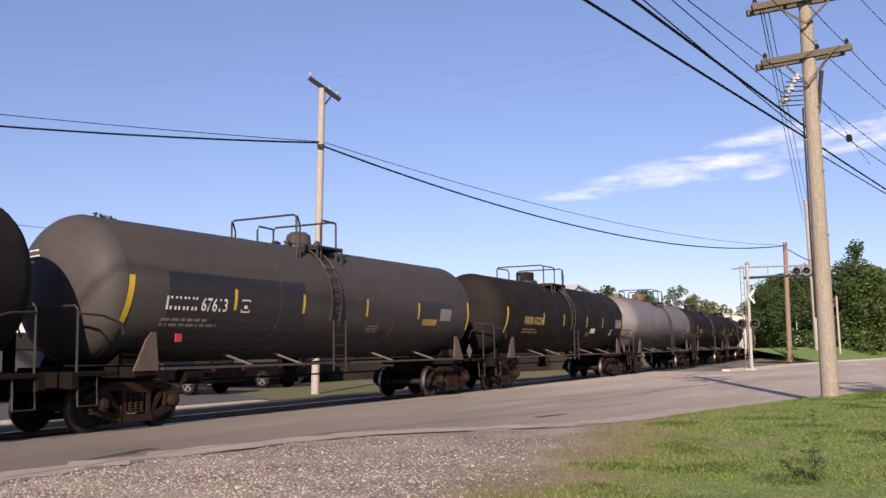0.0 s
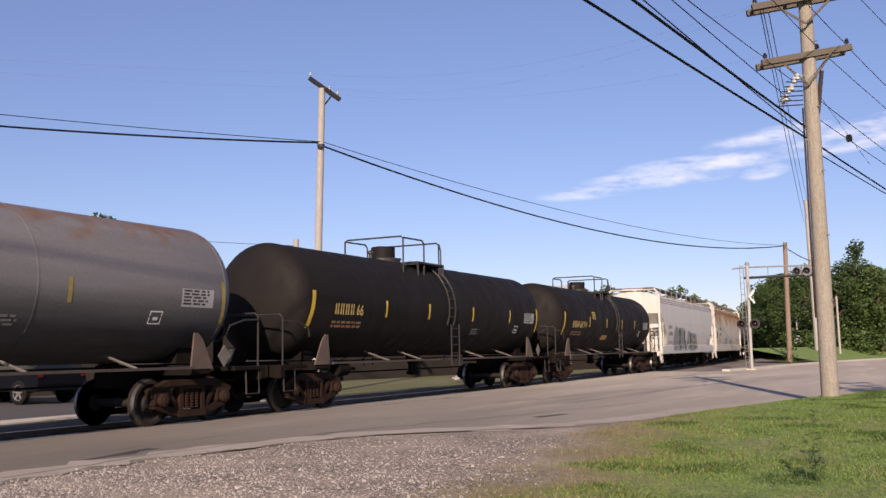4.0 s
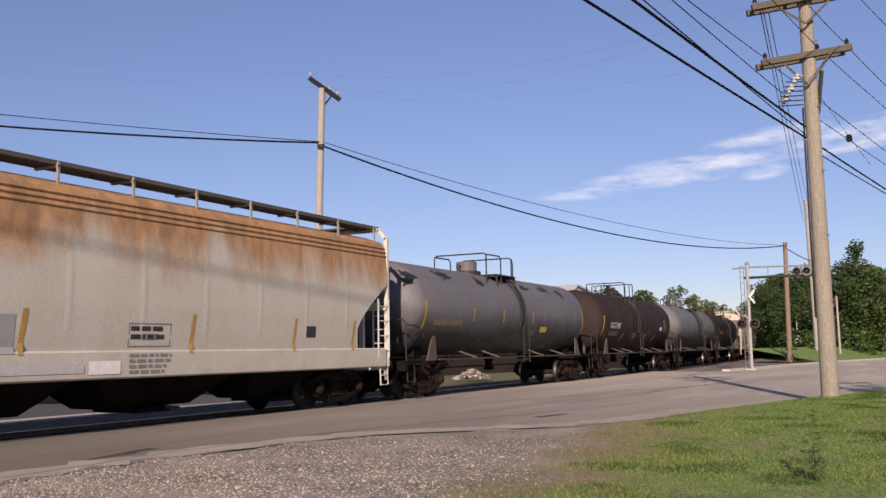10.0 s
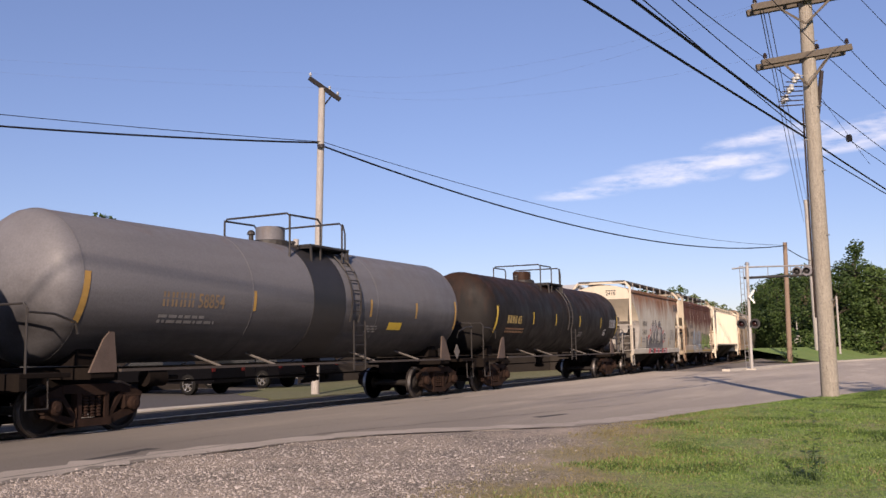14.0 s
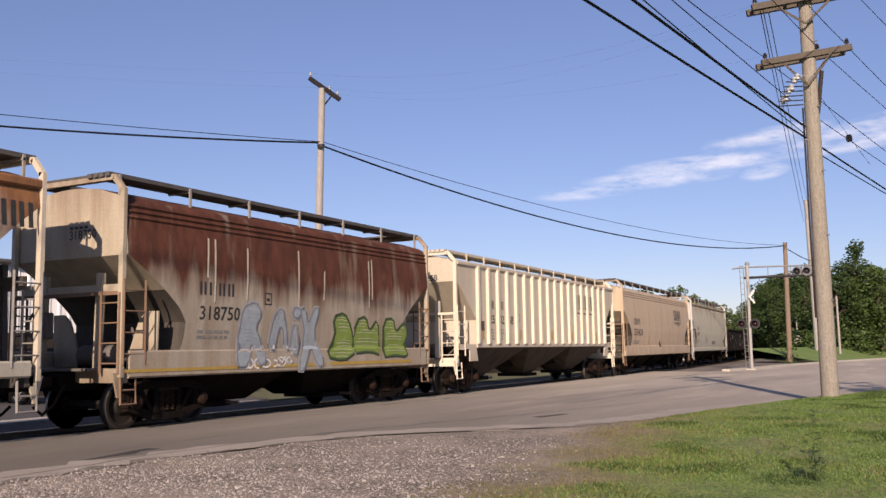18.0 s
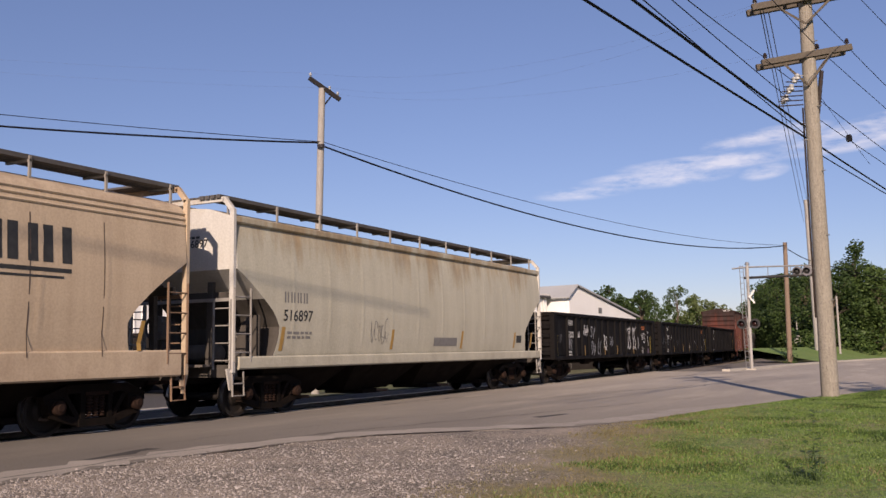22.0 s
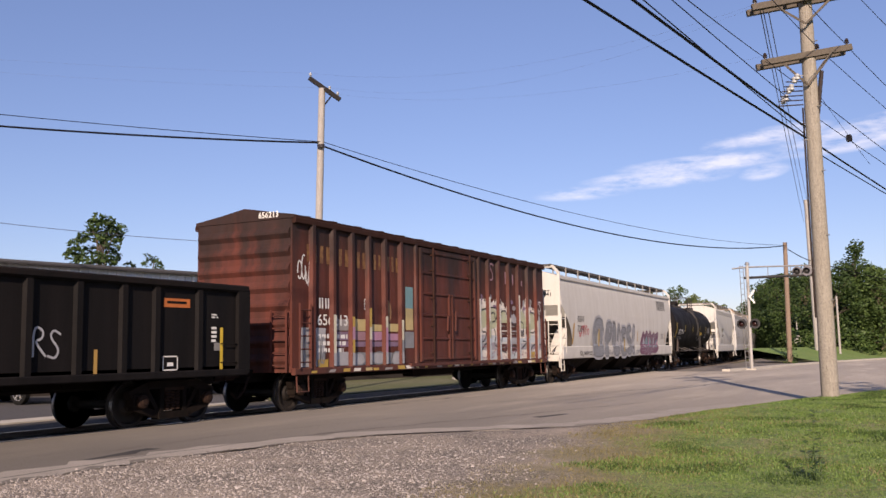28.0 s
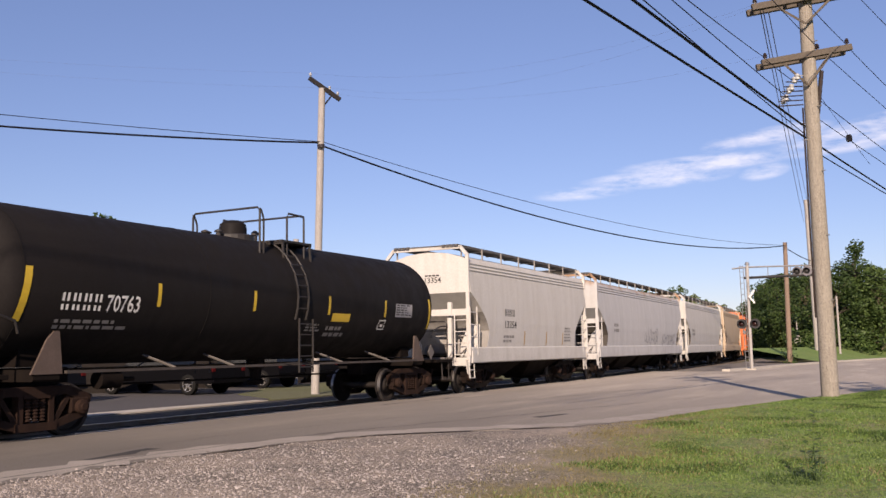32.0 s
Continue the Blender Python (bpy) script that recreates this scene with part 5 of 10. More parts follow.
P_BLACK_RUST = weathered("rust_stained_black_tank_paint", rgb(0.013, 0.012, 0.012), rgb(0.019, 0.017, 0.016), rgb(0.06, 0.028, 0.016), 2.0, 4.4, 0.6, rough=0.6, low_tone=BELLY_TONE, low_top=2.2, spec=0.12, smear=True)
P_WHITE = weathered("pale_grey_hopper_paint", rgb(0.46, 0.46, 0.46), rgb(0.39, 0.39, 0.39), rgb(0.36, 0.20, 0.095), 3.85, 4.45, 0.9, low_tone=DUST, low_top=1.5, low_amount=0.3)
P_CLEAN = weathered("off_white_hopper_paint", rgb(0.51, 0.50, 0.475), rgb(0.43, 0.415, 0.385), rgb(0.45, 0.33, 0.2), 3.9, 5.2, 0.5, low_tone=DUST, low_top=1.5, low_amount=0.3)
P_RUSTY = weathered("rust_streaked_hopper_paint", rgb(0.475, 0.455, 0.41), rgb(0.41, 0.385, 0.335), rgb(0.43, 0.225, 0.095), 2.15, 4.15, 0.92, low_tone=rgb(0.3, 0.18, 0.09), low_top=1.5, low_amount=0.5, width=0.95)
P_CREAM_RUST = weathered("rusty_cream_hopper_paint", rgb(0.42, 0.40, 0.345), rgb(0.34, 0.32, 0.27), rgb(0.25, 0.105, 0.04), 1.9, 4.3, 0.97, low_tone=rgb(0.3, 0.19, 0.1), low_top=1.5, low_amount=0.5, width=1.5)
P_RED_RUST = weathered("heavily_rusted_hopper_paint", rgb(0.34, 0.305, 0.25), rgb(0.24, 0.175, 0.115), rgb(0.115, 0.036, 0.019), 1.75, 3.2, 1.0, rough=0.8, low_tone=rgb(0.3, 0.18, 0.08), low_top=1.45, low_amount=0.5, width=2.6)
P_BEIGE = weathered("grey_beige_hopper_paint", rgb(0.52, 0.46, 0.37), rgb(0.44, 0.385, 0.305), None, 0, 1, low_tone=DUST, low_top=1.6, low_amount=0.4)
# rust over cream, darkened further for the shade between two cars
P_BEIGE_RUST = weathered("rusty_shaded_cream_end_paint", rgb(0.40, 0.35, 0.27), rgb(0.30, 0.25, 0.185), rgb(0.16, 0.07, 0.03), 2.4, 5.2, 0.5, low_tone=rgb(0.12, 0.07, 0.045), low_top=1.9, low_amount=0.8)
P_RUSTY_IRON = weathered("rusted_rung_iron", rgb(0.20, 0.13, 0.085), rgb(0.13, 0.075, 0.05), None, 0, 1, rough=0.85)
P_TAN = weathered("tan_hopper_paint", rgb(0.50, 0.395, 0.285), rgb(0.42, 0.325, 0.23), rgb(0.25, 0.15, 0.09), 3.6, 4.8, 0.5, low_tone=rgb(0.2, 0.12, 0.08), low_top=1.6, low_amount=0.5)
P_DUSTY = weathered("stained_grey_hopper_paint", rgb(0.49, 0.465, 0.375), rgb(0.41, 0.385, 0.305), rgb(0.36, 0.235, 0.11), 2.5, 4.7, 0.75, low_tone=DUST, low_top=1.7, low_amount=0.4)
P_GOND = weathered("black_gondola_paint", rgb(0.0085, 0.008, 0.0085), rgb(0.0145, 0.0125, 0.0125), rgb(0.026, 0.016, 0.013), 2.2, 3.2, 0.5, rough=0.7, spec=0.06)
P_BOX = weathered("oxide_red_boxcar_paint", rgb(0.090, 0.021, 0.013), rgb(0.026, 0.0095, 0.0075), rgb(0.017, 0.009, 0.0075), 2.3, 4.5, 0.85, rough=0.75, low_tone=rgb(0.07, 0.04, 0.03), low_top=1.6, low_amount=0.5)
P_BOX_ROOF = weathered("dark_boxcar_roof_paint", rgb(0.03, 0.014, 0.011), rgb(0.045, 0.02, 0.015), None, 0, 1, rough=0.8, spec=0.1)
P_ORANGE = weathered("faded_orange_boxcar_paint", rgb(0.62, 0.17, 0.055), rgb(0.5, 0.14, 0.05), None, 0, 1, rough=0.7)
# near-black for underframes, end platforms and discharge bays
P_UNDER = weathered("near_black_underframe", rgb(0.009, 0.007, 0.0065), rgb(0.014, 0.011, 0.009), None, 0, 1, rough=0.9, spec=0.05)
P_TRUCK = weathered("rusty_cast_steel", rgb(0.028, 0.016, 0.012), rgb(0.009, 0.0062, 0.0052), None, 0, 1, rough=0.85, spec=0.1)
P_WHEEL = surface("grimy_wheel_steel", rgb(0.008, 0.006, 0.0055), rgb(0.018, 0.012, 0.009), 0.7, 3.0, 0.75, metal=0.2, bump=0.1)
P_TREAD = surface("bright_wheel_rim", rgb(0.30, 0.285, 0.28), rgb(0.2, 0.185, 0.175), 0.6, 5.0, 0.4, metal=0.9, bump=0.02)
# dirty bay steel, with the shade beneath the car added to its colour
P_BAY = weathered("grimy_shaded_hopper_bay", rgb(0.075, 0.06, 0.048), rgb(0.04, 0.032, 0.027), None, 0, 1, rough=0.9, spec=0.1)
P_RIB = weathered("pale_rib_paint", rgb(0.66, 0.60, 0.49), rgb(0.56, 0.50, 0.40), None, 0, 1)
P_POST = surface("pale_grey_bracket_paint", rgb(0.27, 0.26, 0.245), rgb(0.17, 0.15, 0.135), 0.7, 4.0, 0.7, bump=0.05)
# dark grey that puts the shade between the cars into their end steel
P_END_SHADE = weathered("shaded_end_steel", rgb(0.075, 0.067, 0.06), rgb(0.04, 0.035, 0.031), None, 0, 1, rough=0.85, spec=0.15)
P_WALK = surface("dull_walkway_steel", rgb(0.085, 0.08, 0.078), rgb(0.05, 0.043, 0.04), 0.7, 4.0, 0.75, bump=0.1)
P_STEEL = surface("dull_grey_steel", rgb(0.13, 0.12, 0.112), rgb(0.08, 0.065, 0.055), 0.7, 4.0, 0.7, bump=0.1)
P_RAIL_DULL = surface("grimy_side_rail", rgb(0.055, 0.045, 0.04), rgb(0.03, 0.024, 0.021), 0.7, 3.0, 0.8, bump=0.1)
P_SADDLE = surface("dusty_brown_steel", rgb(0.095, 0.068, 0.056), rgb(0.055, 0.038, 0.03), 0.7, 3.0, 0.8, bump=0.1)
P_DARKRAIL = surface("dark_handrail_paint", rgb(0.018, 0.017, 0.017), rgb(0.035, 0.027, 0.022), 0.6, 5.0, 0.6, bump=0.05)
P_YELLOW = surface("yellow_reflector", rgb(0.58, 0.40, 0.03), rgb(0.40, 0.26, 0.03), 0.5, 6.0, 0.45, bump=0, grain=0.1)
P_AMBER = surface("faded_amber_reflector", rgb(0.42, 0.25, 0.06), rgb(0.28, 0.16, 0.05), 0.6, 6.0, 0.5, bump=0, grain=0.1)
P_INKW = surface("white_lettering", rgb(0.72, 0.72, 0.70), rgb(0.5, 0.5, 0.48), 0.5, 7.0, 0.6, bump=0, grain=0.12)
P_INKY = surface("yellow_lettering", rgb(0.55, 0.40, 0.12), rgb(0.35, 0.25, 0.09), 0.6, 7.0, 0.6, bump=0, grain=0.12)
P_INKB = surface("black_lettering", rgb(0.02, 0.02, 0.02), rgb(0.06, 0.06, 0.06), 0.4, 7.0, 0.6, bump=0, grain=0.1)
P_INKG = surface("grey_stencil", rgb(0.16, 0.155, 0.15), rgb(0.26, 0.25, 0.24), 0.6, 8.0, 0.6, bump=0, grain=0.1)
P_INKT = surface("worn_tan_lettering", rgb(0.30, 0.17, 0.08), rgb(0.16, 0.07, 0.04), 0.8, 6.0, 0.7, bump=0, grain=0.2)
P_OLIVE = surface("sooty_yellow_strip", rgb(0.27, 0.20, 0.05), rgb(0.16, 0.125, 0.05), 0.8, 6.0, 0.5, bump=0, grain=0.1)
P_GOLDEN = surface("worn_gold_lettering", rgb(0.24, 0.125, 0.042), rgb(0.10, 0.038, 0.02), 0.9, 5.0, 0.7, lo=0.35, hi=0.6, bump=0, grain=0.2)
P_FADED = surface("faded_tan_lettering", rgb(0.26, 0.165, 0.07), rgb(0.15, 0.12, 0.095), 0.8, 5.0, 0.7, lo=0.3, hi=0.6, bump=0, grain=0.15)
P_PATCH = surface("grey_primer_patch", rgb(0.30, 0.30, 0.31), rgb(0.24, 0.24, 0.25), 0.6, 3.0, 0.7, bump=0, grain=0.1)
P_PATCHD = surface("dark_paint_patch", rgb(0.016, 0.015, 0.016), rgb(0.024, 0.022, 0.022), 0.6, 3.0, 0.55, bump=0, grain=0.1)
SPRAY = {}
for nm, c in (("black", (0.02, 0.02, 0.022)), ("white", (0.72, 0.71, 0.70)), ("red", (0.42, 0.03, 0.035)), ("grey", (0.13, 0.13, 0.135)), ("blue", (0.16, 0.30, 0.46)), ("green", (0.16, 0.30, 0.04)),
              ("teal", (0.05, 0.16, 0.155)), ("violet", (0.20, 0.13, 0.20)), ("rose", (0.30, 0.17, 0.20)), ("gold", (0.42, 0.28, 0.06)), ("silver", (0.36, 0.37, 0.40)), ("pale_blue", (0.34, 0.45, 0.60)),
              ("lime", (0.42, 0.44, 0.30)), ("orange", (0.5, 0.14, 0.03)), ("slate", (0.20, 0.21, 0.23)), ("plum", (0.16, 0.055, 0.10)), ("dusk", (0.27, 0.245, 0.24)), ("moss", (0.035, 0.095, 0.045)), ("mist", (0.31, 0.37, 0.41)), ("leaf", (0.19, 0.28, 0.05)), ("bark_green", (0.05, 0.085, 0.03)), ("aqua", (0.13, 0.26, 0.29)), ("haze", (0.33, 0.335, 0.36)), ("cream", (0.55, 0.53, 0.42)), ("sand", (0.46, 0.36, 0.17)), ("orchid", (0.38, 0.20, 0.30)), ("bone", (0.68, 0.64, 0.58)), ("ice", (0.48, 0.53, 0.56))):
    SPRAY[nm] = surface("spray_" + nm, rgb(*c), rgb(*[v * 0.72 for v in c]), 0.7, 4.0, 0.6, bump=0, grain=0.12)


# ---------- train: lettering and marks laid on a car's side ----------
MARK = {"x": 0.0}      # how far a car's painted marks lie from their usual place along it


def lay(bm, tris_or_quads, side, eps):
    for poly in tris_or_quads:
        try:
            bm.faces.new([bm.verts.new((x + MARK["x"], -(side(z) + eps), z)) for x, z in poly])
        except ValueError:
            pass


GLYPHS = {}


def glyph_mesh(text):
    if text not in GLYPHS:
        cu = bpy.data.curves.new("lettering", "FONT")
        cu.body, cu.size, cu.resolution_u, cu.offset = text, 1.0, 2, 0.012
        ob = bpy.data.objects.new("lettering", cu)
        me = bpy.data.meshes.new_from_object(ob)
        pts = [(v.co.x, v.co.y) for v in me.vertices]
        faces = [[pts[i] for i in p.vertices] for p in me.polygons]
        bpy.data.objects.remove(ob)
        bpy.data.curves.remove(cu)
        bpy.data.meshes.remove(me)
        xs = [x for x, _ in pts]
        GLYPHS[text] = (faces, min(xs), max(xs))
    return GLYPHS[text]


def letter(owner, text, x, z, h, side, mat, width=None, eps=0.006, name="lettering", label=""):
    """Readable characters of cap height h, with their lower left corner at (x, z)."""
    faces, a, b = glyph_mesh(text)
    k = h / 0.70
    kx = k if width is None else width / (b - a)
    bm = bmesh.new()
    lay(bm, [[(x + (px - a) * kx, z + py * k) for px, py in f] for f in faces], side, eps)
    return part(name, bm, mat, owner, label)


def blocks(owner, n, x, z, w, h, side, mat, fill=0.66, eps=0.006, name="mark_block", label=""):
    """A company mark as n pairs of plain upright bars."""
    c = w / n
    for i in range(n):
        bm = bmesh.new()
        x0, x1 = x + i * c, x + i * c + c * fill
        t = 0.34 * (x1 - x0)
        lay(bm, [[(a, z), (a + t, z), (a + t, z + h), (a, z + h)] for a in (x0, x1 - t)], side, eps)
        part(name, bm, mat, owner, label)


def lines(owner, x, z, w, h, n, side, mat, seed=0, eps=0.006, name="stencil", label=""):
    """n rows of small unreadable stencilling, as plain bars; z is the top."""
    rng = random.Random(seed)
    bm = bmesh.new()
    step = h / n
    for i in range(n):
        u, end = x, x + w * rng.uniform(0.7, 1.0)
        while u < end:
            k = min(rng.uniform(0.06, 0.26), end - u)
            lay(bm, [[(u, z - i * step - step * 0.58), (u + k, z - i * step - step * 0.58), (u + k, z - i * step), (u, z - i * step)]], side, eps)
            u += k + 0.05
    ob = part(name, bm, mat, owner)
    return tagged(ob, label, kind="stuff")


def patch(owner, x0, x1, z0, z1, side, mat, eps=0.004, name="paint_patch", label="", n=6, slant=0.0):
    bm = bmesh.new()
    for i in range(n):
        za, zb = z0 + (z1 - z0) * i / n, z0 + (z1 - z0) * (i + 1) / n
        sa, sb = slant * i / n, slant * (i + 1) / n
        lay(bm, [[(x0 + sa, za), (x1 + sa, za), (x1 + sb, zb), (x0 + sb, zb)]], side, eps)
    return part(name, bm, mat, owner, label)


def stripe(owner, x, z0, z1, side, mat=None, w=0.1, slant=0.0):
    return patch(owner, x - w / 2, x + w / 2, z0, z1, side, mat or P_YELLOW, 0.007, "reflector_strip", "", 4, slant)


def frame_mark(owner, x, z, w, h, side, mat, name="data_box"):
    bm = bmesh.new()
    t = 0.025
    for a, b, c, d in ((x, x + w, z, z + t), (x, x + w, z + h - t, z + h), (x, x + t, z, z + h), (x + w - t, x + w, z, z + h), (x + w * 0.3, x + w * 0.7, z + h * 0.3, z + h * 0.55)):
        lay(bm, [[(a, c), (b, c), (b, d), (a, d)]], side, 0.006)
    return part(name, bm, mat, owner)


def stroke(bm, pts, w, side, eps):
    """A brush stroke of width w along points (x, z)."""
    k = len(pts)
    lo, hi = [], []
    for i in range(k):
        d = Vector(pts[min(i + 1, k - 1)]) - Vector(pts[max(i - 1, 0)])
        d = d.normalized() if d.length > 1e-6 else Vector((1, 0))
        nn = Vector((-d.y, d.x)) * w / 2
        ext = d * (-w / 3 if i == 0 else w / 3 if i == k - 1 else 0)
        lo.append(Vector(pts[i]) - nn + ext)
        hi.append(Vector(pts[i]) + nn + ext)
    lay(bm, [[tuple(lo[i]), tuple(lo[i + 1]), tuple(hi[i + 1]), tuple(hi[i])] for i in range(k - 1)], side, eps)


def arc(cx, cz, rx, rz, a0, a1, n=7):
    return [(cx + rx * math.cos(radians(a0 + (a1 - a0) * i / n)), cz + rz * math.sin(radians(a0 + (a1 - a0) * i / n))) for i in range(n + 1)]


def spans(loops, z):
    """Where a level line crosses closed loops, as sorted pairs."""
    xs = []
    for loop in loops:
        for (xa, za), (xb, zb) in zip(loop, loop[1:] + loop[:1]):
            if (za <= z) != (zb <= z):
                xs.append(xa + (xb - xa) * (z - za) / (zb - za))
    xs.sort()
    return list(zip(xs[::2], xs[1::2]))


def fill(bm, loops, side, eps, n=18):
    """Fills closed loops, even-odd, in level strips that follow the car's side."""
    zs = [z for loop in loops for _, z in loop]
    lo, hi = min(zs), max(zs)
    for k in range(n):
        za, zb = lo + (hi - lo) * k / n, lo + (hi - lo) * (k + 1) / n
        a, b, mid = spans(loops, za + 1e-4), spans(loops, zb - 1e-4), spans(loops, (za + zb) / 2)
        if not len(a) == len(b) == len(mid):
            a = b = mid
        lay(bm, [[(p, za), (q, za), (r, zb), (t, zb)] for (p, q), (t, r) in zip(a, b)], side, eps)


def softened(loop):
    """Cuts a loop's corners once, so that it looks sprayed by hand."""
    out = []
    for (xa, za), (xb, zb) in zip(loop, loop[1:] + loop[:1]):
        out += [(xa * 0.78 + xb * 0.22, za * 0.78 + zb * 0.22), (xa * 0.22 + xb * 0.78, za * 0.22 + zb * 0.78)]
    return out


def oval(u, v, ru, rv):
    return [(u + ru * math.cos(2 * math.pi * k / 10), v + rv * math.sin(2 * math.pi * k / 10)) for k in range(10)]


def piece(owner, x, z, w, h, forms, side, halo, edge, line=0.035, glow=0.12, seed=1, bars=None, eps=0.006, label=""):
    """A sprayed piece of bubble forms; each form is (colour, loops in unit coordinates): a soft halo, a filling, an outline and streaks."""
    rng = random.Random(seed)
    for i, (colour, loops) in enumerate(forms):
        loops = [softened([(x + u * w, z + v * h) for u, v in loop]) for loop in loops]
        e = eps + 0.0006 * i
        if halo:
            part("graffiti", made(lambda bm: [stroke(bm, lp + lp[:2], glow, side, e) for lp in loops]), SPRAY[halo], owner, "soft sprayed halo")
        part("graffiti", made(fill, loops, side, e + 0.006), SPRAY[colour], owner, label)
        if bars:
            bm = bmesh.new()
            zs = [q for lp in loops for _, q in lp]
            k = int((max(zs) - min(zs)) / 0.075)
            for j in range(1, k):
                zz = min(zs) + (max(zs) - min(zs)) * j / k + rng.uniform(-0.01, 0.01)
                for a, b in spans(loops, zz):
                    if b - a > 0.12 and rng.random() < 0.85:
                        a, b = a + (b - a) * rng.uniform(0.02, 0.3), b - (b - a) * rng.uniform(0.02, 0.3)
                        stroke(bm, [(a, zz), ((a + b) / 2, zz + 0.012), (b, zz - 0.008)], rng.uniform(0.012, 0.026), side, e + 0.011)
            tagged(part("graffiti", bm, SPRAY[bars], owner), kind="stuff")
        part("graffiti", made(lambda bm: [stroke(bm, lp + lp[:2], line, side, e + 0.0125) for lp in loops]), SPRAY[edge], owner, "dark sprayed outline")


HAND = {     # strokes of hand-sprayed letters in a unit box
    "A": (((0, 0), (0.45, 1), (0.95, 0)), ((0.15, 0.35), (0.85, 0.4))), "B": (((0.05, 0), (0.05, 1), (0.7, 0.9), (0.65, 0.6), (0.1, 0.52), (0.9, 0.35), (0.8, 0.05), (0.05, 0)),),
    "C": (((0.95, 0.85), (0.4, 1), (0.05, 0.5), (0.4, 0.02), (0.95, 0.2)),), "D": (((0.1, 0), (0.15, 1), (0.8, 0.75), (0.85, 0.3), (0.2, 0.1)), ((0.0, 0.6), (0.1, 0.55))),
    "E": (((0.9, 1), (0.1, 0.55), (0.75, 0.55), (0.05, 0.0), (0.95, 0.15)),), "H": (((0.1, 0.1), (0.15, 1)), ((0.15, 0.5), (0.6, 0.6)), ((0.6, 0), (0.7, 0.9))),
    "I": (((0.5, 0), (0.5, 1)), ((0.1, 0), (0.9, 0.02)), ((0.15, 0.98), (0.85, 1))), "J": (((0.7, 1), (0.6, 0.15), (0.3, 0.0), (0.05, 0.3)),),
    "L": (((0.5, 1), (0.2, 0.0), (0.9, 0.15)),), "N": (((0.05, 0), (0.15, 0.95), (0.7, 0.1), (0.9, 1)),), "R": (((0.1, 0), (0.1, 1), (0.8, 0.85), (0.7, 0.55), (0.15, 0.5), (0.95, 0)),),
    "S": (((0.9, 0.85), (0.4, 1), (0.15, 0.75), (0.85, 0.35), (0.6, 0.02), (0.05, 0.12)),), "T": (((0.5, 0), (0.6, 0.95)), ((0.1, 0.8), (0.9, 1))),
    "U": (((0.05, 1), (0.1, 0.2), (0.5, 0.0), (0.85, 0.25), (0.9, 1)),), "V": (((0.0, 1), (0.45, 0), (0.9, 1)),), "W": (((0.0, 1), (0.25, 0), (0.5, 0.8), (0.7, 0), (1.0, 1)),),
    "Y": (((0.0, 1), (0.35, 0.5), (0.8, 1)), ((0.75, 0.9), (0.85, 0.0))), "Z": (((0.0, 0.9), (0.9, 1), (0.1, 0.1), (1, 0)),), "/": (((0.1, 0), (0.9, 1)),),
    "@": (((0.5, 0.0), (0.05, 0.4), (0.4, 1), (0.9, 0.7), (0.7, 0.2), (0.35, 0.4), (0.5, 0.7)), ((0.1, 0.1), (0.95, 0.95))),
}
# the strokes of the large bubble letters, along and up their common box
BUBBLES = [[(0.02, 0.82), (0.10, 0.90), (0.20, 0.91), (0.28, 0.96), (0.26, 0.78), (0.18, 0.68), (0.16, 0.56), (0.28, 0.56), (0.17, 0.55), (0.31, 0.30), (0.24, 0.10), (0.17, 0.08), (0.12, 0.20), (0.08, 0.56)], [(0.08, 0.56), (0.10, 0.20), (0.07, 0.10), (0.0, 0.17)], [(0.13, 0.70), (0.15, 0.80)],
           [(0.33, 0.86), (0.38, 0.72)], [(0.34, 0.22), (0.39, 0.10)], [(0.49, 0.50), (0.49, 0.90), (0.54, 0.99), (0.59, 0.85), (0.60, 0.66), (0.66, 0.48), (0.75, 0.32), (0.66, 0.18), (0.57, 0.08)], [(0.60, 0.76), (0.66, 0.88), (0.75, 0.96)], [(0.54, 0.52), (0.55, 0.20), (0.48, 0.08)],
           [(0.78, 0.84), (0.83, 0.84), (0.83, 0.62)], [(0.78, 0.53), (0.91, 0.56), (0.98, 0.40), (0.96, 0.12), (0.80, 0.0), (0.68, 0.12)], [(0.77, 0.28), (0.83, 0.28)]]


def rounded(pts):
    """A polyline with its corners cut twice."""
    for _ in range(2):
        pts = [pts[0]] + [q for a, b in zip(pts, pts[1:]) for q in ((a[0] * 0.75 + b[0] * 0.25, a[1] * 0.75 + b[1] * 0.25), (a[0] * 0.25 + b[0] * 0.75, a[1] * 0.25 + b[1] * 0.75))] + [pts[-1]]
    return pts


def tag(owner, text, x, z, w, h, side, mat, wd=0.035, slant=0.0):
    """Hand-sprayed letters, one part each, in a box w by h."""
    c = w / len(text)
    for k, ch in enumerate(text):
        x0, dz = x + k * c, 0.06 * h * (-1) ** k
        bm = bmesh.new()
        for line in HAND[ch]:
            stroke(bm, rounded([(x0 + u * c * 0.94 + slant * v, z + dz + v * h) for u, v in line]), wd, side, 0.007)
        part("scrawl", bm, mat, owner, "hand-sprayed letter")


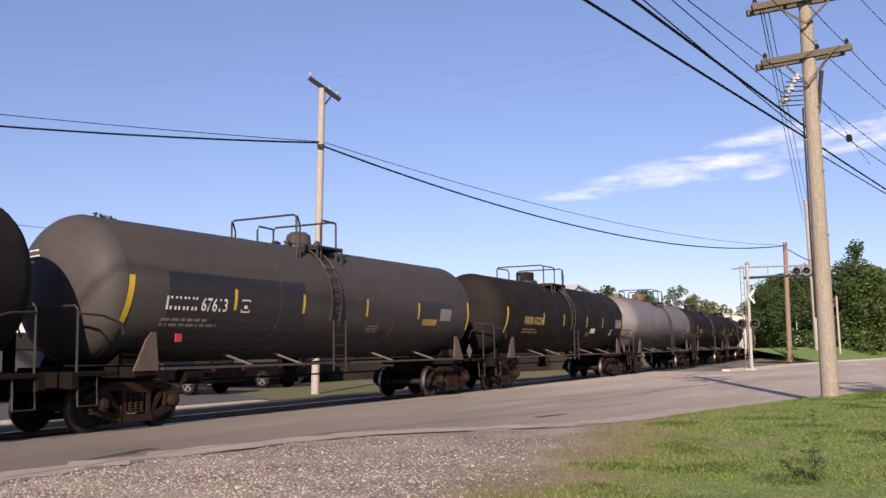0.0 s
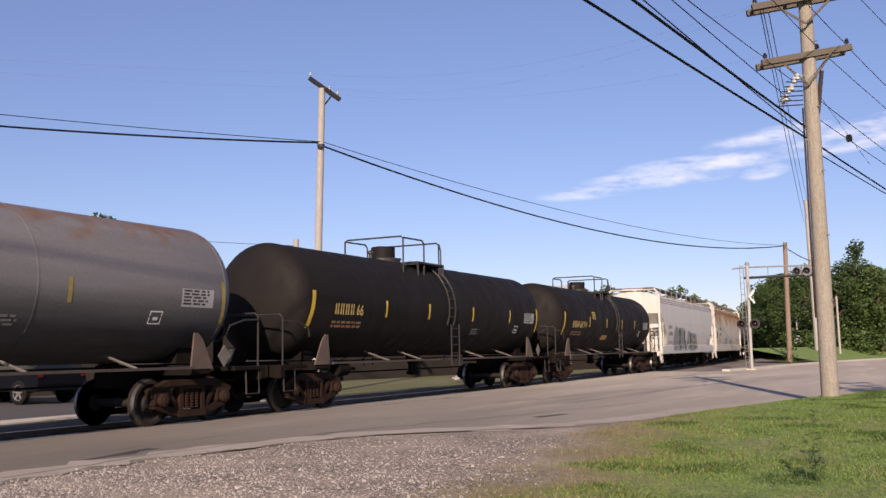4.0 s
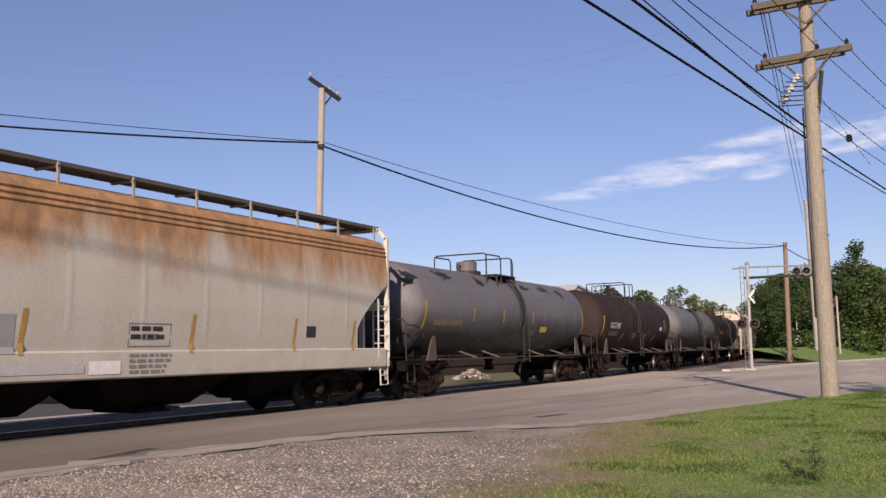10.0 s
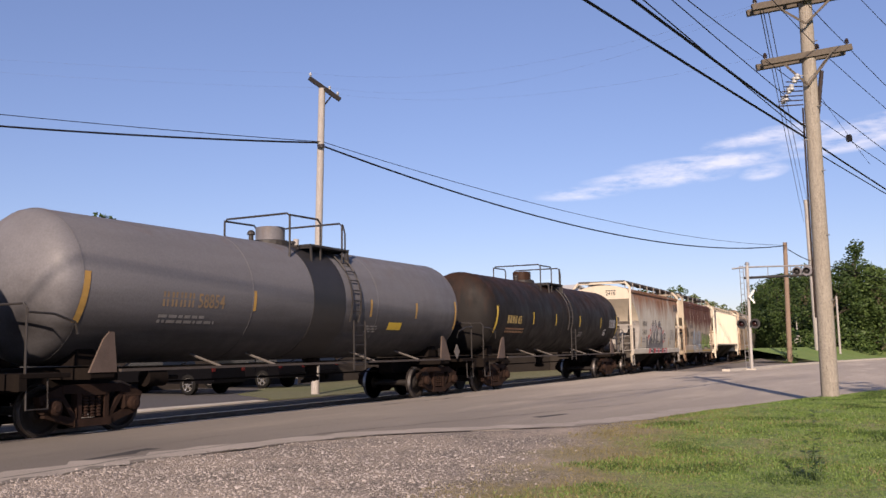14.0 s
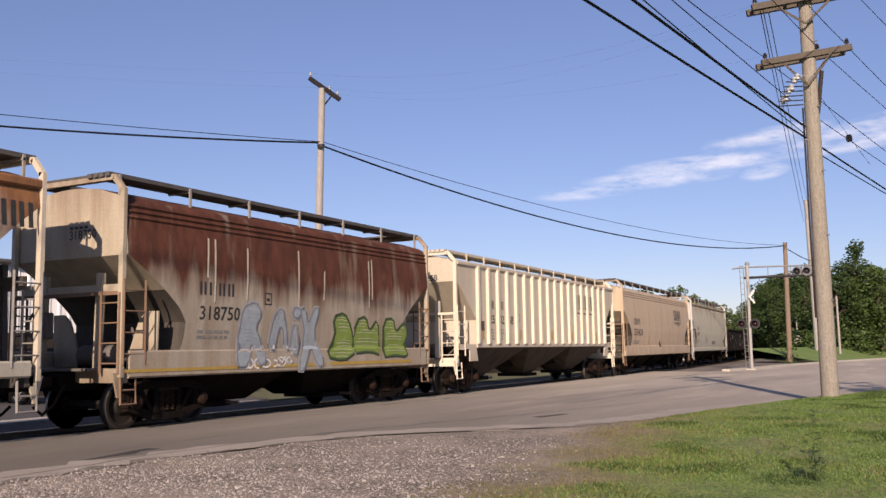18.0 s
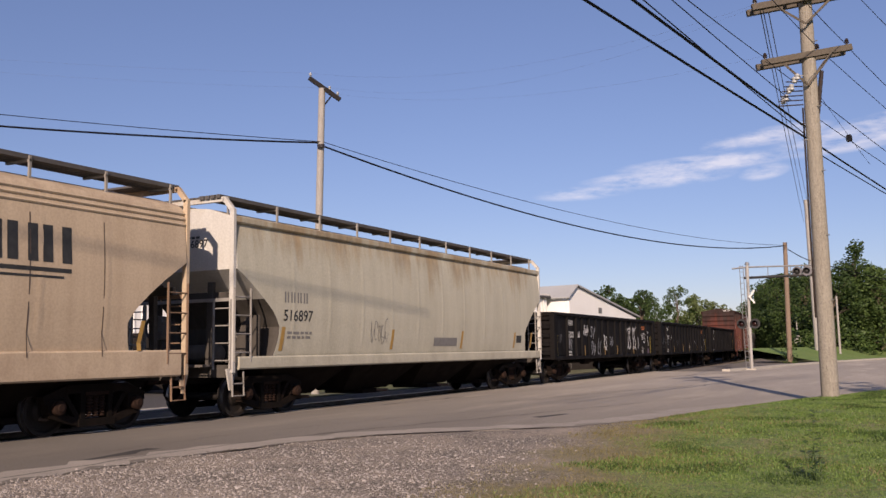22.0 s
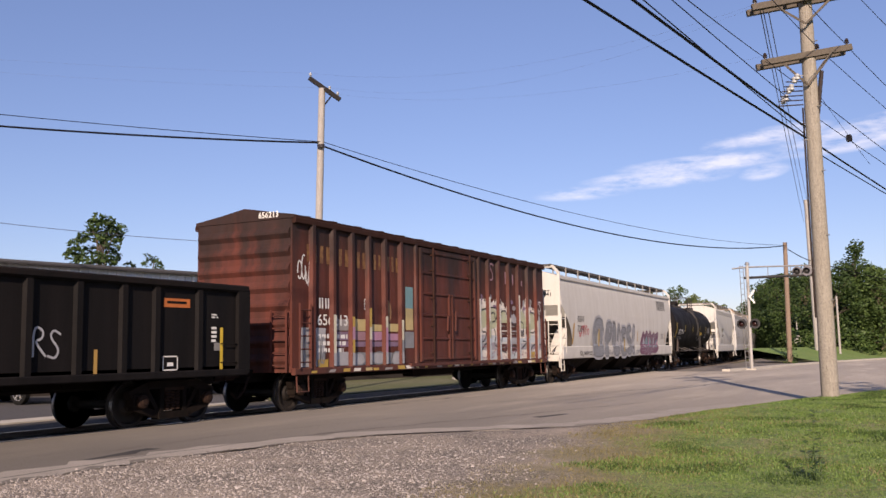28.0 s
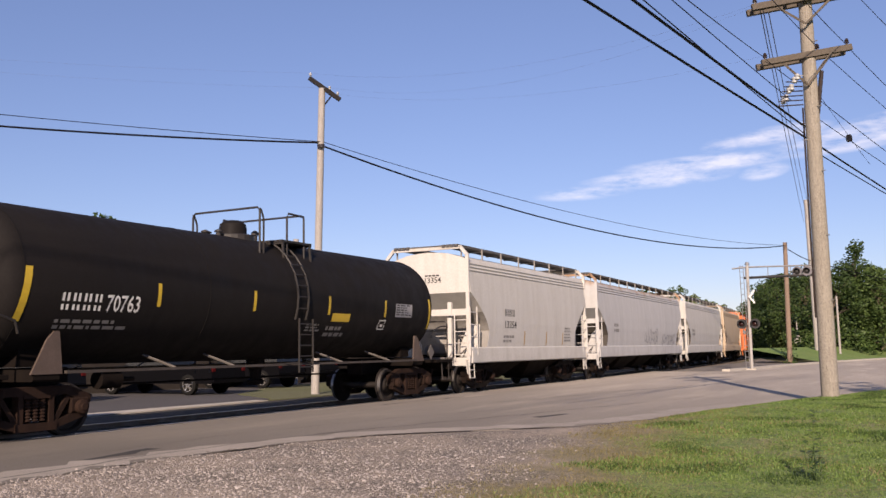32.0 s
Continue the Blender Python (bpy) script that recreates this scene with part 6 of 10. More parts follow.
def scribble(owner, x, z, w, h, side, mat, seed, wd=0.03, n=5, name="scrawl"):
    """A thin hand-drawn scrawl."""
    rng = random.Random(seed)
    bm = bmesh.new()
    for i in range(n):
        cx, cz = x + w * (i + 0.5) / n, z + h * rng.uniform(0.35, 0.65)
        a = rng.uniform(0, 360)
        stroke(bm, arc(cx, cz, w / n * rng.uniform(0.3, 0.6), h * rng.uniform(0.2, 0.5), a, a + rng.uniform(160, 420), 10), wd, side, 0.007)
        if rng.random() < 0.6:
            stroke(bm, [(cx - w / n * 0.4, z + h * rng.random()), (cx + w / n * 0.1, z + h * rng.random()), (cx + w / n * 0.5, z + h * rng.random())], wd, side, 0.007)
    return tagged(part(name, bm, mat, owner), kind="stuff")


# ---------- train: running gear ----------
WHEEL_R = 0.44


def wheelset_bm(bm):
    for sgn in (-1, 1):
        y = sgn * 0.70
        prof = [(y - sgn * 0.02, WHEEL_R + 0.03), (y + sgn * 0.012, WHEEL_R + 0.03), (y + sgn * 0.03, WHEEL_R), (y + sgn * 0.115, WHEEL_R - 0.006), (y + sgn * 0.115, WHEEL_R - 0.07), (y + sgn * 0.05, WHEEL_R - 0.10),
                (y + sgn * 0.035, 0.2), (y + sgn * 0.09, 0.14), (y + sgn * 0.10, 0.0)]
        lathe(bm, prof, "y", 26)
        lathe(bm, [(y - sgn * 0.02, WHEEL_R + 0.03), (y - sgn * 0.02, WHEEL_R - 0.08), (y + sgn * 0.0, 0.2), (y - sgn * 0.06, 0.12), (y - sgn * 0.06, 0.0)], "y", 26)
        for k in range(3):      # casting marks on the wheel's plate
            a = k * 2.094
            box(bm, 0.26 * math.cos(a) - 0.02, 0.26 * math.cos(a) + 0.02, y + sgn * 0.03 - 0.02, y + sgn * 0.05 + 0.02, 0.26 * math.sin(a) - 0.02, 0.26 * math.sin(a) + 0.02)
    rod(bm, [(0, -0.98, 0), (0, 0.98, 0)], 0.085, 12)


WB = 0.87


def side_frame_bm(bm, sgn):
    y = sgn * 1.0
    up = (0, 1, 0)
    for p, q, w, d in (((-1.12, 0.62), (-0.62, 0.80), 0.16, 0.16), ((-0.66, 0.80), (0.66, 0.80), 0.15, 0.18), ((0.62, 0.80), (1.12, 0.62), 0.16, 0.16), ((-1.0, 0.40), (-0.36, 0.22), 0.13, 0.15),
                       ((-0.40, 0.21), (0.40, 0.21), 0.13, 0.2), ((0.36, 0.22), (1.0, 0.40), 0.13, 0.15), ((-0.30, 0.22), (-0.30, 0.80), 0.10, 0.16), ((0.30, 0.22), (0.30, 0.80), 0.10, 0.16),
                       ((-0.70, 0.74), (-0.36, 0.26), 0.09, 0.12), ((0.70, 0.74), (0.36, 0.26), 0.09, 0.12)):
        bar(bm, (p[0], y, p[1]), (q[0], y, q[1]), w, d, up)
    for x in (-WB, WB):
        box(bm, x - 0.17, x + 0.17, y - 0.11, y + 0.11, 0.40, 0.66, 0.03)


def spring_bm(bm, sgn):
    y = sgn * 1.0
    for k in (-0.14, 0.0, 0.14):
        prof = []
        for i in range(7):
            z = 0.30 + i * 0.055
            prof += [(z, 0.045), (z + 0.012, 0.064), (z + 0.03, 0.064), (z + 0.042, 0.045)]
        lathe(bm, prof, "z", 9, (k, y + sgn * 0.03, 0))
    box(bm, -0.26, 0.26, y - 0.1, y + 0.1, 0.68, 0.74)


def bolster_bm(bm):
    box(bm, -0.22, 0.22, -1.0, 1.0, 0.52, 0.80, 0.05)
    lathe(bm, [(0.80, 0.2), (0.92, 0.2)], "z", 14)
    for x in (-0.34, 0.34):
        bar(bm, (x, -0.8, 0.36), (x, 0.8, 0.36), 0.1, 0.08, (0, 0, 1))
    for s in (-1, 1):
        for x in (-0.40, 0.40):
            box(bm, x - 0.05, x + 0.05, s * 0.76 - 0.05, s * 0.76 + 0.05, 0.24, 0.56)


ME_WHEEL = mesh_of("wheelset", made(wheelset_bm), [P_WHEEL, P_TREAD], True)
for poly in ME_WHEEL.polygons:
    cx_, cy_, cz_ = poly.center
    if abs(poly.normal.y) < 0.5 and math.hypot(cx_, cz_) > WHEEL_R - 0.05 and abs(cy_) > 0.72:
        poly.material_index = 1
ME_BOLSTER = mesh_of("truck", made(bolster_bm), P_UNDER)
ME_FRAME = [mesh_of("side_frame", made(side_frame_bm, s), P_TRUCK) for s in (-1, 1)]
ME_SPRING = [mesh_of("spring_nest", made(spring_bm, s), P_TRUCK, True) for s in (-1, 1)]
ME_CAP = mesh_of("bearing_cap", made(lathe, [(0.0, 0.12), (0.05, 0.13), (0.10, 0.12), (0.115, 0.07), (0.13, 0.06), (0.13, 0.0)], "y", 14), P_TRUCK, True)
# near-black copy of the truck steel, with under-car shade in its colour
P_TRUCK_DARK = weathered("shaded_cast_steel", rgb(0.006, 0.0048, 0.0042), rgb(0.017, 0.0105, 0.008), None, 0, 1, rough=0.85, spec=0.1)
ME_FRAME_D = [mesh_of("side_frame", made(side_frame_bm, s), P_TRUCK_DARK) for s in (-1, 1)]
WHEELS = []


def truck(car, x, dark=False):
    t = part("truck", ME_BOLSTER, None, car, "rusty four-wheeled truck", m=pose(x, 0, 0))
    for i, s in enumerate((-1, 1)):
        part("side_frame", (ME_FRAME_D if dark else ME_FRAME)[i], None, t, "near-black side frame, shade put into its colour" if dark else "rust-brown cast steel side frame")
        part("spring_nest", ME_SPRING[i], None, t)
        for w in (-WB, WB):
            part("bearing_cap", ME_CAP, None, t, m=pose(w, s * 1.10, 0.5, 0, 0, 180 if s < 0 else 0))
    for w in (-WB, WB):
        ws = part("wheelset", ME_WHEEL, None, t, "steel wheels with polished rims", m=pose(w, 0, WHEEL_R + 0.003))
        WHEELS.append((ws, car, w))
    return t


def coupler_bm(bm):
    box(bm, -0.9, 0.0, -0.1, 0.1, 0.82, 1.0, 0.02)
    box(bm, 0.0, 0.30, -0.17, 0.13, 0.76, 1.06, 0.04)
    box(bm, 0.22, 0.36, 0.02, 0.16, 0.8, 1.02, 0.03)
    rod(bm, [(-0.3, 0.3, 0.85), (-0.05, 0.34, 0.5), (0.2, 0.36, 0.35), (0.34, 0.3, 0.5)], 0.03, 6)


ME_COUPLER = mesh_of("coupler", made(coupler_bm), P_TRUCK)


def couplers(car, L):
    part("coupler", ME_COUPLER, None, car, "rusty knuckle coupler with its air hose", m=pose(L / 2 - 0.34, 0, 0))
    part("coupler", ME_COUPLER, None, car, "rusty knuckle coupler with its air hose", m=pose(-L / 2 + 0.34, 0, 0, 0, 0, 180))


def ladder_bm(bm, x0, x1, y, z0, z1, n, r=0.018, plane="x"):
    """Two stiles and n rungs; the ladder spans x0..x1 at y, or y.. when plane is 'y' (then x0, x1 are its y span and y its x)."""
    def P(u, z):
        return (u, y, z) if plane == "x" else (y, u, z)
    for u in (x0, x1):
        rod(bm, [P(u, z0), P(u, z1)], r * 1.2, 6)
    for k in range(n):
        z = z0 + (z1 - z0) * (k + 0.5) / n
        rod(bm, [P(x0, z), P(x1, z)], r * 0.8, 5)


def side_flat(v):
    return lambda z: v
# ---------- train: tank cars ----------
TANK_R, TANK_Z = 1.42, 2.64


def tank_side(z):
    return math.sqrt(max(TANK_R ** 2 - (z - TANK_Z) ** 2, 0.02))


def tank_bm(bm, H):
    prof, depth = [], 0.64
    for i in range(9):
        a = math.pi / 2 * i / 8
        prof.append((-(H - depth) - depth * math.cos(a), TANK_R * math.sin(a)))
    n = 8
    for i in range(1, n):
        prof.append((-(H - depth) + 2 * (H - depth) * i / n, TANK_R))
    for i in range(9):
        a = math.pi / 2 * (1 - i / 8)
        prof.append(((H - depth) + depth * math.cos(a), TANK_R * math.sin(a)))
    lathe(bm, prof, "x", 48, (0, 0, TANK_Z), closed=True)


def ring_bm(bm, x, w, t, r=TANK_R):
    lathe(bm, [(x - w / 2, r), (x - w / 2, r + t), (x + w / 2, r + t), (x + w / 2, r)], "x", 48, (0, 0, TANK_Z), closed=True)


def tank_ladder(car, x, mat, sgn, full=True):
    """Straight lower ladder, then a curved one up the tank's flank to the platform."""
    y0 = sgn * 1.56
    part("ladder", made(ladder_bm, x - 0.26, x + 0.26, y0, 0.92, 2.15, 5, 0.020), mat, car, "steel side ladder")
    bm = bmesh.new()
    pts = []
    for k in range(9):
        a = radians(-20 + 82 * k / 8)
        pts.append((sgn * (TANK_R + 0.07) * math.cos(a), TANK_Z + (TANK_R + 0.07) * math.sin(a)))
    for e in (-0.2, 0.2):
        rod(bm, [(x + e, y, z) for y, z in pts], 0.026, 6)
    for y, z in pts[1:]:
        rod(bm, [(x - 0.2, y, z), (x + 0.2, y, z)], 0.017, 5)
    part("curved_ladder", bm, mat, car, smooth=True)


def tank_top(car, lx, style, mat, dome_mat):
    """Platform, guard rails, manway dome and valves on the tank's crown, beside the ladder at lx."""
    top = TANK_Z + TANK_R
    tall = style in ("dome", "lid", "far_dome")
    xw, xe, xd = (lx - 1.0, lx + 0.66, lx + 0.42) if tall else (lx - 2.15, lx + 0.05, lx - 1.62)
    zr, zb = top + 0.62, TANK_Z + math.sqrt(TANK_R ** 2 - 1.0) - 0.03
    for s in (-1, 1):
        part("platform", made(lambda bm: [box(bm, xw + 0.75, xe + 0.25, *sorted((s * (0.42 + 0.13 * k), s * (0.53 + 0.13 * k))), top - 0.10, top - 0.05) for k in range(5)]), P_DARKRAIL, car, "dark steel grating platform")
        part("platform_bracket", made(lambda bm: [bar(bm, (q, s * 0.5, top - 0.12), (q, s * 1.06, top - 0.12), 0.05, 0.05, (0, 0, 1)) for q in (xw + 0.8, xe + 0.2)] + [bar(bm, (q, s * 1.03, top - 0.12), (q, s * 1.06, top - 0.5), 0.05, 0.04, (1, 0, 0)) for q in (xw + 0.8, xe + 0.2)]), P_DARKRAIL, car)
    for x, back in ((xw, 0.0 if tall else 1.25), (xe, -0.66 if tall else 0.0)):
        rail = part("railing", made(rod, [(x, -1.0, zb), (x, -1.0, zr - 0.08), (x, -0.93, zr), (x, 0.93, zr), (x, 1.0, zr - 0.08), (x, 1.0, zb)], 0.026, 7), mat, car, "bent pipe guard rail", smooth=True)
        if back:
            for s in (-1, 1):
                part("side_rail", made(rod, [(x, s * 1.0, zr - 0.04), (x + back * 0.9, s * 1.0, zr - 0.02), (x + back, s * 1.0, zr - 0.12), (x + back, s * 1.0, zb)], 0.026, 7), mat, rail, smooth=True)
        else:
            part("side_rail", made(lambda bm: [rod(bm, [(x + 0.14, s * 1.0, zb), (x + 0.14, s * 1.0, zr - 0.25), (x + 0.05, s * 1.0, zr - 0.06), (x, s * 1.0, zr - 0.03)], 0.024, 6) for s in (-1, 1)]), mat, rail, smooth=True)
    if style == "far_dome":
        xd = lx - 0.75
    bm = bmesh.new()
    if style in ("dome", "far_dome"):
        lathe(bm, [(-0.1, 0.33), (0.22, 0.32), (0.32, 0.30), (0.40, 0.2), (0.43, 0.0)], "z", 22, (xd, 0, top))
    elif style == "lid":
        lathe(bm, [(-0.1, 0.30), (0.10, 0.30), (0.10, 0.36), (0.17, 0.36), (0.30, 0.3), (0.38, 0.12), (0.38, 0.0)], "z", 22, (xd, 0, top))
    else:
        lathe(bm, [(-0.1, 0.36), (0.38, 0.36), (0.40, 0.34), (0.40, 0.0)], "z", 22, (xd, 0, top))
    part("manway_dome", bm, dome_mat, car, "round valve dome on the tank's crown", smooth=True)
    part("saddle_ring", made(lathe, [(-0.1, 0.50), (0.04, 0.50), (0.06, 0.46), (0.06, 0.0)], "z", 20, (xd, 0, top)), mat, car)
    for dx, hh in ((0.75, 0.14), (1.0, 0.12), (-0.85, 0.24), (0.9, 0.1)):
        part("relief_valve", made(lathe, [(-0.05, 0.06), (hh * 0.5, 0.06), (hh * 0.55, 0.1), (hh * 0.8, 0.09), (hh, 0.03)], "z", 10, (xd + dx * (-0.8 if tall else 1.0), 0.12 if dx > 0.8 else -0.1, top)), mat, car, smooth=True)


def tank_car(L, paint, label, ladder_x=0.05, style="dome", rails=P_DARKRAIL, saddle=P_SADDLE, ring=None, dome_mat=None, ladder_mat=P_DARKRAIL, end_paint=None):
    car = thing("tank_car", label, "tank car", "train cars")
    H = L / 2 - 0.88
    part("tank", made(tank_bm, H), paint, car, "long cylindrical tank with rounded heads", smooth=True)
    for x in (-(H - 0.64), -(H - 0.64) * 0.36, (H - 0.64) * 0.36, H - 0.64):
        part("weld_band", made(ring_bm, x, 0.035, 0.006), paint, car, smooth=True)
    if ring:
        part("wrap_band", made(ring_bm, ladder_x + (ring[2] if len(ring) > 2 else 0.02), ring[0], 0.012), ring[1], car, "dark band round the tank at the ladder", smooth=True)
    tx = L / 2 - 2.08
    for s in (-1, 1):
        part("stub_sill", made(box, *sorted((s * (L / 2 - 0.5), s * (L / 2 - 3.4))), -0.24, 0.24, 0.74, 1.18, 0.02), P_UNDER, car)
        part("end_platform", made(box, *sorted((s * (L / 2 - 0.26), s * (L / 2 - 1.25))), -1.46, 1.46, 1.02, 1.10, 0.01), P_UNDER, car, "near-black end platform")
        part("end_beam", made(box, *sorted((s * (L / 2 - 0.26), s * (L / 2 - 0.40))), -1.46, 1.46, 0.82, 1.02, 0.01), P_UNDER, car)
        xe = s * (L / 2 - 0.42)
        part("end_railing", made(rod, [(xe, -1.38, 1.08), (xe, -1.38, 2.16), (xe, -1.30, 2.24), (xe, 1.30, 2.24), (xe, 1.38, 2.16), (xe, 1.38, 1.08)], 0.022, 6), rails, car, "pipe railing across the end platform", smooth=True)
        for e in (-1, 1):
            part("grab_rail", made(rod, [(xe, e * 1.40, 2.10), (xe - s * 0.5, e * 1.42, 2.08), (xe - s * 0.95, e * 1.40, 1.95), (xe - s * 1.02, e * 1.38, 1.75)], 0.022, 6), rails, car, smooth=True)
            part("step", made(rod, [(xe, e * 1.40, 1.02), (xe, e * 1.42, 0.52), (xe - s * 0.42, e * 1.42, 0.52), (xe - s * 0.42, e * 1.40, 1.02)], 0.02, 6), rails, car)
            bx = s * tx
            ring_ = [(bx - 0.30 * s, 1.08), (bx + 0.32 * s, 1.08), (bx + 0.02 * s, 1.66), (bx - 0.12 * s, 1.80), (bx - 0.22 * s, 1.80), (bx - 0.28 * s, 1.3)]
            ring_ = ring_ if s > 0 else ring_[::-1]
            part("saddle_plate", made(plate, ring_, e * 1.28, e * 1.32), saddle, car, "dusty triangular saddle plate")
        part("bolster", made(box, s * tx - 0.26, s * tx + 0.26, -1.30, 1.30, 0.96, 1.16, 0.03), P_UNDER, car)
        part("saddle_web", made(plate, [(s * tx - 0.25, 1.2), (s * tx + 0.25, 1.2), (s * tx + 0.20, 1.5), (s * tx - 0.20, 1.5)], -0.85, 0.85), P_UNDER, car)
        truck(car, s * tx)
    for e in (-1, 1):
        part("side_sill", made(lambda bm: bar(bm, (-tx + 0.3, e * 1.40, 1.11), (tx - 0.3, e * 1.40, 1.11), 0.05, 0.07)), P_RAIL_DULL, car, "thin steel side rail")
        for x in (-tx * 0.55, tx * 0.36, tx * 0.72, -tx * 0.28):
            part("strut", made(lambda bm: bar(bm, (x - 0.10, e * (tank_side(1.38) + 0.02), 1.38), (x + 0.04, e * 1.40, 1.12), 0.04, 0.03)), P_STEEL, car)
        tank_ladder(car, ladder_x, ladder_mat, e)
        part("ladder_brace", made(lambda bm: [rod(bm, [(ladder_x + d, e * 1.56, 1.15), (ladder_x + d * 2.2 - 0.25, e * 1.36, 1.12)], 0.016, 5) for d in (-0.26, 0.26)]), ladder_mat, car)
    part("outlet_valve", made(lathe, [(1.28, 0.22), (1.05, 0.22), (1.0, 0.15), (0.78, 0.13), (0.74, 0.2), (0.66, 0.2), (0.62, 0.0)], "z", 14, (ladder_x + 0.1, 0, 0)), P_UNDER, car, smooth=True)
    part("brake_rod", made(rod, [(-tx + 1.1, 0.3, 0.80), (tx - 1.1, 0.3, 0.80)], 0.025, 6), P_UNDER, car)
    part("brake_cylinder", made(lathe, [(-0.4, 0.0), (-0.4, 0.17), (0.1, 0.17), (0.15, 0.05), (0.5, 0.04), (0.5, 0.0)], "x", 12, (-tx + 2.2, -0.45, 0.92)), P_UNDER, car, smooth=True)
    part("brake_wheel", made(lathe, [(-0.02, 0.26), (-0.02, 0.29), (0.02, 0.29), (0.02, 0.26)], "x", 18, (-L / 2 + 0.62, 0.75, 1.95), closed=True), rails, car)
    part("brake_post", made(box, -L / 2 + 0.64, -L / 2 + 0.78, 0.66, 0.84, 1.08, 2.0, 0.01), P_UNDER, car)
    tank_top(car, ladder_x, style, rails, dome_mat or paint)
    couplers(car, L)
    return car


# ---------- train: covered hoppers ----------
ROUND = [(1.18, 1.40), (1.35, 1.45), (1.7, 1.50), (2.3, 1.545), (2.9, 1.545), (3.4, 1.52), (3.85, 1.48), (4.17, 1.43), (4.25, 1.38), (4.31, 1.28), (4.47, 0.75), (4.52, 0.3), (4.53, 0.05)]


def round_side(z):
    for (a, p), (b, q) in zip(ROUND, ROUND[1:]):
        if a <= z <= b:
            return p + (q - p) * (z - a) / (b - a)
    return ROUND[0][1] if z < ROUND[0][0] else ROUND[-1][1]


def hopper_body_bm(bm, E, prof, inset):
    """Rings from the sill to the roof; inset(z) pulls the ends in along the slope sheets."""
    rings = []
    for z, y in prof:
        i = inset(z)
        rings.append([bm.verts.new(p) for p in ((-E + i, -y, z), (E - i, -y, z), (E - i, y, z), (-E + i, y, z))])
    for a, b in zip(rings, rings[1:]):
        for j in range(4):
            bm.faces.new((a[j], a[(j + 1) % 4], b[(j + 1) % 4], b[j]))
    bm.faces.new(rings[0][::-1])
    bm.faces.new(rings[-1])


def bay_bm(bm, x, w, wy, z0, z1, gate=1.5):
    lo = [(x - gate / 2, -0.42), (x + gate / 2, -0.42), (x + gate / 2, 0.42), (x - gate / 2, 0.42)]
    hi = [(x - w / 2, -wy), (x + w / 2, -wy), (x + w / 2, wy), (x - w / 2, wy)]
    a = [bm.verts.new((p, q, z0)) for p, q in lo]
    b = [bm.verts.new((p, q, z1)) for p, q in hi]
    for j in range(4):
        bm.faces.new((a[j], a[(j + 1) % 4], b[(j + 1) % 4], b[j]))
    bm.faces.new(a[::-1])
    bm.faces.new(b)


def hopper_ends(car, L, E, paint, top, post_y=1.46, rung=None, inset_truck=2.45, low=None):
    """Posts, ladders, platforms, sills and running gear that all covered hoppers share."""
    # low: colour of the lower end steel; a dark one stands for shade
    rung, low = rung or paint, low or paint
    part("centre_sill", made(box, -L / 2 + 0.55, L / 2 - 0.55, -0.27, 0.27, 0.74, 1.08, 0.02), P_UNDER, car)
    for s in (-1, 1):
        xp = s * (E + 0.06)
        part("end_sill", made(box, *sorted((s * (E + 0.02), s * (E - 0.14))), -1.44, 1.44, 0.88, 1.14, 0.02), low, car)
        part("end_platform", made(box, *sorted((s * (E + 0.30), s * (E - 0.02))), -0.9, 0.9, 1.10, 1.15, 0.01), P_STEEL, car)
        for e in (-1, 1):
            part("corner_post", made(lambda bm: [bar(bm, (xp, e * post_y, 0.98), (xp, e * post_y, top - 0.25), 0.11, 0.08, (1, 0, 0)), bar(bm, (xp, e * post_y, top - 0.28), (xp, e * (post_y - 0.24), top), 0.10, 0.08, (1, 0, 0))]), paint, car, "vertical corner post bent in to the roof")
            part("end_ladder", made(ladder_bm, *sorted((e * post_y, e * (post_y - 0.46))), xp + s * 0.05, 1.05, 2.5, 4, 0.02, "y"), rung, car, "end ladder of steel rungs")
            part("side_ladder", made(ladder_bm, *sorted((xp, xp - s * 0.52)), e * (post_y + 0.06), 1.20, 2.75, 4, 0.02), rung, car, "side ladder at the car's corner")
            part("stirrup_step", made(lambda bm: [rod(bm, [(xp, e * post_y, 1.0), (xp, e * (post_y + 0.02), 0.50), (xp - s * 0.36, e * (post_y + 0.02), 0.50), (xp - s * 0.36, e * post_y, 1.0)], 0.024, 6), rod(bm, [(xp, e * post_y, 0.75), (xp - s * 0.36, e * post_y, 0.75)], 0.018, 5)]), rung, car)
            part("jacking_pad", made(plate, [(xp - 0.14, 1.06), (xp + 0.14, 1.06), (xp + 0.03, 0.62), (xp - 0.03, 0.62)], e * 1.40, e * 1.44), paint, car)
        for e in (-1, 1):
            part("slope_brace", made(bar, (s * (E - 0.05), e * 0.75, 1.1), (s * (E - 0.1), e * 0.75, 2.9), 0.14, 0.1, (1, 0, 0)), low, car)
        part("roof_tie", made(bar, (xp, -post_y + 0.22, top - 0.02), (xp, post_y - 0.22, top - 0.02), 0.08, 0.10, (0, 0, 1)), paint, car, "top bar of the end frame")
        part("end_running_board", made(lambda bm: [box(bm, *sorted((s * (E - 0.42 + 0.14 * k), s * (E - 0.31 + 0.14 * k))), -0.6, 0.6, top + 0.03, top + 0.07) for k in range(4)]), P_WALK, car, "slatted board across the roof's end")
        part("cross_tie", made(bar, (xp, -post_y, 2.5), (xp, post_y, 2.5), 0.07, 0.07, (0, 0, 1)), rung, car)
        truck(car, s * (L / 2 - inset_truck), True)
    part("brake_wheel", made(lathe, [(-0.02, 0.24), (-0.02, 0.28), (0.02, 0.28), (0.02, 0.24)], "x", 18, (-E - 0.22, 0.55, 1.95), closed=True), P_STEEL, car)
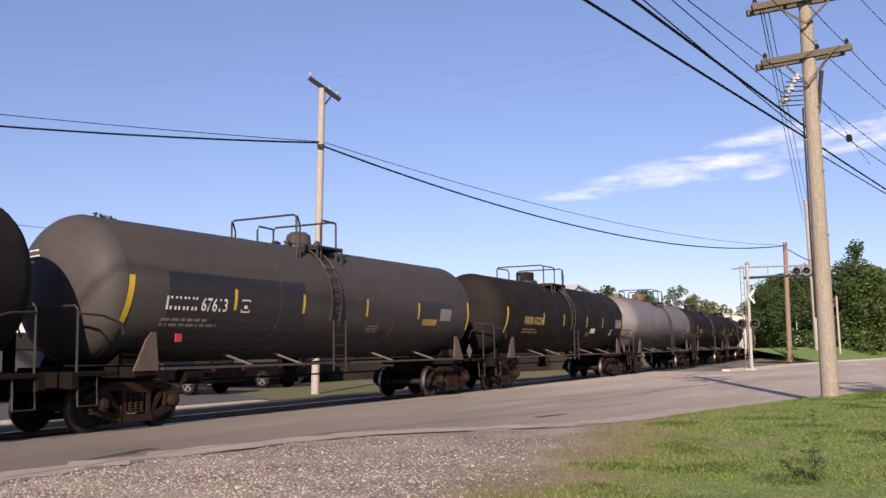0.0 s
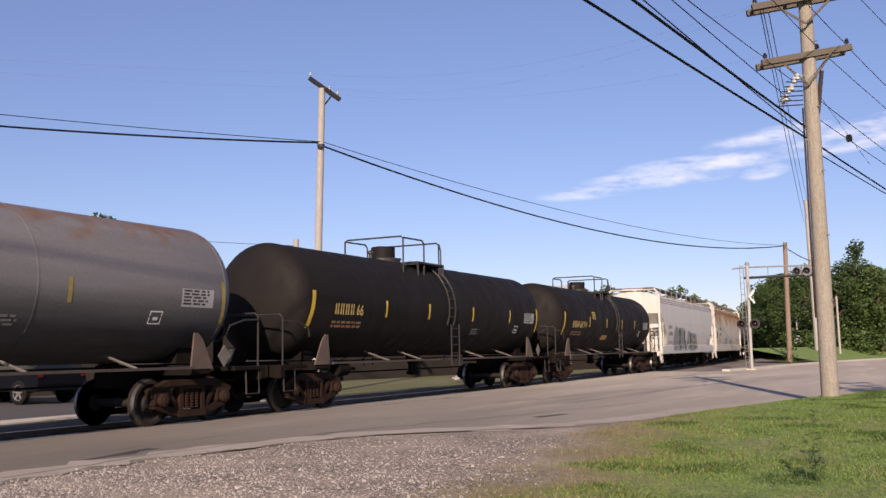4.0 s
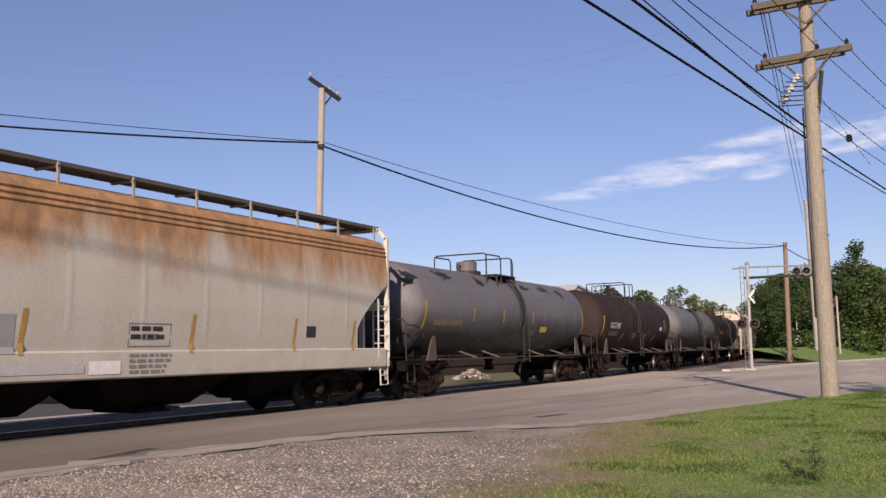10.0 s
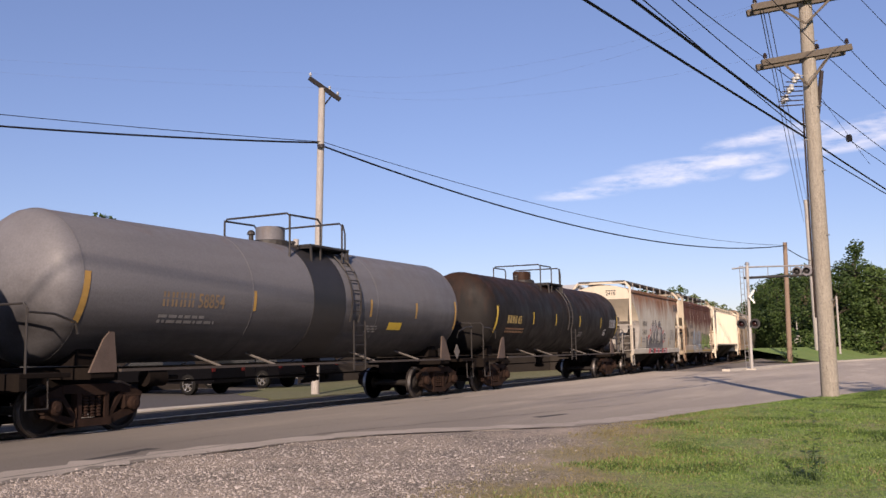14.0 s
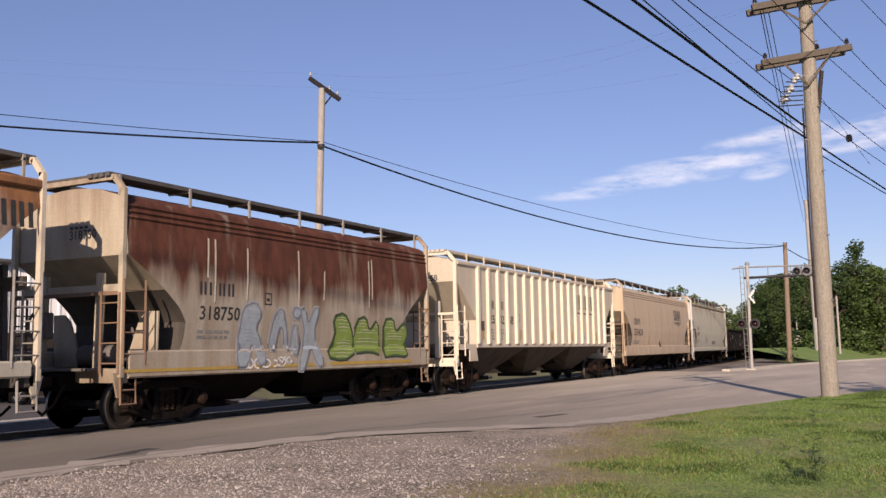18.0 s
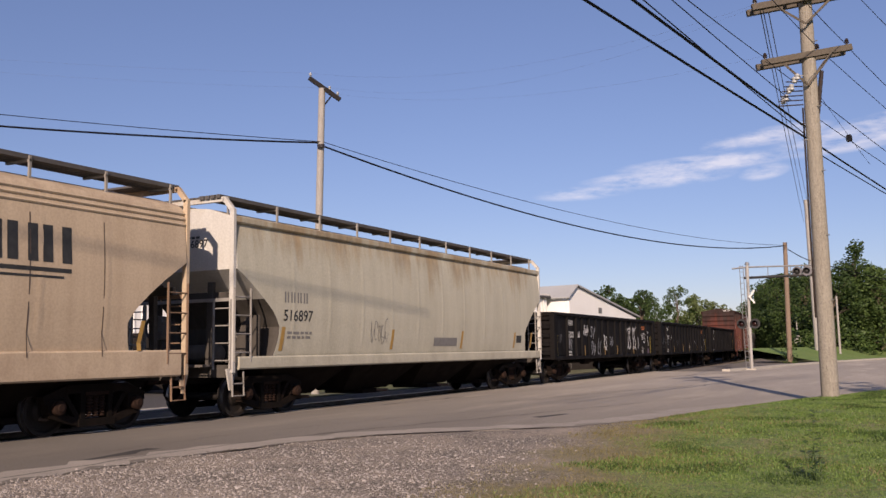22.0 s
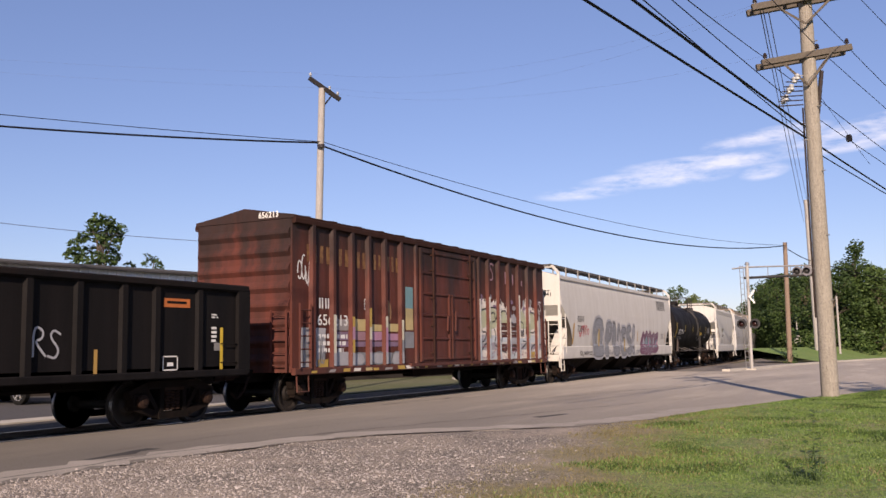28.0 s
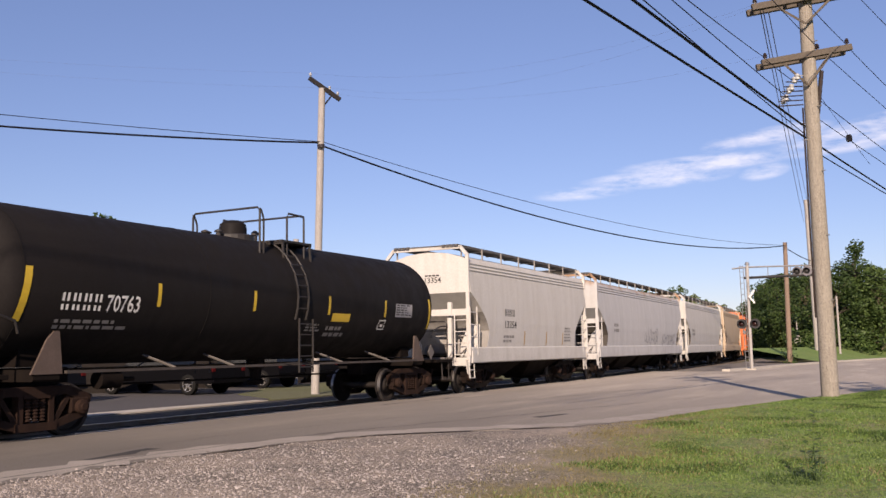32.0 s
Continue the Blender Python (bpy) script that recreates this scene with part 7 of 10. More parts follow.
    part("brake_gear", made(box, -E - 0.18, -E + 0.0, 0.38, 0.72, 1.7, 2.2, 0.03), P_STEEL, car)
    part("air_reservoir", made(lathe, [(-0.5, 0.0), (-0.47, 0.14), (-0.4, 0.2), (0.4, 0.2), (0.47, 0.14), (0.5, 0.0)], "y", 14, (-E + 0.75, 0, 1.38)), P_STEEL, car, smooth=True)
    part("brake_pipe", made(rod, [(-E + 0.4, -0.9, 1.2), (-E + 0.9, -0.95, 1.45), (-E + 1.0, -0.6, 1.9)], 0.03, 6), P_STEEL, car, smooth=True)
    couplers(car, L)


def roof_walk(car, E, z, mat, bracket_mat, y0=0.62, y1=1.12, step=1.62, base=4.18):
    for s in (-1, 1):
        part("running_board", made(lambda bm: [box(bm, -E - 0.15, E + 0.15, *sorted((s * (y0 + k * (y1 - y0) / 4), s * (y0 + (k + 0.78) * (y1 - y0) / 4))), z - 0.08, z) for k in range(4)]), mat, car, "slatted steel running board along the roof")
        n = int(2 * E / step)
        for k in range(n + 1):
            x = -E + 0.1 + (2 * E - 0.2) * k / n
            part("walk_bracket", made(lambda bm: [box(bm, x - 0.022, x + 0.022, *sorted((s * (y1 - 0.04), s * y1)), base, z - 0.02), box(bm, x - 0.03, x + 0.03, *sorted((s * y0, s * y1)), z - 0.12, z - 0.08)]), bracket_mat, car)
    part("trough_hatch", made(box, -E + 0.5, E - 0.5, -0.3, 0.3, base + 0.15, base + 0.25, 0.04), bracket_mat, car, "long roof hatch")


def ridge(bm, x, z0, z1, side, w=0.12, t=0.006):
    """A low rounded weld ridge up a car's side."""
    rows = []
    for k in range(13):
        z = z0 + (z1 - z0) * k / 12
        rows.append([bm.verts.new((x + dx * w, -(side(z) + dy * t * min(1.0, k / 2, (12 - k) / 2) - 0.001), z)) for dx, dy in ((-1, -0.1), (-0.5, 0.55), (-0.15, 1.0), (0.15, 1.0), (0.5, 0.55), (1, -0.1))])
    for a, b in zip(rows, rows[1:]):
        for j in range(5):
            bm.faces.new((a[j], a[j + 1], b[j + 1], b[j]))


def round_hopper(L, paint, label, bays=4, cut=(3.15, 1.45, 1.95), seams=10, walk_mat=None, sill_paint=None, low=None, plain_eave=False, end_paint=None, rung=None, inner=None, sill=(0.96, 1.46), tail=0.93, frame_paint=None, web_top=2.2):
    car = thing("covered_hopper", label, "hopper car", "train cars")
    E = L / 2 - tail
    z_top, deep, z_low = cut

    def inset(z):
        """The end sheets slope in below z_top; the side's edge rounds back towards the sill."""
        if z >= z_top:
            return 0.0
        if z >= z_low:
            return deep * (1 - (1 - (z_top - z) / (z_top - z_low)) ** 1.35)
        return deep * (1 - 0.14 * ((z_low - z) / (z_low - 1.18)) ** 2)
    zs = sorted(set([z for z, _ in ROUND] + [z_top, z_low] + [z_low + (z_top - z_low) * f / 6 for f in range(1, 6)] + [1.18 + (z_low - 1.18) * f / 4 for f in range(1, 4)]))
    part("body", made(hopper_body_bm, E, [(z, round_side(z)) for z in zs], inset), [paint, end_paint or paint, inner or P_END_SHADE], car, "round-sided hopper body with sloping end sheets", smooth=True)
    # low end sheets take the third slot, whose colour carries their shade
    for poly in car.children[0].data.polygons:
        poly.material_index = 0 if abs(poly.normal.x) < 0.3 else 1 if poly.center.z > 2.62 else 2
    for s in (-1, 1):
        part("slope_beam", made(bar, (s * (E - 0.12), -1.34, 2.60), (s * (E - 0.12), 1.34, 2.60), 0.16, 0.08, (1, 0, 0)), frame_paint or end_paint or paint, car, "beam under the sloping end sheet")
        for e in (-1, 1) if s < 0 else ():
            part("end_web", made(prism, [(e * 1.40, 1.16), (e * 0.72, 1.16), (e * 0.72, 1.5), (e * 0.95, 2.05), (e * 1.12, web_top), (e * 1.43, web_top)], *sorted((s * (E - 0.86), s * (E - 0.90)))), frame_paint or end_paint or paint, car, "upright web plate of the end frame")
    for s in (-1, 1):
        part("side_sill", made(box, -E + 0.1, E - 0.1, *sorted((s * 1.44, s * 1.53)), sill[0], sill[1], 0.03), sill_paint or paint, car, "long side sill plate")
        if plain_eave:
            part("eave_flange", made(box, -E - 0.02, E + 0.02, *sorted((s * 1.34, s * 1.51)), 4.12, 4.28, 0.03), paint, car)
        else:
            for z in (3.90, 4.01, 4.12):
                part("eave_rib", made(rod, [(-E, s * (round_side(z) + 0.004), z), (E, s * (round_side(z) + 0.004), z)], 0.03, 6), paint, car, smooth=True)
    for k in range(seams):
        x = -E + deep + 0.5 + (2 * E - 2 * deep - 1.0) * k / (seams - 1)
        part("panel_seam", made(ridge, x, sill[1] - 0.02, 3.86, round_side), paint, car, smooth=True)
    for k in range(bays):
        w = (2 * E - 2 * deep + 0.5) / bays
        x = -E + deep - 0.25 + w * (k + 0.5)
        part("hopper_bay", made(bay_bm, x, w, 1.42, 0.36, 1.24, min(2.3, 0.6 * w)), low or P_UNDER, car, "near-black sloping discharge bay")
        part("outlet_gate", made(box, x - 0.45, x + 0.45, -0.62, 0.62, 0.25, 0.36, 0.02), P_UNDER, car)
        part("gate_shaft", made(rod, [(x + 0.3, -0.95, 0.32), (x + 0.3, 0.95, 0.32)], 0.04, 7), P_SADDLE, car)
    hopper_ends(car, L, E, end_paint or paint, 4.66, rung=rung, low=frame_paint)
    roof_walk(car, E, 4.74, walk_mat or P_WALK, P_POST, 0.60, 1.20, base=4.32)
    return car, E


def ribbed_hopper(L, paint, label):
    car = thing("covered_hopper", label, "hopper car", "train cars")
    E = L / 2 - 1.05
    prof = [(1.50, 1.46), (1.60, 1.47), (2.32, 1.47), (3.50, 1.47), (4.06, 1.47), (4.12, 1.42), (4.30, 0.75), (4.34, 0.1)]

    def inset(z):
        return 0.0 if z >= 3.5 else 1.42 * min(1.0, (3.5 - z) / (3.5 - 2.32))
    part("body", made(hopper_body_bm, E, prof, inset), paint, car, "flat-sided hopper body with sloping ends")
    for s in (-1, 1):
        for k in range(18):
            x = -E + 1.46 + k * (2 * E - 2.92) / 17
            part("side_post", made(box, x - 0.075, x + 0.075, *sorted((s * 1.465, s * 1.565)), 1.56, 4.06, 0.02), P_RIB, car, "raised vertical side post")
        part("top_chord", made(box, -E, E, *sorted((s * 1.44, s * 1.53)), 4.02, 4.13, 0.02), paint, car)
        part("bottom_chord", made(box, -E + 1.4, E - 1.4, *sorted((s * 1.44, s * 1.50)), 1.44, 1.57, 0.02), paint, car)
        for e in (-1, 1):
            part("end_bracket", made(plate, [(e * (E - 1.35), 1.55), (e * (E - 0.05), 1.55), (e * (E - 0.05), 1.40), (e * (E - 0.9), 1.40), (e * (E - 0.9), 1.02), (e * (E - 1.5), 1.02)][::e], s * 1.42, s * 1.46), paint, car, "bolster side plate")
    for k in range(3):
        w = (2 * E - 2.6) / 3
        x = -E + 1.3 + w * (k + 0.5)
        part("hopper_bay", made(bay_bm, x, w, 1.45, 0.46, 1.50, 0.9), P_BAY, car, "sloping discharge bay")
        part("outlet_gate", made(box, x - 0.5, x + 0.5, -0.62, 0.62, 0.34, 0.46, 0.02), P_UNDER, car)
    hopper_ends(car, L, E, P_RIB, 4.40, 1.44, inset_truck=2.15)
    roof_walk(car, E, 4.50, paint, paint, 0.5, 1.15, 1.3)
    return car, E


# ---------- train: gondolas and boxcars ----------
GON_POSTS = [-6.45, -5.30, -4.50, -3.50, -2.50, -1.52, -0.55, 0.55, 1.52, 2.50, 3.50, 4.50, 5.30, 6.45]


def gondola(L, paint, label):
    car = thing("gondola", label, "gondola car", "train cars")
    E, Y = L / 2 - 0.86, 1.42
    part("floor", made(box, -E, E, -Y, Y, 1.02, 1.12), paint, car)
    part("centre_sill", made(box, -L / 2 + 0.55, L / 2 - 0.55, -0.3, 0.3, 0.72, 1.04, 0.02), P_UNDER, car)
    for s in (-1, 1):
        part("side_sheet", made(box, -E, E, *sorted((s * Y, s * (Y - 0.03))), 0.96, 2.70), paint, car, "flat steel side sheet")
        part("top_chord", made(box, -E - 0.04, E + 0.04, *sorted((s * (Y - 0.08), s * (Y + 0.10))), 2.66, 2.80, 0.03), paint, car, "heavy top rail")
        part("bottom_sill", made(box, -E, E, *sorted((s * (Y - 0.05), s * (Y + 0.10))), 0.92, 1.06, 0.02), paint, car)
        for x in GON_POSTS:
            bm = bmesh.new()
            slab(bm, [(x - 0.10, s * (Y - 0.002)), (x + 0.10, s * (Y - 0.002)), (x + 0.06, s * (Y + 0.065)), (x - 0.06, s * (Y + 0.065))], 1.0, 2.70)
            part("side_post", bm, paint, car, "tapered vertical side post")
        part("end_sheet", made(box, *sorted((s * E, s * (E - 0.03))), -Y, Y, 0.96, 2.74), paint, car)
        for k in range(5):
            z = 1.18 + k * 0.34
            bm = bmesh.new()
            plate(bm, [(s * (E - 0.001), z - 0.10), (s * (E + 0.09), z - 0.04), (s * (E + 0.09), z + 0.06), (s * (E - 0.001), z + 0.12)], -Y + 0.12, Y - 0.12)
            part("end_rib", bm, paint, car, "horizontal pressed end rib")
        part("end_cap", made(box, *sorted((s * (E - 0.06), s * (E + 0.10))), -Y - 0.04, Y + 0.04, 2.66, 2.80, 0.03), paint, car)
        for e in (-1, 1):
            part("corner_post", made(box, *sorted((s * (E - 0.28), s * (E + 0.08))), *sorted((e * (Y - 0.1), e * (Y + 0.09))), 0.95, 2.72, 0.03), paint, car)
            for z in (1.2, 1.58):
                part("grab_iron", made(rod, [(s * (E - 0.32), e * (Y + 0.01), z), (s * (E - 0.32), e * (Y + 0.07), z), (s * (E - 0.74), e * (Y + 0.07), z), (s * (E - 0.74), e * (Y + 0.01), z)], 0.011, 5), paint, car)
        truck(car, s * (L / 2 - 2.55), True)
    part("brake_rod", made(rod, [(-E + 3.4, -0.5, 0.78), (E - 3.4, -0.5, 0.78)], 0.03, 6), P_UNDER, car)
    part("brake_hanger", made(lambda bm: [rod(bm, [(x, -0.5, 0.78), (x, -0.5, 0.96)], 0.02, 5) for x in (-4, -2, 0, 2, 4)]), P_UNDER, car)
    part("air_reservoir", made(lathe, [(-0.45, 0.0), (-0.42, 0.16), (0.42, 0.16), (0.45, 0.0)], "x", 12, (-1.6, -0.6, 0.82)), P_UNDER, car, smooth=True)
    couplers(car, L)
    return car


BOX_POSTS = [-7.11, -6.26, -5.43, -4.63, -3.82, -2.97, -2.13, 2.03, 2.77, 3.60, 4.46, 5.29, 6.19, 7.00]


def boxcar(L, paint, label, doors=True):
    car = thing("boxcar", label, "boxcar", "train cars")
    E, Y = L / 2 - 0.78, 1.42
    zt = 4.50
    part("side_sheet", made(box, -E, E, -Y, -Y + 0.05, 0.92, zt), paint, car, "flat steel side")
    part("side_sheet", made(box, -E, E, Y - 0.05, Y, 0.92, zt), paint, car, "flat steel side")
    part("floor", made(box, -E + 0.1, E - 0.1, -Y + 0.06, Y - 0.06, 1.0, 1.12), P_UNDER, car)
    part("centre_sill", made(box, -L / 2 + 0.55, L / 2 - 0.55, -0.3, 0.3, 0.70, 1.0, 0.02), P_UNDER, car)
    part("roof", made(prism, [(-Y - 0.08, zt - 0.02), (Y + 0.08, zt - 0.02), (Y + 0.08, zt + 0.05), (0.03, zt + 0.30), (-0.03, zt + 0.30), (-Y - 0.08, zt + 0.05)], -E + 0.025, E - 0.025), P_BOX_ROOF if doors else paint, car, "shallow peaked metal roof")
    for k in range(14):
        x = -E + 0.6 + k * (2 * E - 1.2) / 13
        part("roof_rib", made(prism, [(-Y - 0.06, zt + 0.05), (-Y - 0.06, zt + 0.075), (0.0, zt + 0.325), (Y + 0.06, zt + 0.075), (Y + 0.06, zt + 0.05), (0.0, zt + 0.30)], x - 0.05, x + 0.05), paint, car)
    for s in (-1, 1):
        part("side_sill", made(box, -E, E, *sorted((s * (Y - 0.02), s * (Y + 0.10))), 0.86, 1.02, 0.02), paint, car)
        part("top_plate", made(box, -E, E, *sorted((s * (Y - 0.02), s * (Y + 0.10))), zt - 0.14, zt + 0.0, 0.02), P_BOX_ROOF, car)
        for x in BOX_POSTS:
            part("side_post", made(lambda bm: slab(bm, [(x - 0.10, s * (Y - 0.002)), (x + 0.10, s * (Y - 0.002)), (x + 0.055, s * (Y + 0.10)), (x - 0.055, s * (Y + 0.10))], 1.0, zt - 0.12)), paint, car, "vertical side post")
        if doors:
            door = part("sliding_door", made(box, -1.94, 1.74, *sorted((s * (Y + 0.005), s * (Y + 0.06))), 1.04, zt - 0.16), paint, car, "panelled sliding door")
            for z in (1.14, 1.72, 2.40, 3.02, 3.62, 4.22):
                part("door_rib", made(box, -1.84, 1.64, *sorted((s * (Y + 0.058), s * (Y + 0.10))), z - 0.035, z + 0.035, 0.012), paint, door)
            for x in (-1.88, 1.68):
                part("door_stile", made(box, x - 0.06, x + 0.06, *sorted((s * (Y + 0.058), s * (Y + 0.115))), 1.06, zt - 0.18, 0.015), paint, door)
            for x in (-0.14, 0.06):
                part("door_stile", made(box, x - 0.04, x + 0.04, *sorted((s * (Y + 0.058), s * (Y + 0.12))), 1.10, 3.05, 0.015), paint, door)
            for x in (-1.24, 1.22):
                part("lock_bar", made(rod, [(x, s * (Y + 0.15), 1.0), (x, s * (Y + 0.15), zt - 0.14)], 0.032, 8), P_BOX_ROOF, door)
                for z in (1.3, 2.1, 2.9, 3.7, 4.15):
                    part("bar_guide", made(box, x - 0.05, x + 0.05, *sorted((s * (Y + 0.06), s * (Y + 0.185))), z - 0.022, z + 0.022, 0.008), P_BOX_ROOF, door)
            part("handle", made(bar, (0.18, s * (Y + 0.14), 1.95), (0.22, s * (Y + 0.14), 2.55), 0.07, 0.05), paint, door)
            part("handle", made(bar, (-0.35, s * (Y + 0.14), 1.95), (-0.30, s * (Y + 0.14), 2.40), 0.06, 0.05), paint, door)
            part("door_track", made(box, -2.6, 4.6, *sorted((s * (Y + 0.02), s * (Y + 0.16))), 0.94, 1.03), paint, car)
            part("plug_panel", made(box, -2.86, -2.25, *sorted((s * (Y + 0.002), s * (Y + 0.05))), 1.04, zt - 0.16), paint, car)
        part("end_sheet", made(box, *sorted((s * E, s * (E - 0.05))), -Y + 0.052, Y - 0.052, 0.92, zt - 0.03), paint, car, "pressed steel end")
        part("end_gable", made(prism, [(-Y - 0.06, zt - 0.02), (Y + 0.06, zt - 0.02), (Y + 0.06, zt + 0.06), (0, zt + 0.27), (-Y - 0.06, zt + 0.06)], *sorted((s * (E - 0.022), s * (E + 0.014)))), paint, car)
        for k in range(8):
            z = 1.2 + k * 0.42
            for a, b, h in ((-Y + 0.06, Y - 0.06, 0.07),):
                bm = bmesh.new()
                plate(bm, [(s * (E - 0.001), z - 0.13), (s * (E + 0.075), z - 0.02), (s * (E + 0.075), z + 0.03), (s * (E - 0.001), z + 0.15)], a, b)
                part("end_rib", bm, paint, car, "horizontal pressed end rib")
        for e in (-1, 1):
            part("end_ladder", made(ladder_bm, *sorted((e * (Y - 0.06), e * (Y - 0.50))), s * (E + 0.14), 0.95, 2.35, 5, 0.022, "y"), paint, car)
            part("side_ladder", made(ladder_bm, *sorted((s * (E - 0.12), s * (E - 0.56))), e * (Y + 0.13), 1.0, 2.5, 5, 0.02), paint, car)
            part("stirrup_step", made(rod, [(s * (E - 0.1), e * (Y + 0.05), 0.9), (s * (E - 0.1), e * (Y + 0.07), 0.48), (s * (E - 0.55), e * (Y + 0.07), 0.48), (s * (E - 0.55), e * (Y + 0.05), 0.9)], 0.02, 6), paint, car)
        truck(car, s * (L / 2 - 2.35), True)
    part("brake_rod", made(rod, [(-E + 3.4, -0.6, 0.74), (E - 3.4, -0.6, 0.74)], 0.03, 6), P_UNDER, car)
    part("cushion_unit", made(box, -1.0, 1.6, -0.7, -0.35, 0.62, 0.95, 0.03), P_UNDER, car)
    couplers(car, L)
    return car
# ---------- the train, car by car ----------
U = [-6.2, 10.64, 27.7, 45.27, 62.5, 79.8, 97.0, 117.2, 137.6, 154.8, 171.9, 189.1, 206.5, 219.8, 232.9, 251.55,
     269.4, 287.95, 305.9, 323.7, 341.1, 358.35, 379.95, 396.65, 409.9, 429.7, 447.8, 463.2, 480.2]
LEN = [b - a for a, b in zip(U, U[1:])]
T = tank_side


def over_sill(z):
    """The round side as paint meets it: below its top edge the sill plate stands proud."""
    return 1.534 if z < 1.465 else round_side(z)


R_ = over_sill
CARS = []


def end_text(car, L, H, rows, mat, y=0.35, z=3.3, size=0.17, curved=True):
    """Lettering on the end that faces the camera; rows of text or numbers of unreadable bars."""
    bm = bmesh.new()

    def put(y_, z_):
        if not curved:
            return -H - 0.008
        r = min(1.0, math.hypot(y_, z_ - TANK_Z) / TANK_R)
        return -(H - 0.50) - 0.64 * math.sqrt(max(0.0, 1 - r * r)) - 0.008
    for k, row in enumerate(rows):
        h = size if isinstance(row, str) else size * 0.3
        zz = z - k * size * 1.15
        if isinstance(row, str):
            faces, a, b = glyph_mesh(row)
            kk = h / 0.7
            for f in faces:
                q = [(y - (px - a) * kk, zz + py * kk) for px, py in f]
                bm.faces.new([bm.verts.new((put(*p), *p)) for p in q])
        else:
            u = y
            for j in range(row):
                q = [(u, zz), (u - 0.10 * size / 0.17, zz), (u - 0.10 * size / 0.17, zz + h), (u, zz + h)]
                bm.faces.new([bm.verts.new((put(*p), *p)) for p in q])
                u -= 0.13 * size / 0.17
    part("end_lettering", bm, mat, car)


def tank_marks(car, L, mark, number, mat, x0=None, z=2.28, h=0.27, strips=None, strip_mat=None, seed=1, table=True, slant=0.0, strip_z=(2.28, 2.72)):
    H = L / 2 - 1.02
    x0 = -L / 2 + 2.5 if x0 is None else x0
    if mark:
        blocks(car, mark, x0, z, 0.23 * mark, h, T, mat)
        letter(car, number, x0 + 0.23 * mark + 0.04, z, h, T, mat, 0.155 * len(number), label="painted car number")
        lines(car, x0 - 0.05, z - 0.16, 1.7, 0.20, 2, T, P_INKG if mat is not P_INKY else P_INKT, seed)
    sm = strip_mat or P_YELLOW
    off, MARK["x"] = MARK["x"], 0.0
    patch(car, -H + 0.48 - 0.09, -H + 0.48 + 0.05, 1.95, 2.85, T, sm, 0.008, "reflector_strip", "", 6, 0.12)
    patch(car, H - 0.56, H - 0.46, 2.0, 2.85, T, sm, 0.008, "reflector_strip", "", 6, -0.08)
    MARK["x"] = off
    for x in (strips if strips is not None else (-L * 0.215, -L * 0.075, L * 0.095, L * 0.265)):
        stripe(car, x, strip_z[0], strip_z[1], T, sm, 0.09, slant)
    if table:
        patch(car, H - 1.75, H - 0.85, 2.30, 2.66, T, P_PATCH, 0.006, "data_panel")
        lines(car, H - 1.70, 2.64, 0.8, 0.32, 5, T, P_INKB, seed + 5, eps=0.009)
        frame_mark(car, H - 2.5, 1.95, 0.32, 0.25, T, P_INKW)
    lines(car, L * 0.10, 2.05, 0.6, 0.2, 3, T, P_INKG, seed + 9)
    part("placard", made(lambda bm: plate(bm, [(H - 0.55, 1.55), (H - 0.37, 1.33), (H - 0.55, 1.11), (H - 0.73, 1.33)], -1.45, -1.43)), P_STEEL, car, "diamond placard holder")


def number_on(car, i):
    CARS.append((car, i))
    MARK["x"] = 0.0


# 0: the black tank car ahead
c = tank_car(LEN[0], P_BLACK, "black tank car with a railed dome and grimy ends")
tank_marks(c, LEN[0], 0, "", P_INKW)
for v in next(o for o in c.children if o.name.startswith("tank")).data.vertices:      # its tank is stretched towards the next car to fit the camera's view
    if v.co.x > 1.0:
        v.co.x += 0.8
number_on(c, 0)
# 1: charcoal tank car with a dark repainted panel
MARK["x"] = -0.45
c = tank_car(LEN[1], P_CHAR, "charcoal tank car with darker repainted panels and white numbers", style="dome", ladder_x=-0.43)
patch(c, -5.55, -1.15, 1.5, 2.98, T, P_PATCHD, 0.004, "repainted_panel", "darker repainted panel", 8)
patch(c, 4.3, 6.3, 2.35, 2.78, T, P_PATCHD, 0.004, "repainted_panel", "darker repainted panel", 4)
tank_marks(c, LEN[1], 4, "67613", P_INKW, -5.60, 2.24, 0.26, (-3.62, -1.22, 1.52, 4.25), table=False)
patch(c, 4.55, 5.4, 2.10, 2.28, T, P_AMBER, 0.007, "faded_label")
patch(c, 5.55, 6.25, 2.25, 2.60, T, P_INKG, 0.009, "data_panel")
frame_mark(c, -3.42, 2.24, 0.27, 0.27, T, P_INKW)
end_text(c, LEN[1], LEN[1] / 2 - 1.02, [5, 6, 4], P_INKW, 0.75, 3.35, 0.1)
part("placard", made(lambda bm: plate(bm, [(-5.72, 1.62), (-5.56, 1.62), (-5.56, 1.78), (-5.72, 1.78)], -1.325, -1.30)), SPRAY["red"], c, "small red placard")
number_on(c, 1)
# 2: black tank car with yellow letters
c = tank_car(LEN[2], P_BLACK, "black tank car with yellow stencilled numbers", style="drum", ladder_x=-0.31)
tank_marks(c, LEN[2], 4, "670234", P_INKY, -LEN[2] / 2 + 3.2, 2.28, 0.27, (-3.66, -1.34, 1.64, 3.94))
patch(c, 2.3, 2.95, 2.02, 2.22, T, P_INKW, 0.006, "white_label")
end_text(c, LEN[2], LEN[2] / 2 - 1.02, [5, "670234", 4], P_INKY, 0.6, 3.3)
number_on(c, 2)
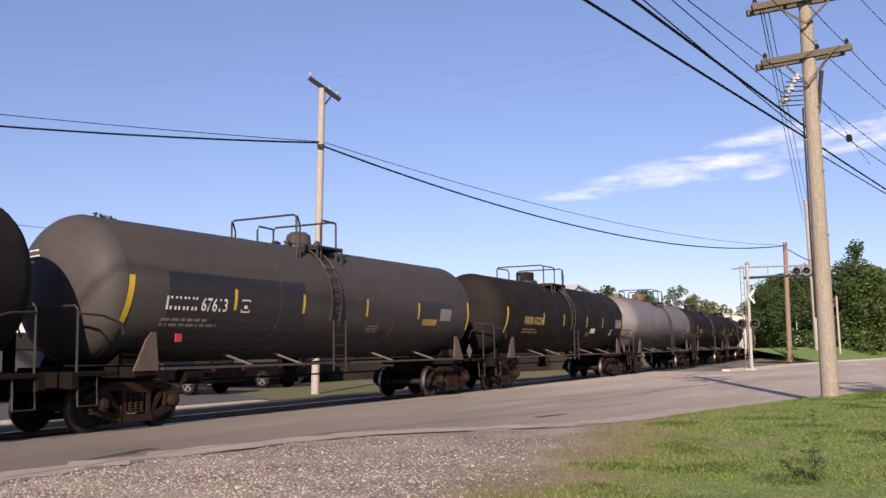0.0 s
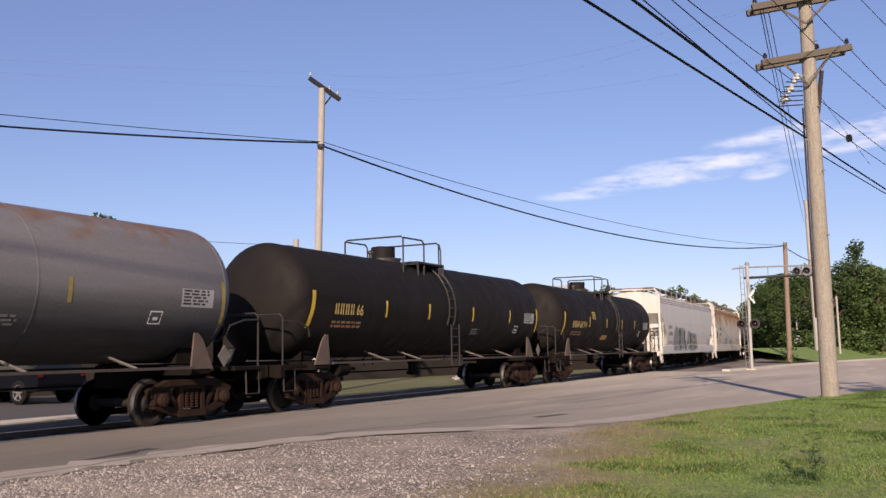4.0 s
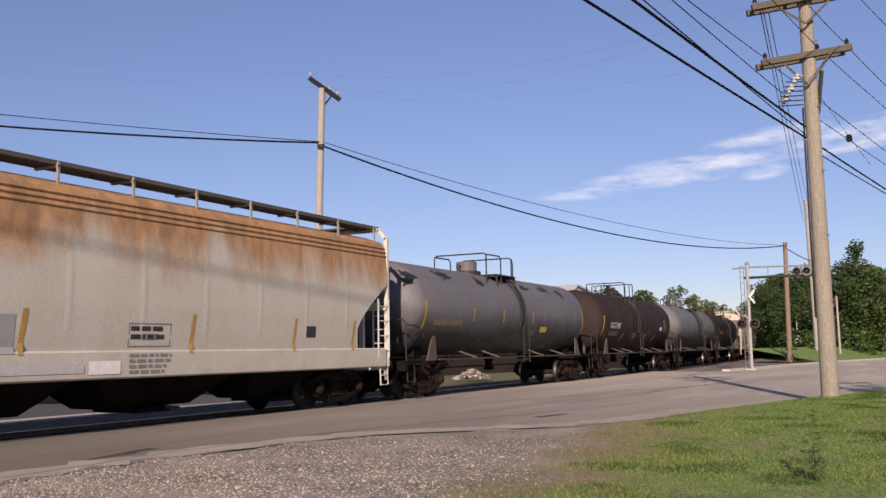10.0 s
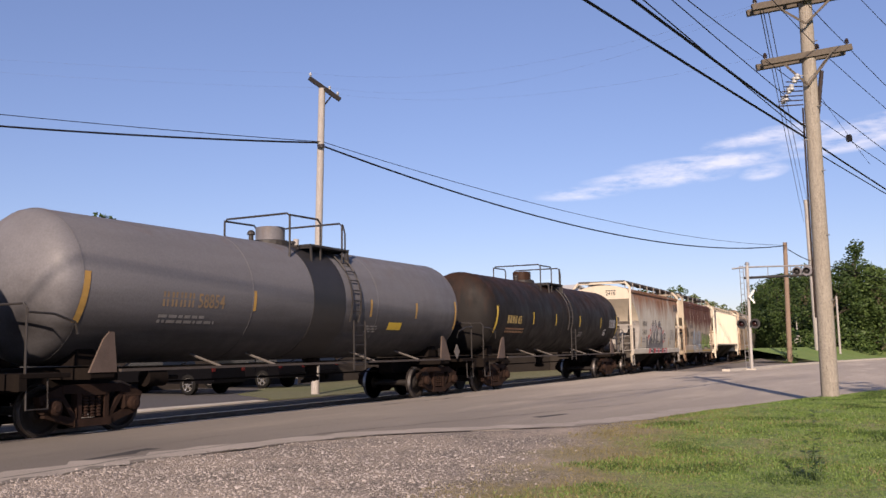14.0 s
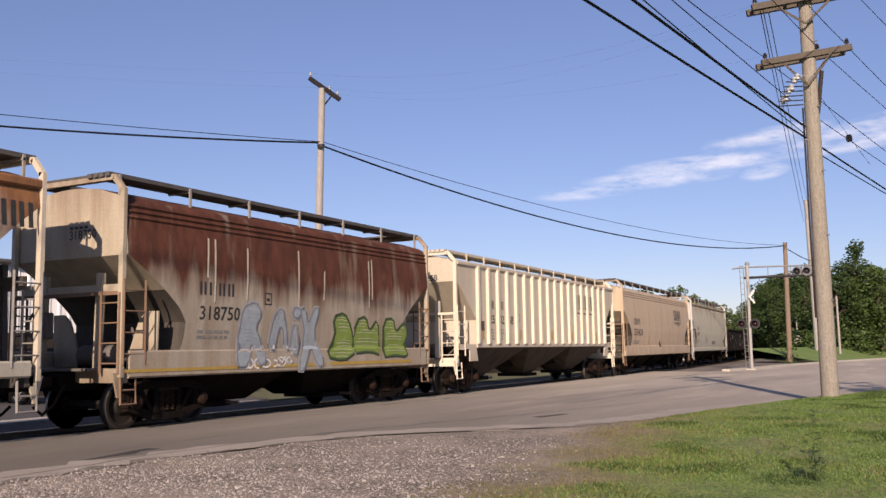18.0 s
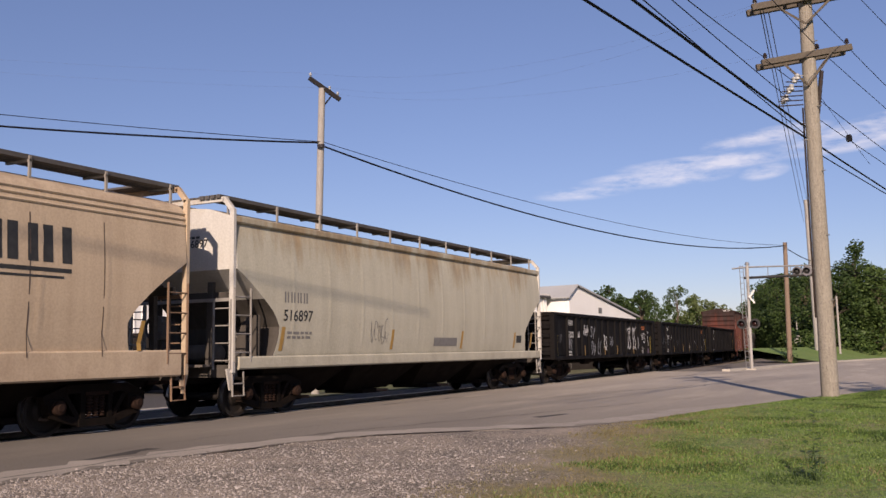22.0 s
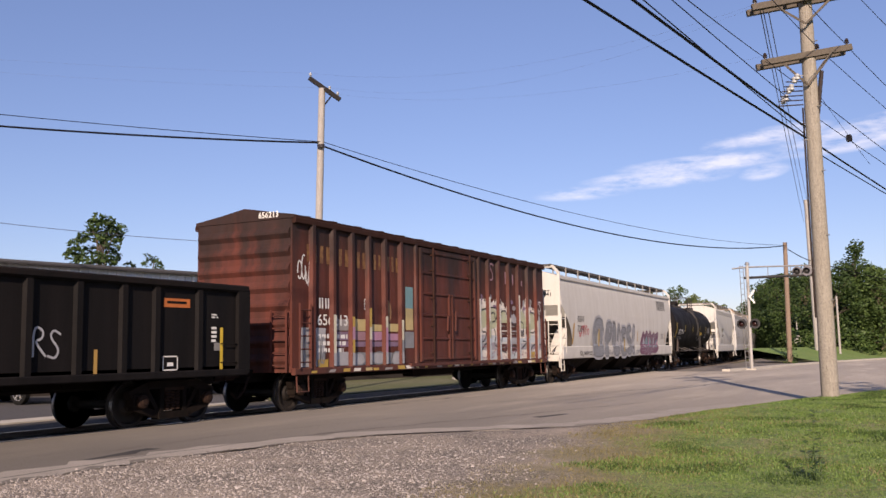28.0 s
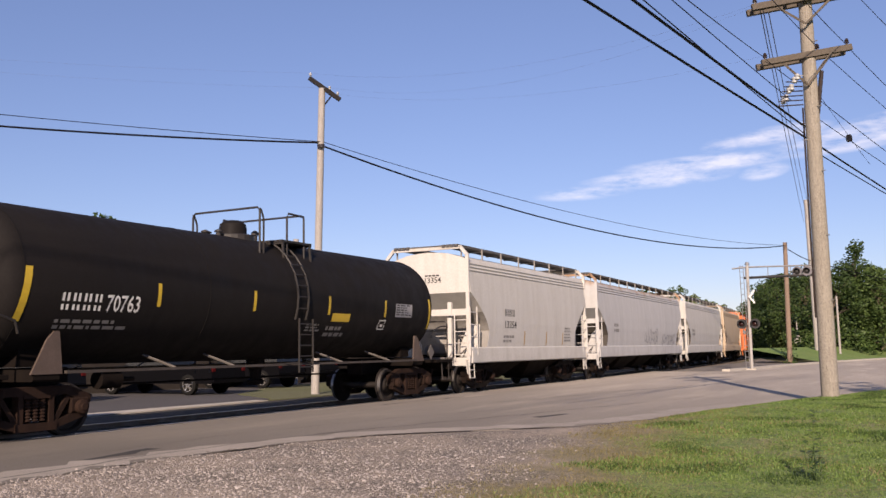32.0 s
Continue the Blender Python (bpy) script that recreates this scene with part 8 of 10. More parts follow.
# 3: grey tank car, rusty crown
c = tank_car(LEN[3], P_GREY_RUST, "grey tank car with rust along its crown and a darker belly", style="drum", ladder_x=0.67, ladder_mat=P_DARKRAIL)
tank_marks(c, LEN[3], 0, "", P_INKY, strips=(-3.3, 0.9, 3.2), strip_mat=P_OLIVE)
lines(c, -LEN[3] / 2 + 3.0, 2.45, 2.4, 0.3, 1, T, P_FADED, 4)
end_text(c, LEN[3], LEN[3] / 2 - 1.02, [5, 4], P_INKY, 0.6, 3.3)
number_on(c, 3)
# 4, 5: black tank cars
c = tank_car(LEN[4], P_BLACK2, "deep black tank car with yellow markings", style="drum")
tank_marks(c, LEN[4], 4, "66", P_INKY, z=2.3, seed=3)
number_on(c, 4)
MARK["x"] = -0.2
c = tank_car(LEN[5], P_BLACK2, "deep black tank car with large yellow stencilled numbers", style="drum", ladder_x=0.65)
tank_marks(c, LEN[5], 4, "661914", P_INKY, -5.75, 2.24, 0.27, (-3.45, -0.85, 1.75, 4.1), seed=7)
lines(c, -3.1, 2.95, 0.5, 0.35, 5, T, P_INKY, 2)
patch(c, -1.2, -0.3, 1.75, 1.95, T, P_AMBER, 0.006, "faded_label")
end_text(c, LEN[5], LEN[5] / 2 - 1.02, [4, "661914", 4, 3], P_INKY, 0.75, 3.35)
number_on(c, 5)
# 6: pale hopper with teal lettering sprayed on its side
c, E = round_hopper(LEN[6], P_WHITE, "pale grey covered hopper with teal graffiti along its side", 4, (3.28, 1.45, 1.95), end_paint=P_CLEAN, inner=P_POST, tail=0.74)
blocks(c, 4, -7.28, 2.42, 1.0, 0.22, R_, P_INKB)
letter(c, "570409", -7.28, 2.02, 0.24, R_, P_INKB, 1.25, label="black car number")
lines(c, -7.2, 1.72, 1.2, 0.18, 2, R_, P_INKG, 1)
frame_mark(c, -4.9, 2.25, 0.25, 0.28, R_, P_INKG)
piece(c, -5.85, 1.20, 4.0, 1.36, (
    ("dusk", [[(-0.05, 0.0), (0.0, 0.5), (0.10, 0.95), (0.22, 0.97), (0.24, 0.6), (0.26, 0.02), (0.10, 0.0)]]), ("dusk", [[(0.25, 0.97), (0.36, 0.97), (0.37, 0.5), (0.38, 0.05), (0.27, 0.05), (0.25, 0.5)]]),
    ("moss", [oval(0.49, 0.28, 0.105, 0.27)]), ("moss", [oval(0.485, 0.73, 0.095, 0.25)]), ("dusk", [oval(0.67, 0.28, 0.11, 0.27)]), ("dusk", [oval(0.675, 0.73, 0.105, 0.25)]),
    ("moss", [[(0.78, 0.9), (0.93, 0.88), (0.91, 0.45), (0.87, 0.2), (0.84, -0.05), (0.8, 0.2)]]), ("moss", [oval(0.935, 0.20, 0.08, 0.24)])), R_, "mist", "slate", 0.03, 0.16, 2, "slate", label="grey and green striped graffiti")
piece(c, -1.5, 1.16, 3.8, 1.20, (
    ("dusk", [[(0.07, 0.98), (0.25, 0.96), (0.26, 0.7), (0.30, 0.5), (0.24, 0.33), (0.23, 0.08), (0.02, 0.08), (0.03, 0.25), (0.0, 0.45), (0.06, 0.7)]]),
    ("moss", [[(0.27, 0.9), (0.43, 0.88), (0.42, 0.7), (0.45, 0.5), (0.41, 0.3), (0.38, 0.0), (0.26, 0.0), (0.22, 0.2), (0.28, 0.35), (0.33, 0.45), (0.27, 0.65)]]),
    ("dusk", [[(0.45, 0.86), (0.55, 0.86), (0.62, 0.84), (0.65, 0.7), (0.60, 0.55), (0.64, 0.3), (0.66, 0.05), (0.57, 0.02), (0.50, 0.02), (0.44, 0.05), (0.46, 0.4)]]),
    ("moss", [oval(0.71, 0.72, 0.045, 0.15)]), ("moss", [[(0.67, 0.5), (0.74, 0.52), (0.78, 0.2), (0.79, 0.05), (0.68, 0.0), (0.66, 0.2)]]),
    ("dusk", [[(0.78, 0.82), (0.92, 0.8), (0.94, 0.55), (0.9, 0.38), (0.80, 0.36), (0.80, 0.55)]]), ("slate", [[(0.80, 0.32), (0.99, 0.42), (1.0, 0.1), (0.8, 0.08)]])), R_, "mist", "slate", 0.03, 0.15, 5, "slate", label="grey and green striped graffiti")
for x, z0, z1 in ((2.62, 1.5, 1.9),):
    part("graffiti", made(stroke, [(x, z0), (x + 0.05, z1)], 0.10, R_, 0.022), SPRAY["gold"], c, "yellow sprayed bar")
for x in (-2.55, 0.1):
    stripe(c, x, 1.4, 1.95, R_, SPRAY["gold"], 0.12)
lines(c, -4.6, 1.22, 1.3, 0.12, 1, side_flat(1.536), P_INKB, 66)
lines(c, -0.6, 1.25, 1.4, 0.16, 2, side_flat(1.536), P_INKG, 67)
for x in (-7.25, 1.9, 6.5, 7.9):
    stripe(c, x, 1.5, 2.1, R_, P_PATCH, 0.08)
lines(c, 6.6, 1.9, 0.9, 0.5, 5, R_, P_INKG, 8)
end_text(c, LEN[6], E, [4, "570409"], P_INKB, 0.2, 3.65, 0.17, False)
number_on(c, 6)
# 7: rust-streaked hopper
c, E = round_hopper(LEN[7], P_RUSTY, "cream covered hopper heavily streaked with orange rust", 4, end_paint=P_CLEAN, tail=0.74)
blocks(c, 4, -6.8, 2.58, 0.95, 0.26, R_, P_INKB)
letter(c, "40557", -6.86, 2.14, 0.26, R_, P_INKB, 1.0, label="black car number")
lines(c, -6.85, 1.86, 1.0, 0.22, 2, R_, P_INKG, 3)
frame_mark(c, -5.6, 2.35, 0.24, 0.26, R_, P_INKG)
patch(c, -3.7, -1.85, 1.42, 2.05, R_, P_PATCH, 0.006, "primer_patch", "square patches of grey primer")
patch(c, -0.4, 0.3, 1.05, 1.28, side_flat(1.536), P_INKW, 0.004, "primer_patch")
patch(c, -2.4, -0.5, 1.08, 1.24, side_flat(1.536), P_WHITE, 0.004, "primer_patch")
lines(c, 0.55, 1.90, 0.9, 0.3, 2, R_, P_INKB, 5)
frame_mark(c, 0.5, 1.52, 1.05, 0.44, R_, P_INKG)
lines(c, 0.5, 1.40, 1.1, 0.4, 4, R_, P_INKG, 6)
for x, w in ((-7.3, 0.14), (-5.06, 0.1), (-1.75, 0.1), (2.08, 0.1), (5.37, 0.09), (7.78, 0.1)):
    stripe(c, x, 1.4, 2.15, R_, P_AMBER, w, 0.08)
patch(c, 5.85, 6.22, 1.72, 1.98, R_, P_INKB, 0.006, "data_panel")
number_on(c, 7)
# 8: grey tank car with black blotches and a dark band
MARK["x"] = -0.45
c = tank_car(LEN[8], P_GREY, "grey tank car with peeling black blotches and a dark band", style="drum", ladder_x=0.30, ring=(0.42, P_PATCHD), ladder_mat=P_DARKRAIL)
tank_marks(c, LEN[8], 0, "", P_INKY, strips=(-3.3, -0.9, 1.8), strip_mat=P_AMBER, table=False)
lines(c, -6.0, 2.3, 2.6, 0.3, 1, T, P_FADED, 14)
patch(c, 2.7, 3.4, 2.0, 2.2, T, P_YELLOW, 0.006, "yellow_label")
rb = random.Random(8)
for x, zc, wide in ((-4.6, 3.72, 0.42), (-2.0, 3.66, 0.16), (1.9, 3.64, 0.30), (3.9, 3.70, 0.36), (5.6, 3.60, 0.22), (-7.1, 3.55, 0.30)):
    bm = bmesh.new()
    for k in range(30):
        cx, cz, r = x + rb.gauss(0, wide * 0.6), zc + rb.gauss(0, 0.06), rb.uniform(0.03, 0.13)
        lay(bm, [[(cx + math.cos(a) * r * rb.uniform(0.6, 1.8), cz + math.sin(a) * r * rb.uniform(0.3, 0.6)) for a in (0, 1.05, 2.1, 3.14, 4.19, 5.24)]], T, 0.005 + 0.0002 * k)
    tagged(part("peeled_blotch", bm, P_PATCHD, c), "dark ragged blotch of peeled paint", kind="stuff")
number_on(c, 8)
# 9: brown-black tank car
MARK["x"] = -0.7
c = tank_car(LEN[9], P_BROWN, "dark brown tank car with white numbers and slanted strips", style="lid", ladder_x=-0.64, ladder_mat=P_DARKRAIL)
tank_marks(c, LEN[9], 4, "74907", P_INKW, -5.1, 2.28, 0.28, (-2.8, -0.3, 1.8, 3.93), slant=0.28, strip_z=(1.72, 2.08), seed=12, table=False)
lines(c, -0.9, 2.1, 0.9, 0.22, 3, T, P_INKG, 21)
tag(c, "RSB", 1.9, 1.8, 1.5, 0.42, T, P_INKT, 0.022)
patch(c, 5.0, 5.5, 2.28, 2.48, T, P_INKW, 0.006, "white_label")
lines(c, 5.9, 2.9, 0.7, 0.7, 7, T, P_INKG, 13)
end_text(c, LEN[9], LEN[9] / 2 - 1.02, [4, 5, 4], P_INKW, 0.6, 3.3)
number_on(c, 9)
# 10: long grey tank car with a broad dark band
MARK["x"] = 0.4
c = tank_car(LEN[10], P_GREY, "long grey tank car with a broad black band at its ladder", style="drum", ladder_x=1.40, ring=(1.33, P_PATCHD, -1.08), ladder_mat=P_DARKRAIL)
tank_marks(c, LEN[10], 4, "58854", P_FADED, -5.6, 2.3, 0.28, (-2.9, -0.6, 1.8, 4.2), P_AMBER, table=False)
patch(c, 2.8, 3.5, 1.95, 2.15, T, P_YELLOW, 0.006, "yellow_label")
end_text(c, LEN[10], LEN[10] / 2 - 1.02, [4, 5, 4], P_INKY, 0.7, 3.3)
number_on(c, 10)
# 11: black tank car with a rusty middle
c = tank_car(LEN[11], P_BLACK_RUST, "black tank car with a rusty stained middle", style="drum", ladder_x=0.3, ring=(1.6, P_BLACK_RUST))
tank_marks(c, LEN[11], 4, "65", P_INKY, seed=22)
number_on(c, 11)
# 12: short cream hopper with a large grey and red piece
R_ = round_side
# its end frame wears the dark shade colour
c, E = round_hopper(LEN[12], P_CREAM_RUST, "short cream covered hopper, rust-streaked, with grey and red graffiti", 2, (3.82, 1.3, 2.5), 5, plain_eave=True, end_paint=P_BEIGE, rung=P_POST, inner=P_POST, sill=(1.04, 1.31), web_top=2.35, frame_paint=P_END_SHADE)
for poly in c.children[0].data.polygons:      # slope sheet greyed for its shade, between a cream end panel and cream lower plates
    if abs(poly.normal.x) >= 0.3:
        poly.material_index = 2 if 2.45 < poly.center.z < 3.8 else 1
MARK["x"] = -0.2
blocks(c, 4, -3.5, 2.46, 1.05, 0.26, R_, P_INKB)
letter(c, "2418", -3.55, 2.02, 0.28, R_, P_INKB, 0.88, label="black car number")
lines(c, -3.6, 1.85, 1.0, 0.28, 2, R_, P_INKG, 31)
blocks(c, 4, 4.55, 3.45, 1.3, 0.42, R_, P_INKB, 0.8)
rs = random.Random(12)
for k in range(46):      # red spatter round the piece
    a = rs.uniform(0.1, 3.0)
    x, z, r = -0.4 + 2.3 * math.cos(a) * rs.uniform(0.75, 1.05), 1.55 + 1.15 * math.sin(a) * rs.uniform(0.6, 1.0), rs.uniform(0.03, 0.12)
    part("spatter", made(lay, [[(x + r * math.cos(q) * rs.uniform(0.6, 1.1), z + r * math.sin(q) * rs.uniform(0.6, 1.2)) for q in (0, 1.05, 2.1, 3.14, 4.19, 5.24)]], R_, 0.005 + 0.0001 * k), SPRAY["red"], c)
crown = [(-2.02, 1.33), (-2.08, 1.6), (-1.92, 1.84), (-1.66, 1.97), (-1.5, 2.0), (-1.46, 2.42), (-1.2, 2.80), (-1.02, 2.66), (-0.95, 2.24), (-0.72, 2.18), (-0.74, 2.78), (-0.6, 2.84), (-0.42, 2.62), (-0.16, 2.2), (-0.1, 1.95),
         (0.02, 2.3), (0.08, 2.74), (0.24, 2.56), (0.36, 2.8), (0.56, 2.72), (0.86, 2.42), (1.06, 2.08), (1.2, 1.8), (1.42, 1.33)]
fang = [(-2.72, 1.86), (-2.58, 1.96), (-2.36, 1.62), (-2.16, 1.33), (-2.55, 1.33)]
for poly, cut in ((crown, len(crown)), (fang, len(fang))):
    part("graffiti", made(stroke, poly, 0.20, R_, 0.014), SPRAY["white"], c, "white outline of the sprayed piece")
    part("graffiti", made(stroke, poly, 0.12, R_, 0.018), SPRAY["black"], c, "black inner outline of the sprayed piece")
ground_z = 1.33
for (xa, za), (xb, zb) in zip(crown, crown[1:]):      # the grey filling, in upright slices
    if xb > xa:
        part("graffiti", made(lay, [[(xa, ground_z), (xb, ground_z), (xb, zb), (xa, za)]], R_, 0.021), SPRAY["grey"], c, "dark grey sprayed filling")
part("graffiti", made(lay, [fang], R_, 0.021), SPRAY["grey"], c)
for pts, wd in (([(-1.75, 1.6), (-1.6, 1.75), (-1.35, 1.8)], 0.09), (arc(-1.2, 1.55, 0.3, 0.16, 20, 200), 0.06), ([(-1.05, 2.05), (-0.75, 2.0), (-0.85, 1.9), (-1.0, 1.92)], 0.10), ([(-0.75, 1.8), (-0.5, 1.72), (-0.62, 1.55)], 0.09),
                (arc(0.1, 1.5, 0.28, 0.2, 30, 190), 0.07), ([(0.30, 1.36), (0.36, 2.1), (0.30, 2.5)], 0.05), (arc(0.85, 1.5, 0.35, 0.22, 10, 180), 0.06), (arc(1.62, 1.98, 0.26, 0.16, -120, 190, 10), 0.10)):
    part("graffiti", made(stroke, pts, wd, R_, 0.024), SPRAY["black"], c, "black sprayed curl")
for x, z0, z1 in ((-1.3, 2.1, 2.5), (-1.22, 1.95, 2.35), (-0.62, 2.2, 2.55), (-0.5, 1.98, 2.3), (-0.85, 1.95, 2.12), (0.2, 1.75, 2.3), (0.3, 1.9, 2.4), (0.72, 2.0, 2.3)):
    part("graffiti", made(stroke, [(x, z1), (x + 0.02, z0)], 0.07, R_, 0.026), SPRAY["silver"], c, "pale sprayed drip")
part("graffiti", made(stroke, arc(1.62, 1.98, 0.34, 0.23, -120, 190, 10), 0.05, R_, 0.026), SPRAY["white"], c)
SL = side_flat(1.531)
patch(c, -2.2, 2.3, 1.06, 1.30, SL, SPRAY["black"], 0.003, "graffiti", "lower edge of the sprayed piece on the sill")
for k, x in enumerate((-2.3, -1.1, -0.2, 0.9, 1.7)):
    patch(c, x, x + 0.42, 1.06, 1.30, SL, SPRAY["red"], 0.005, "graffiti", "", 2, 0.12)
    part("graffiti", made(stroke, arc(x + 0.7, 1.16, 0.32, 0.09, 0, 330, 10), 0.035, SL, 0.007), SPRAY["white"], c)
lines(c, 3.3, 2.35, 1.0, 0.6, 6, R_, P_INKG, 32)
frame_mark(c, 3.2, 1.55, 0.3, 0.3, R_, P_INKB)
for x in (-3.75, 2.9, 4.9):
    stripe(c, x, 1.4, 1.9, R_, P_AMBER, 0.09)
end_text(c, LEN[12], E, [4, "2418"], P_INKB, -0.2, 4.22, 0.18, False)
number_on(c, 12)
# 13: short rusted hopper with blue and green pieces
R_ = over_sill
MARK["x"] = -0.45
c, E = round_hopper(LEN[13], P_RED_RUST, "short covered hopper rusted deep red-brown with blue and green graffiti", 2, (3.2, 1.5, 2.0), 5, end_paint=P_BEIGE_RUST, rung=P_RUSTY_IRON)
blocks(c, 4, -3.31, 2.55, 1.1, 0.26, R_, P_INKB)
letter(c, "318750", -3.3, 2.06, 0.27, R_, P_INKB, 1.2, label="black car number")
lines(c, -3.35, 1.85, 1.1, 0.22, 2, R_, P_INKG, 34)
frame_mark(c, -1.3, 2.42, 0.24, 0.26, R_, P_INKB)
piece(c, -2.2, 1.10, 3.0, 1.38, (
    ("mist", [[(0.0, 0.0), (0.03, 0.5), (0.06, 0.9), (0.2, 1.0), (0.27, 0.8), (0.2, 0.6), (0.27, 0.4), (0.33, 0.05), (0.24, 0.0), (0.18, 0.4), (0.12, 0.0)]]),
    ("mist", [[(0.36, 0.25), (0.4, 0.75), (0.5, 0.95), (0.56, 0.6), (0.6, 0.25), (0.55, 0.25), (0.52, 0.6), (0.47, 0.6), (0.44, 0.25)]]), ("mist", [[(0.62, 0.2), (0.64, 0.65), (0.7, 0.65), (0.7, 0.15)]]), ("mist", [oval(0.68, 0.85, 0.05, 0.09)]),
    ("mist", [[(0.72, 0.9), (0.78, 0.95), (0.83, 0.65), (0.9, 0.95), (0.97, 0.95), (0.9, 0.5), (1.05, 0.0), (0.95, -0.05), (0.86, 0.35), (0.78, -0.1), (0.70, -0.1), (0.8, 0.5)]])), R_, "haze", "slate", 0.035, 0.12, 23, "silver", label="pale blue-grey bubble graffiti")
piece(c, 1.0, 1.16, 3.9, 1.16, (
    ("leaf", [[(0.0, 0.1), (0.12, 0.5), (0.08, 0.9), (0.2, 1.0), (0.28, 0.72), (0.34, 0.2), (0.2, 0.0)]]), ("leaf", [[(0.3, 0.15), (0.34, 0.85), (0.45, 0.95), (0.5, 0.6), (0.6, 0.92), (0.64, 0.1), (0.5, 0.2)]]),
    ("leaf", [[(0.66, 0.05), (0.68, 0.9), (0.8, 0.92), (0.84, 0.6), (0.95, 0.85), (1.0, 0.6), (0.95, 0.3), (1.0, 0.05), (0.82, 0.1)]])), R_, "bark_green", "bark_green", 0.05, 0.10, 17, "lime", label="bright green graffiti")
for x, z0, z1 in ((-3.1, 2.9, 3.7), (-2.9, 2.4, 3.7), (-1.9, 2.5, 3.6), (-0.1, 2.3, 3.7), (2.9, 2.5, 3.7), (3.05, 2.7, 3.75), (0.9, 2.6, 3.3)):
    patch(c, x - 0.025, x + 0.025, z0, z1, R_, P_BEIGE, 0.013, "lime_run", "pale run of spilled lading", 6, 0.06)
scribble(c, -1.9, 1.06, 1.6, 0.24, side_flat(1.536), SPRAY["white"], 3, 0.04, 6)
patch(c, -5.2, 1.0, 1.06, 1.12, side_flat(1.536), SPRAY["gold"], 0.004, "yellow_edge")
patch(c, 1.2, 5.1, 1.06, 1.14, side_flat(1.536), SPRAY["gold"], 0.004, "yellow_edge")
end_text(c, LEN[13], E, [4, "318750"], P_INKB, 0.0, 3.75, 0.17, False)
number_on(c, 13)
# 14: ribbed beige hopper
c, E = ribbed_hopper(LEN[14], P_BEIGE, "beige covered hopper with raised vertical ribs and black letters")
F = side_flat(1.472)
step = (2 * E - 2.92) / 17
rib = [-E + 1.46 + k * step for k in range(18)]
blocks(c, 2, rib[1] + 0.12, 2.72, 0.48, 0.28, F, P_INKB)
blocks(c, 2, rib[2] + 0.12, 2.72, 0.48, 0.28, F, P_INKB)
for k, tx_ in ((1, "25"), (2, "02"), (3, "58")):
    letter(c, tx_, rib[k] + 0.14, 2.24, 0.28, F, P_INKB, 0.44, label="black car number")
for k in (12, 13, 14):
    blocks(c, 1, rib[k] + 0.19, 2.98, 0.60, 0.62, F, P_INKB, 0.95)
    patch(c, rib[k] + 0.19, rib[k] + 0.76, 2.80, 2.86, F, P_INKB, 0.006, "underline")
for k in (0, 4, 8, 11, 15):
    patch(c, rib[k] + 0.38, rib[k] + 0.52, 1.7, 2.05, F, P_AMBER, 0.006, "reflector_strip")
lines(c, rib[1] + 0.15, 2.05, 0.4, 0.4, 4, F, P_INKG, 41)
lines(c, rib[2] + 0.15, 2.05, 0.4, 0.4, 4, F, P_INKG, 42)
frame_mark(c, rib[4] + 0.15, 2.35, 0.25, 0.25, F, P_INKG)
patch(c, rib[0] + 0.25, rib[0] + 0.5, 2.0, 2.3, F, P_SADDLE, 0.02, "route_board")
frame_mark(c, rib[13] + 0.1, 1.75, 0.5, 0.25, F, SPRAY["blue"])
end_text(c, LEN[14], E, [4, "250258"], P_INKB, 0.0, 3.75, 0.19, False)
number_on(c, 14)
# 15: tan hopper
MARK["x"] = 0.1
# lower end steel is darkened to stand for the shade in the gap
c, E = round_hopper(LEN[15], P_TAN, "tan covered hopper with dark panel seams and large black numbers", 4, rung=P_RUSTY_IRON, tail=0.74, frame_paint=P_END_SHADE)
blocks(c, 4, -6.48, 2.52, 1.35, 0.32, R_, P_INKB)
letter(c, "255420", -6.48, 1.98, 0.33, R_, P_INKB, 1.86, label="large black car number")
lines(c, -6.5, 1.72, 1.5, 0.2, 2, R_, P_INKG, 51)
blocks(c, 3, 3.45, 2.92, 2.0, 0.62, R_, P_INKB, 0.86)
patch(c, 3.5, 5.35, 2.76, 2.83, R_, P_INKB, 0.006, "underline")
patch(c, 3.8, 5.2, 2.66, 2.70, R_, P_INKB, 0.006, "underline")
for k in range(9):
    x = -6.1 + k * 1.52
    patch(c, x - 0.011, x + 0.011, 1.36, 3.72, R_, P_SADDLE, 0.005, "panel_seam", "dark weld seam")
for x in (-6.1, -3.3, 6.9):
    stripe(c, x, 1.45, 2.0, R_, P_AMBER, 0.1, 0.1)
part("placard", made(lambda bm: lay(bm, [[(-0.6, 1.75), (-0.38, 1.45), (-0.6, 1.15 + 0.2), (-0.82, 1.5)]], R_, 0.014)), P_SADDLE, c, "brown diamond placard")
end_text(c, LEN[15], E, [4, "255420"], P_INKB, -0.1, 3.75, 0.2, False)
number_on(c, 15)
# 16: stained grey hopper
R_ = round_side
# shade is painted on this car's lower end steel as well
c, E = round_hopper(LEN[16], P_DUSTY, "grey covered hopper stained with ochre rust patches", 4, plain_eave=True, end_paint=P_CLEAN, sill=(1.04, 1.31), tail=0.74, rung=P_POST, frame_paint=P_END_SHADE)
blocks(c, 4, -6.94, 2.5, 0.95, 0.24, R_, P_INKG)
letter(c, "516897", -6.96, 2.09, 0.25, R_, P_INKB, 1.1, label="black car number")
lines(c, -6.8, 1.85, 1.1, 0.2, 2, R_, P_INKG, 61)
for x in (-7.0, -2.2, 2.0, 6.1, 7.6):
    stripe(c, x, 1.42, 1.95, R_, P_AMBER, 0.13, 0.06)
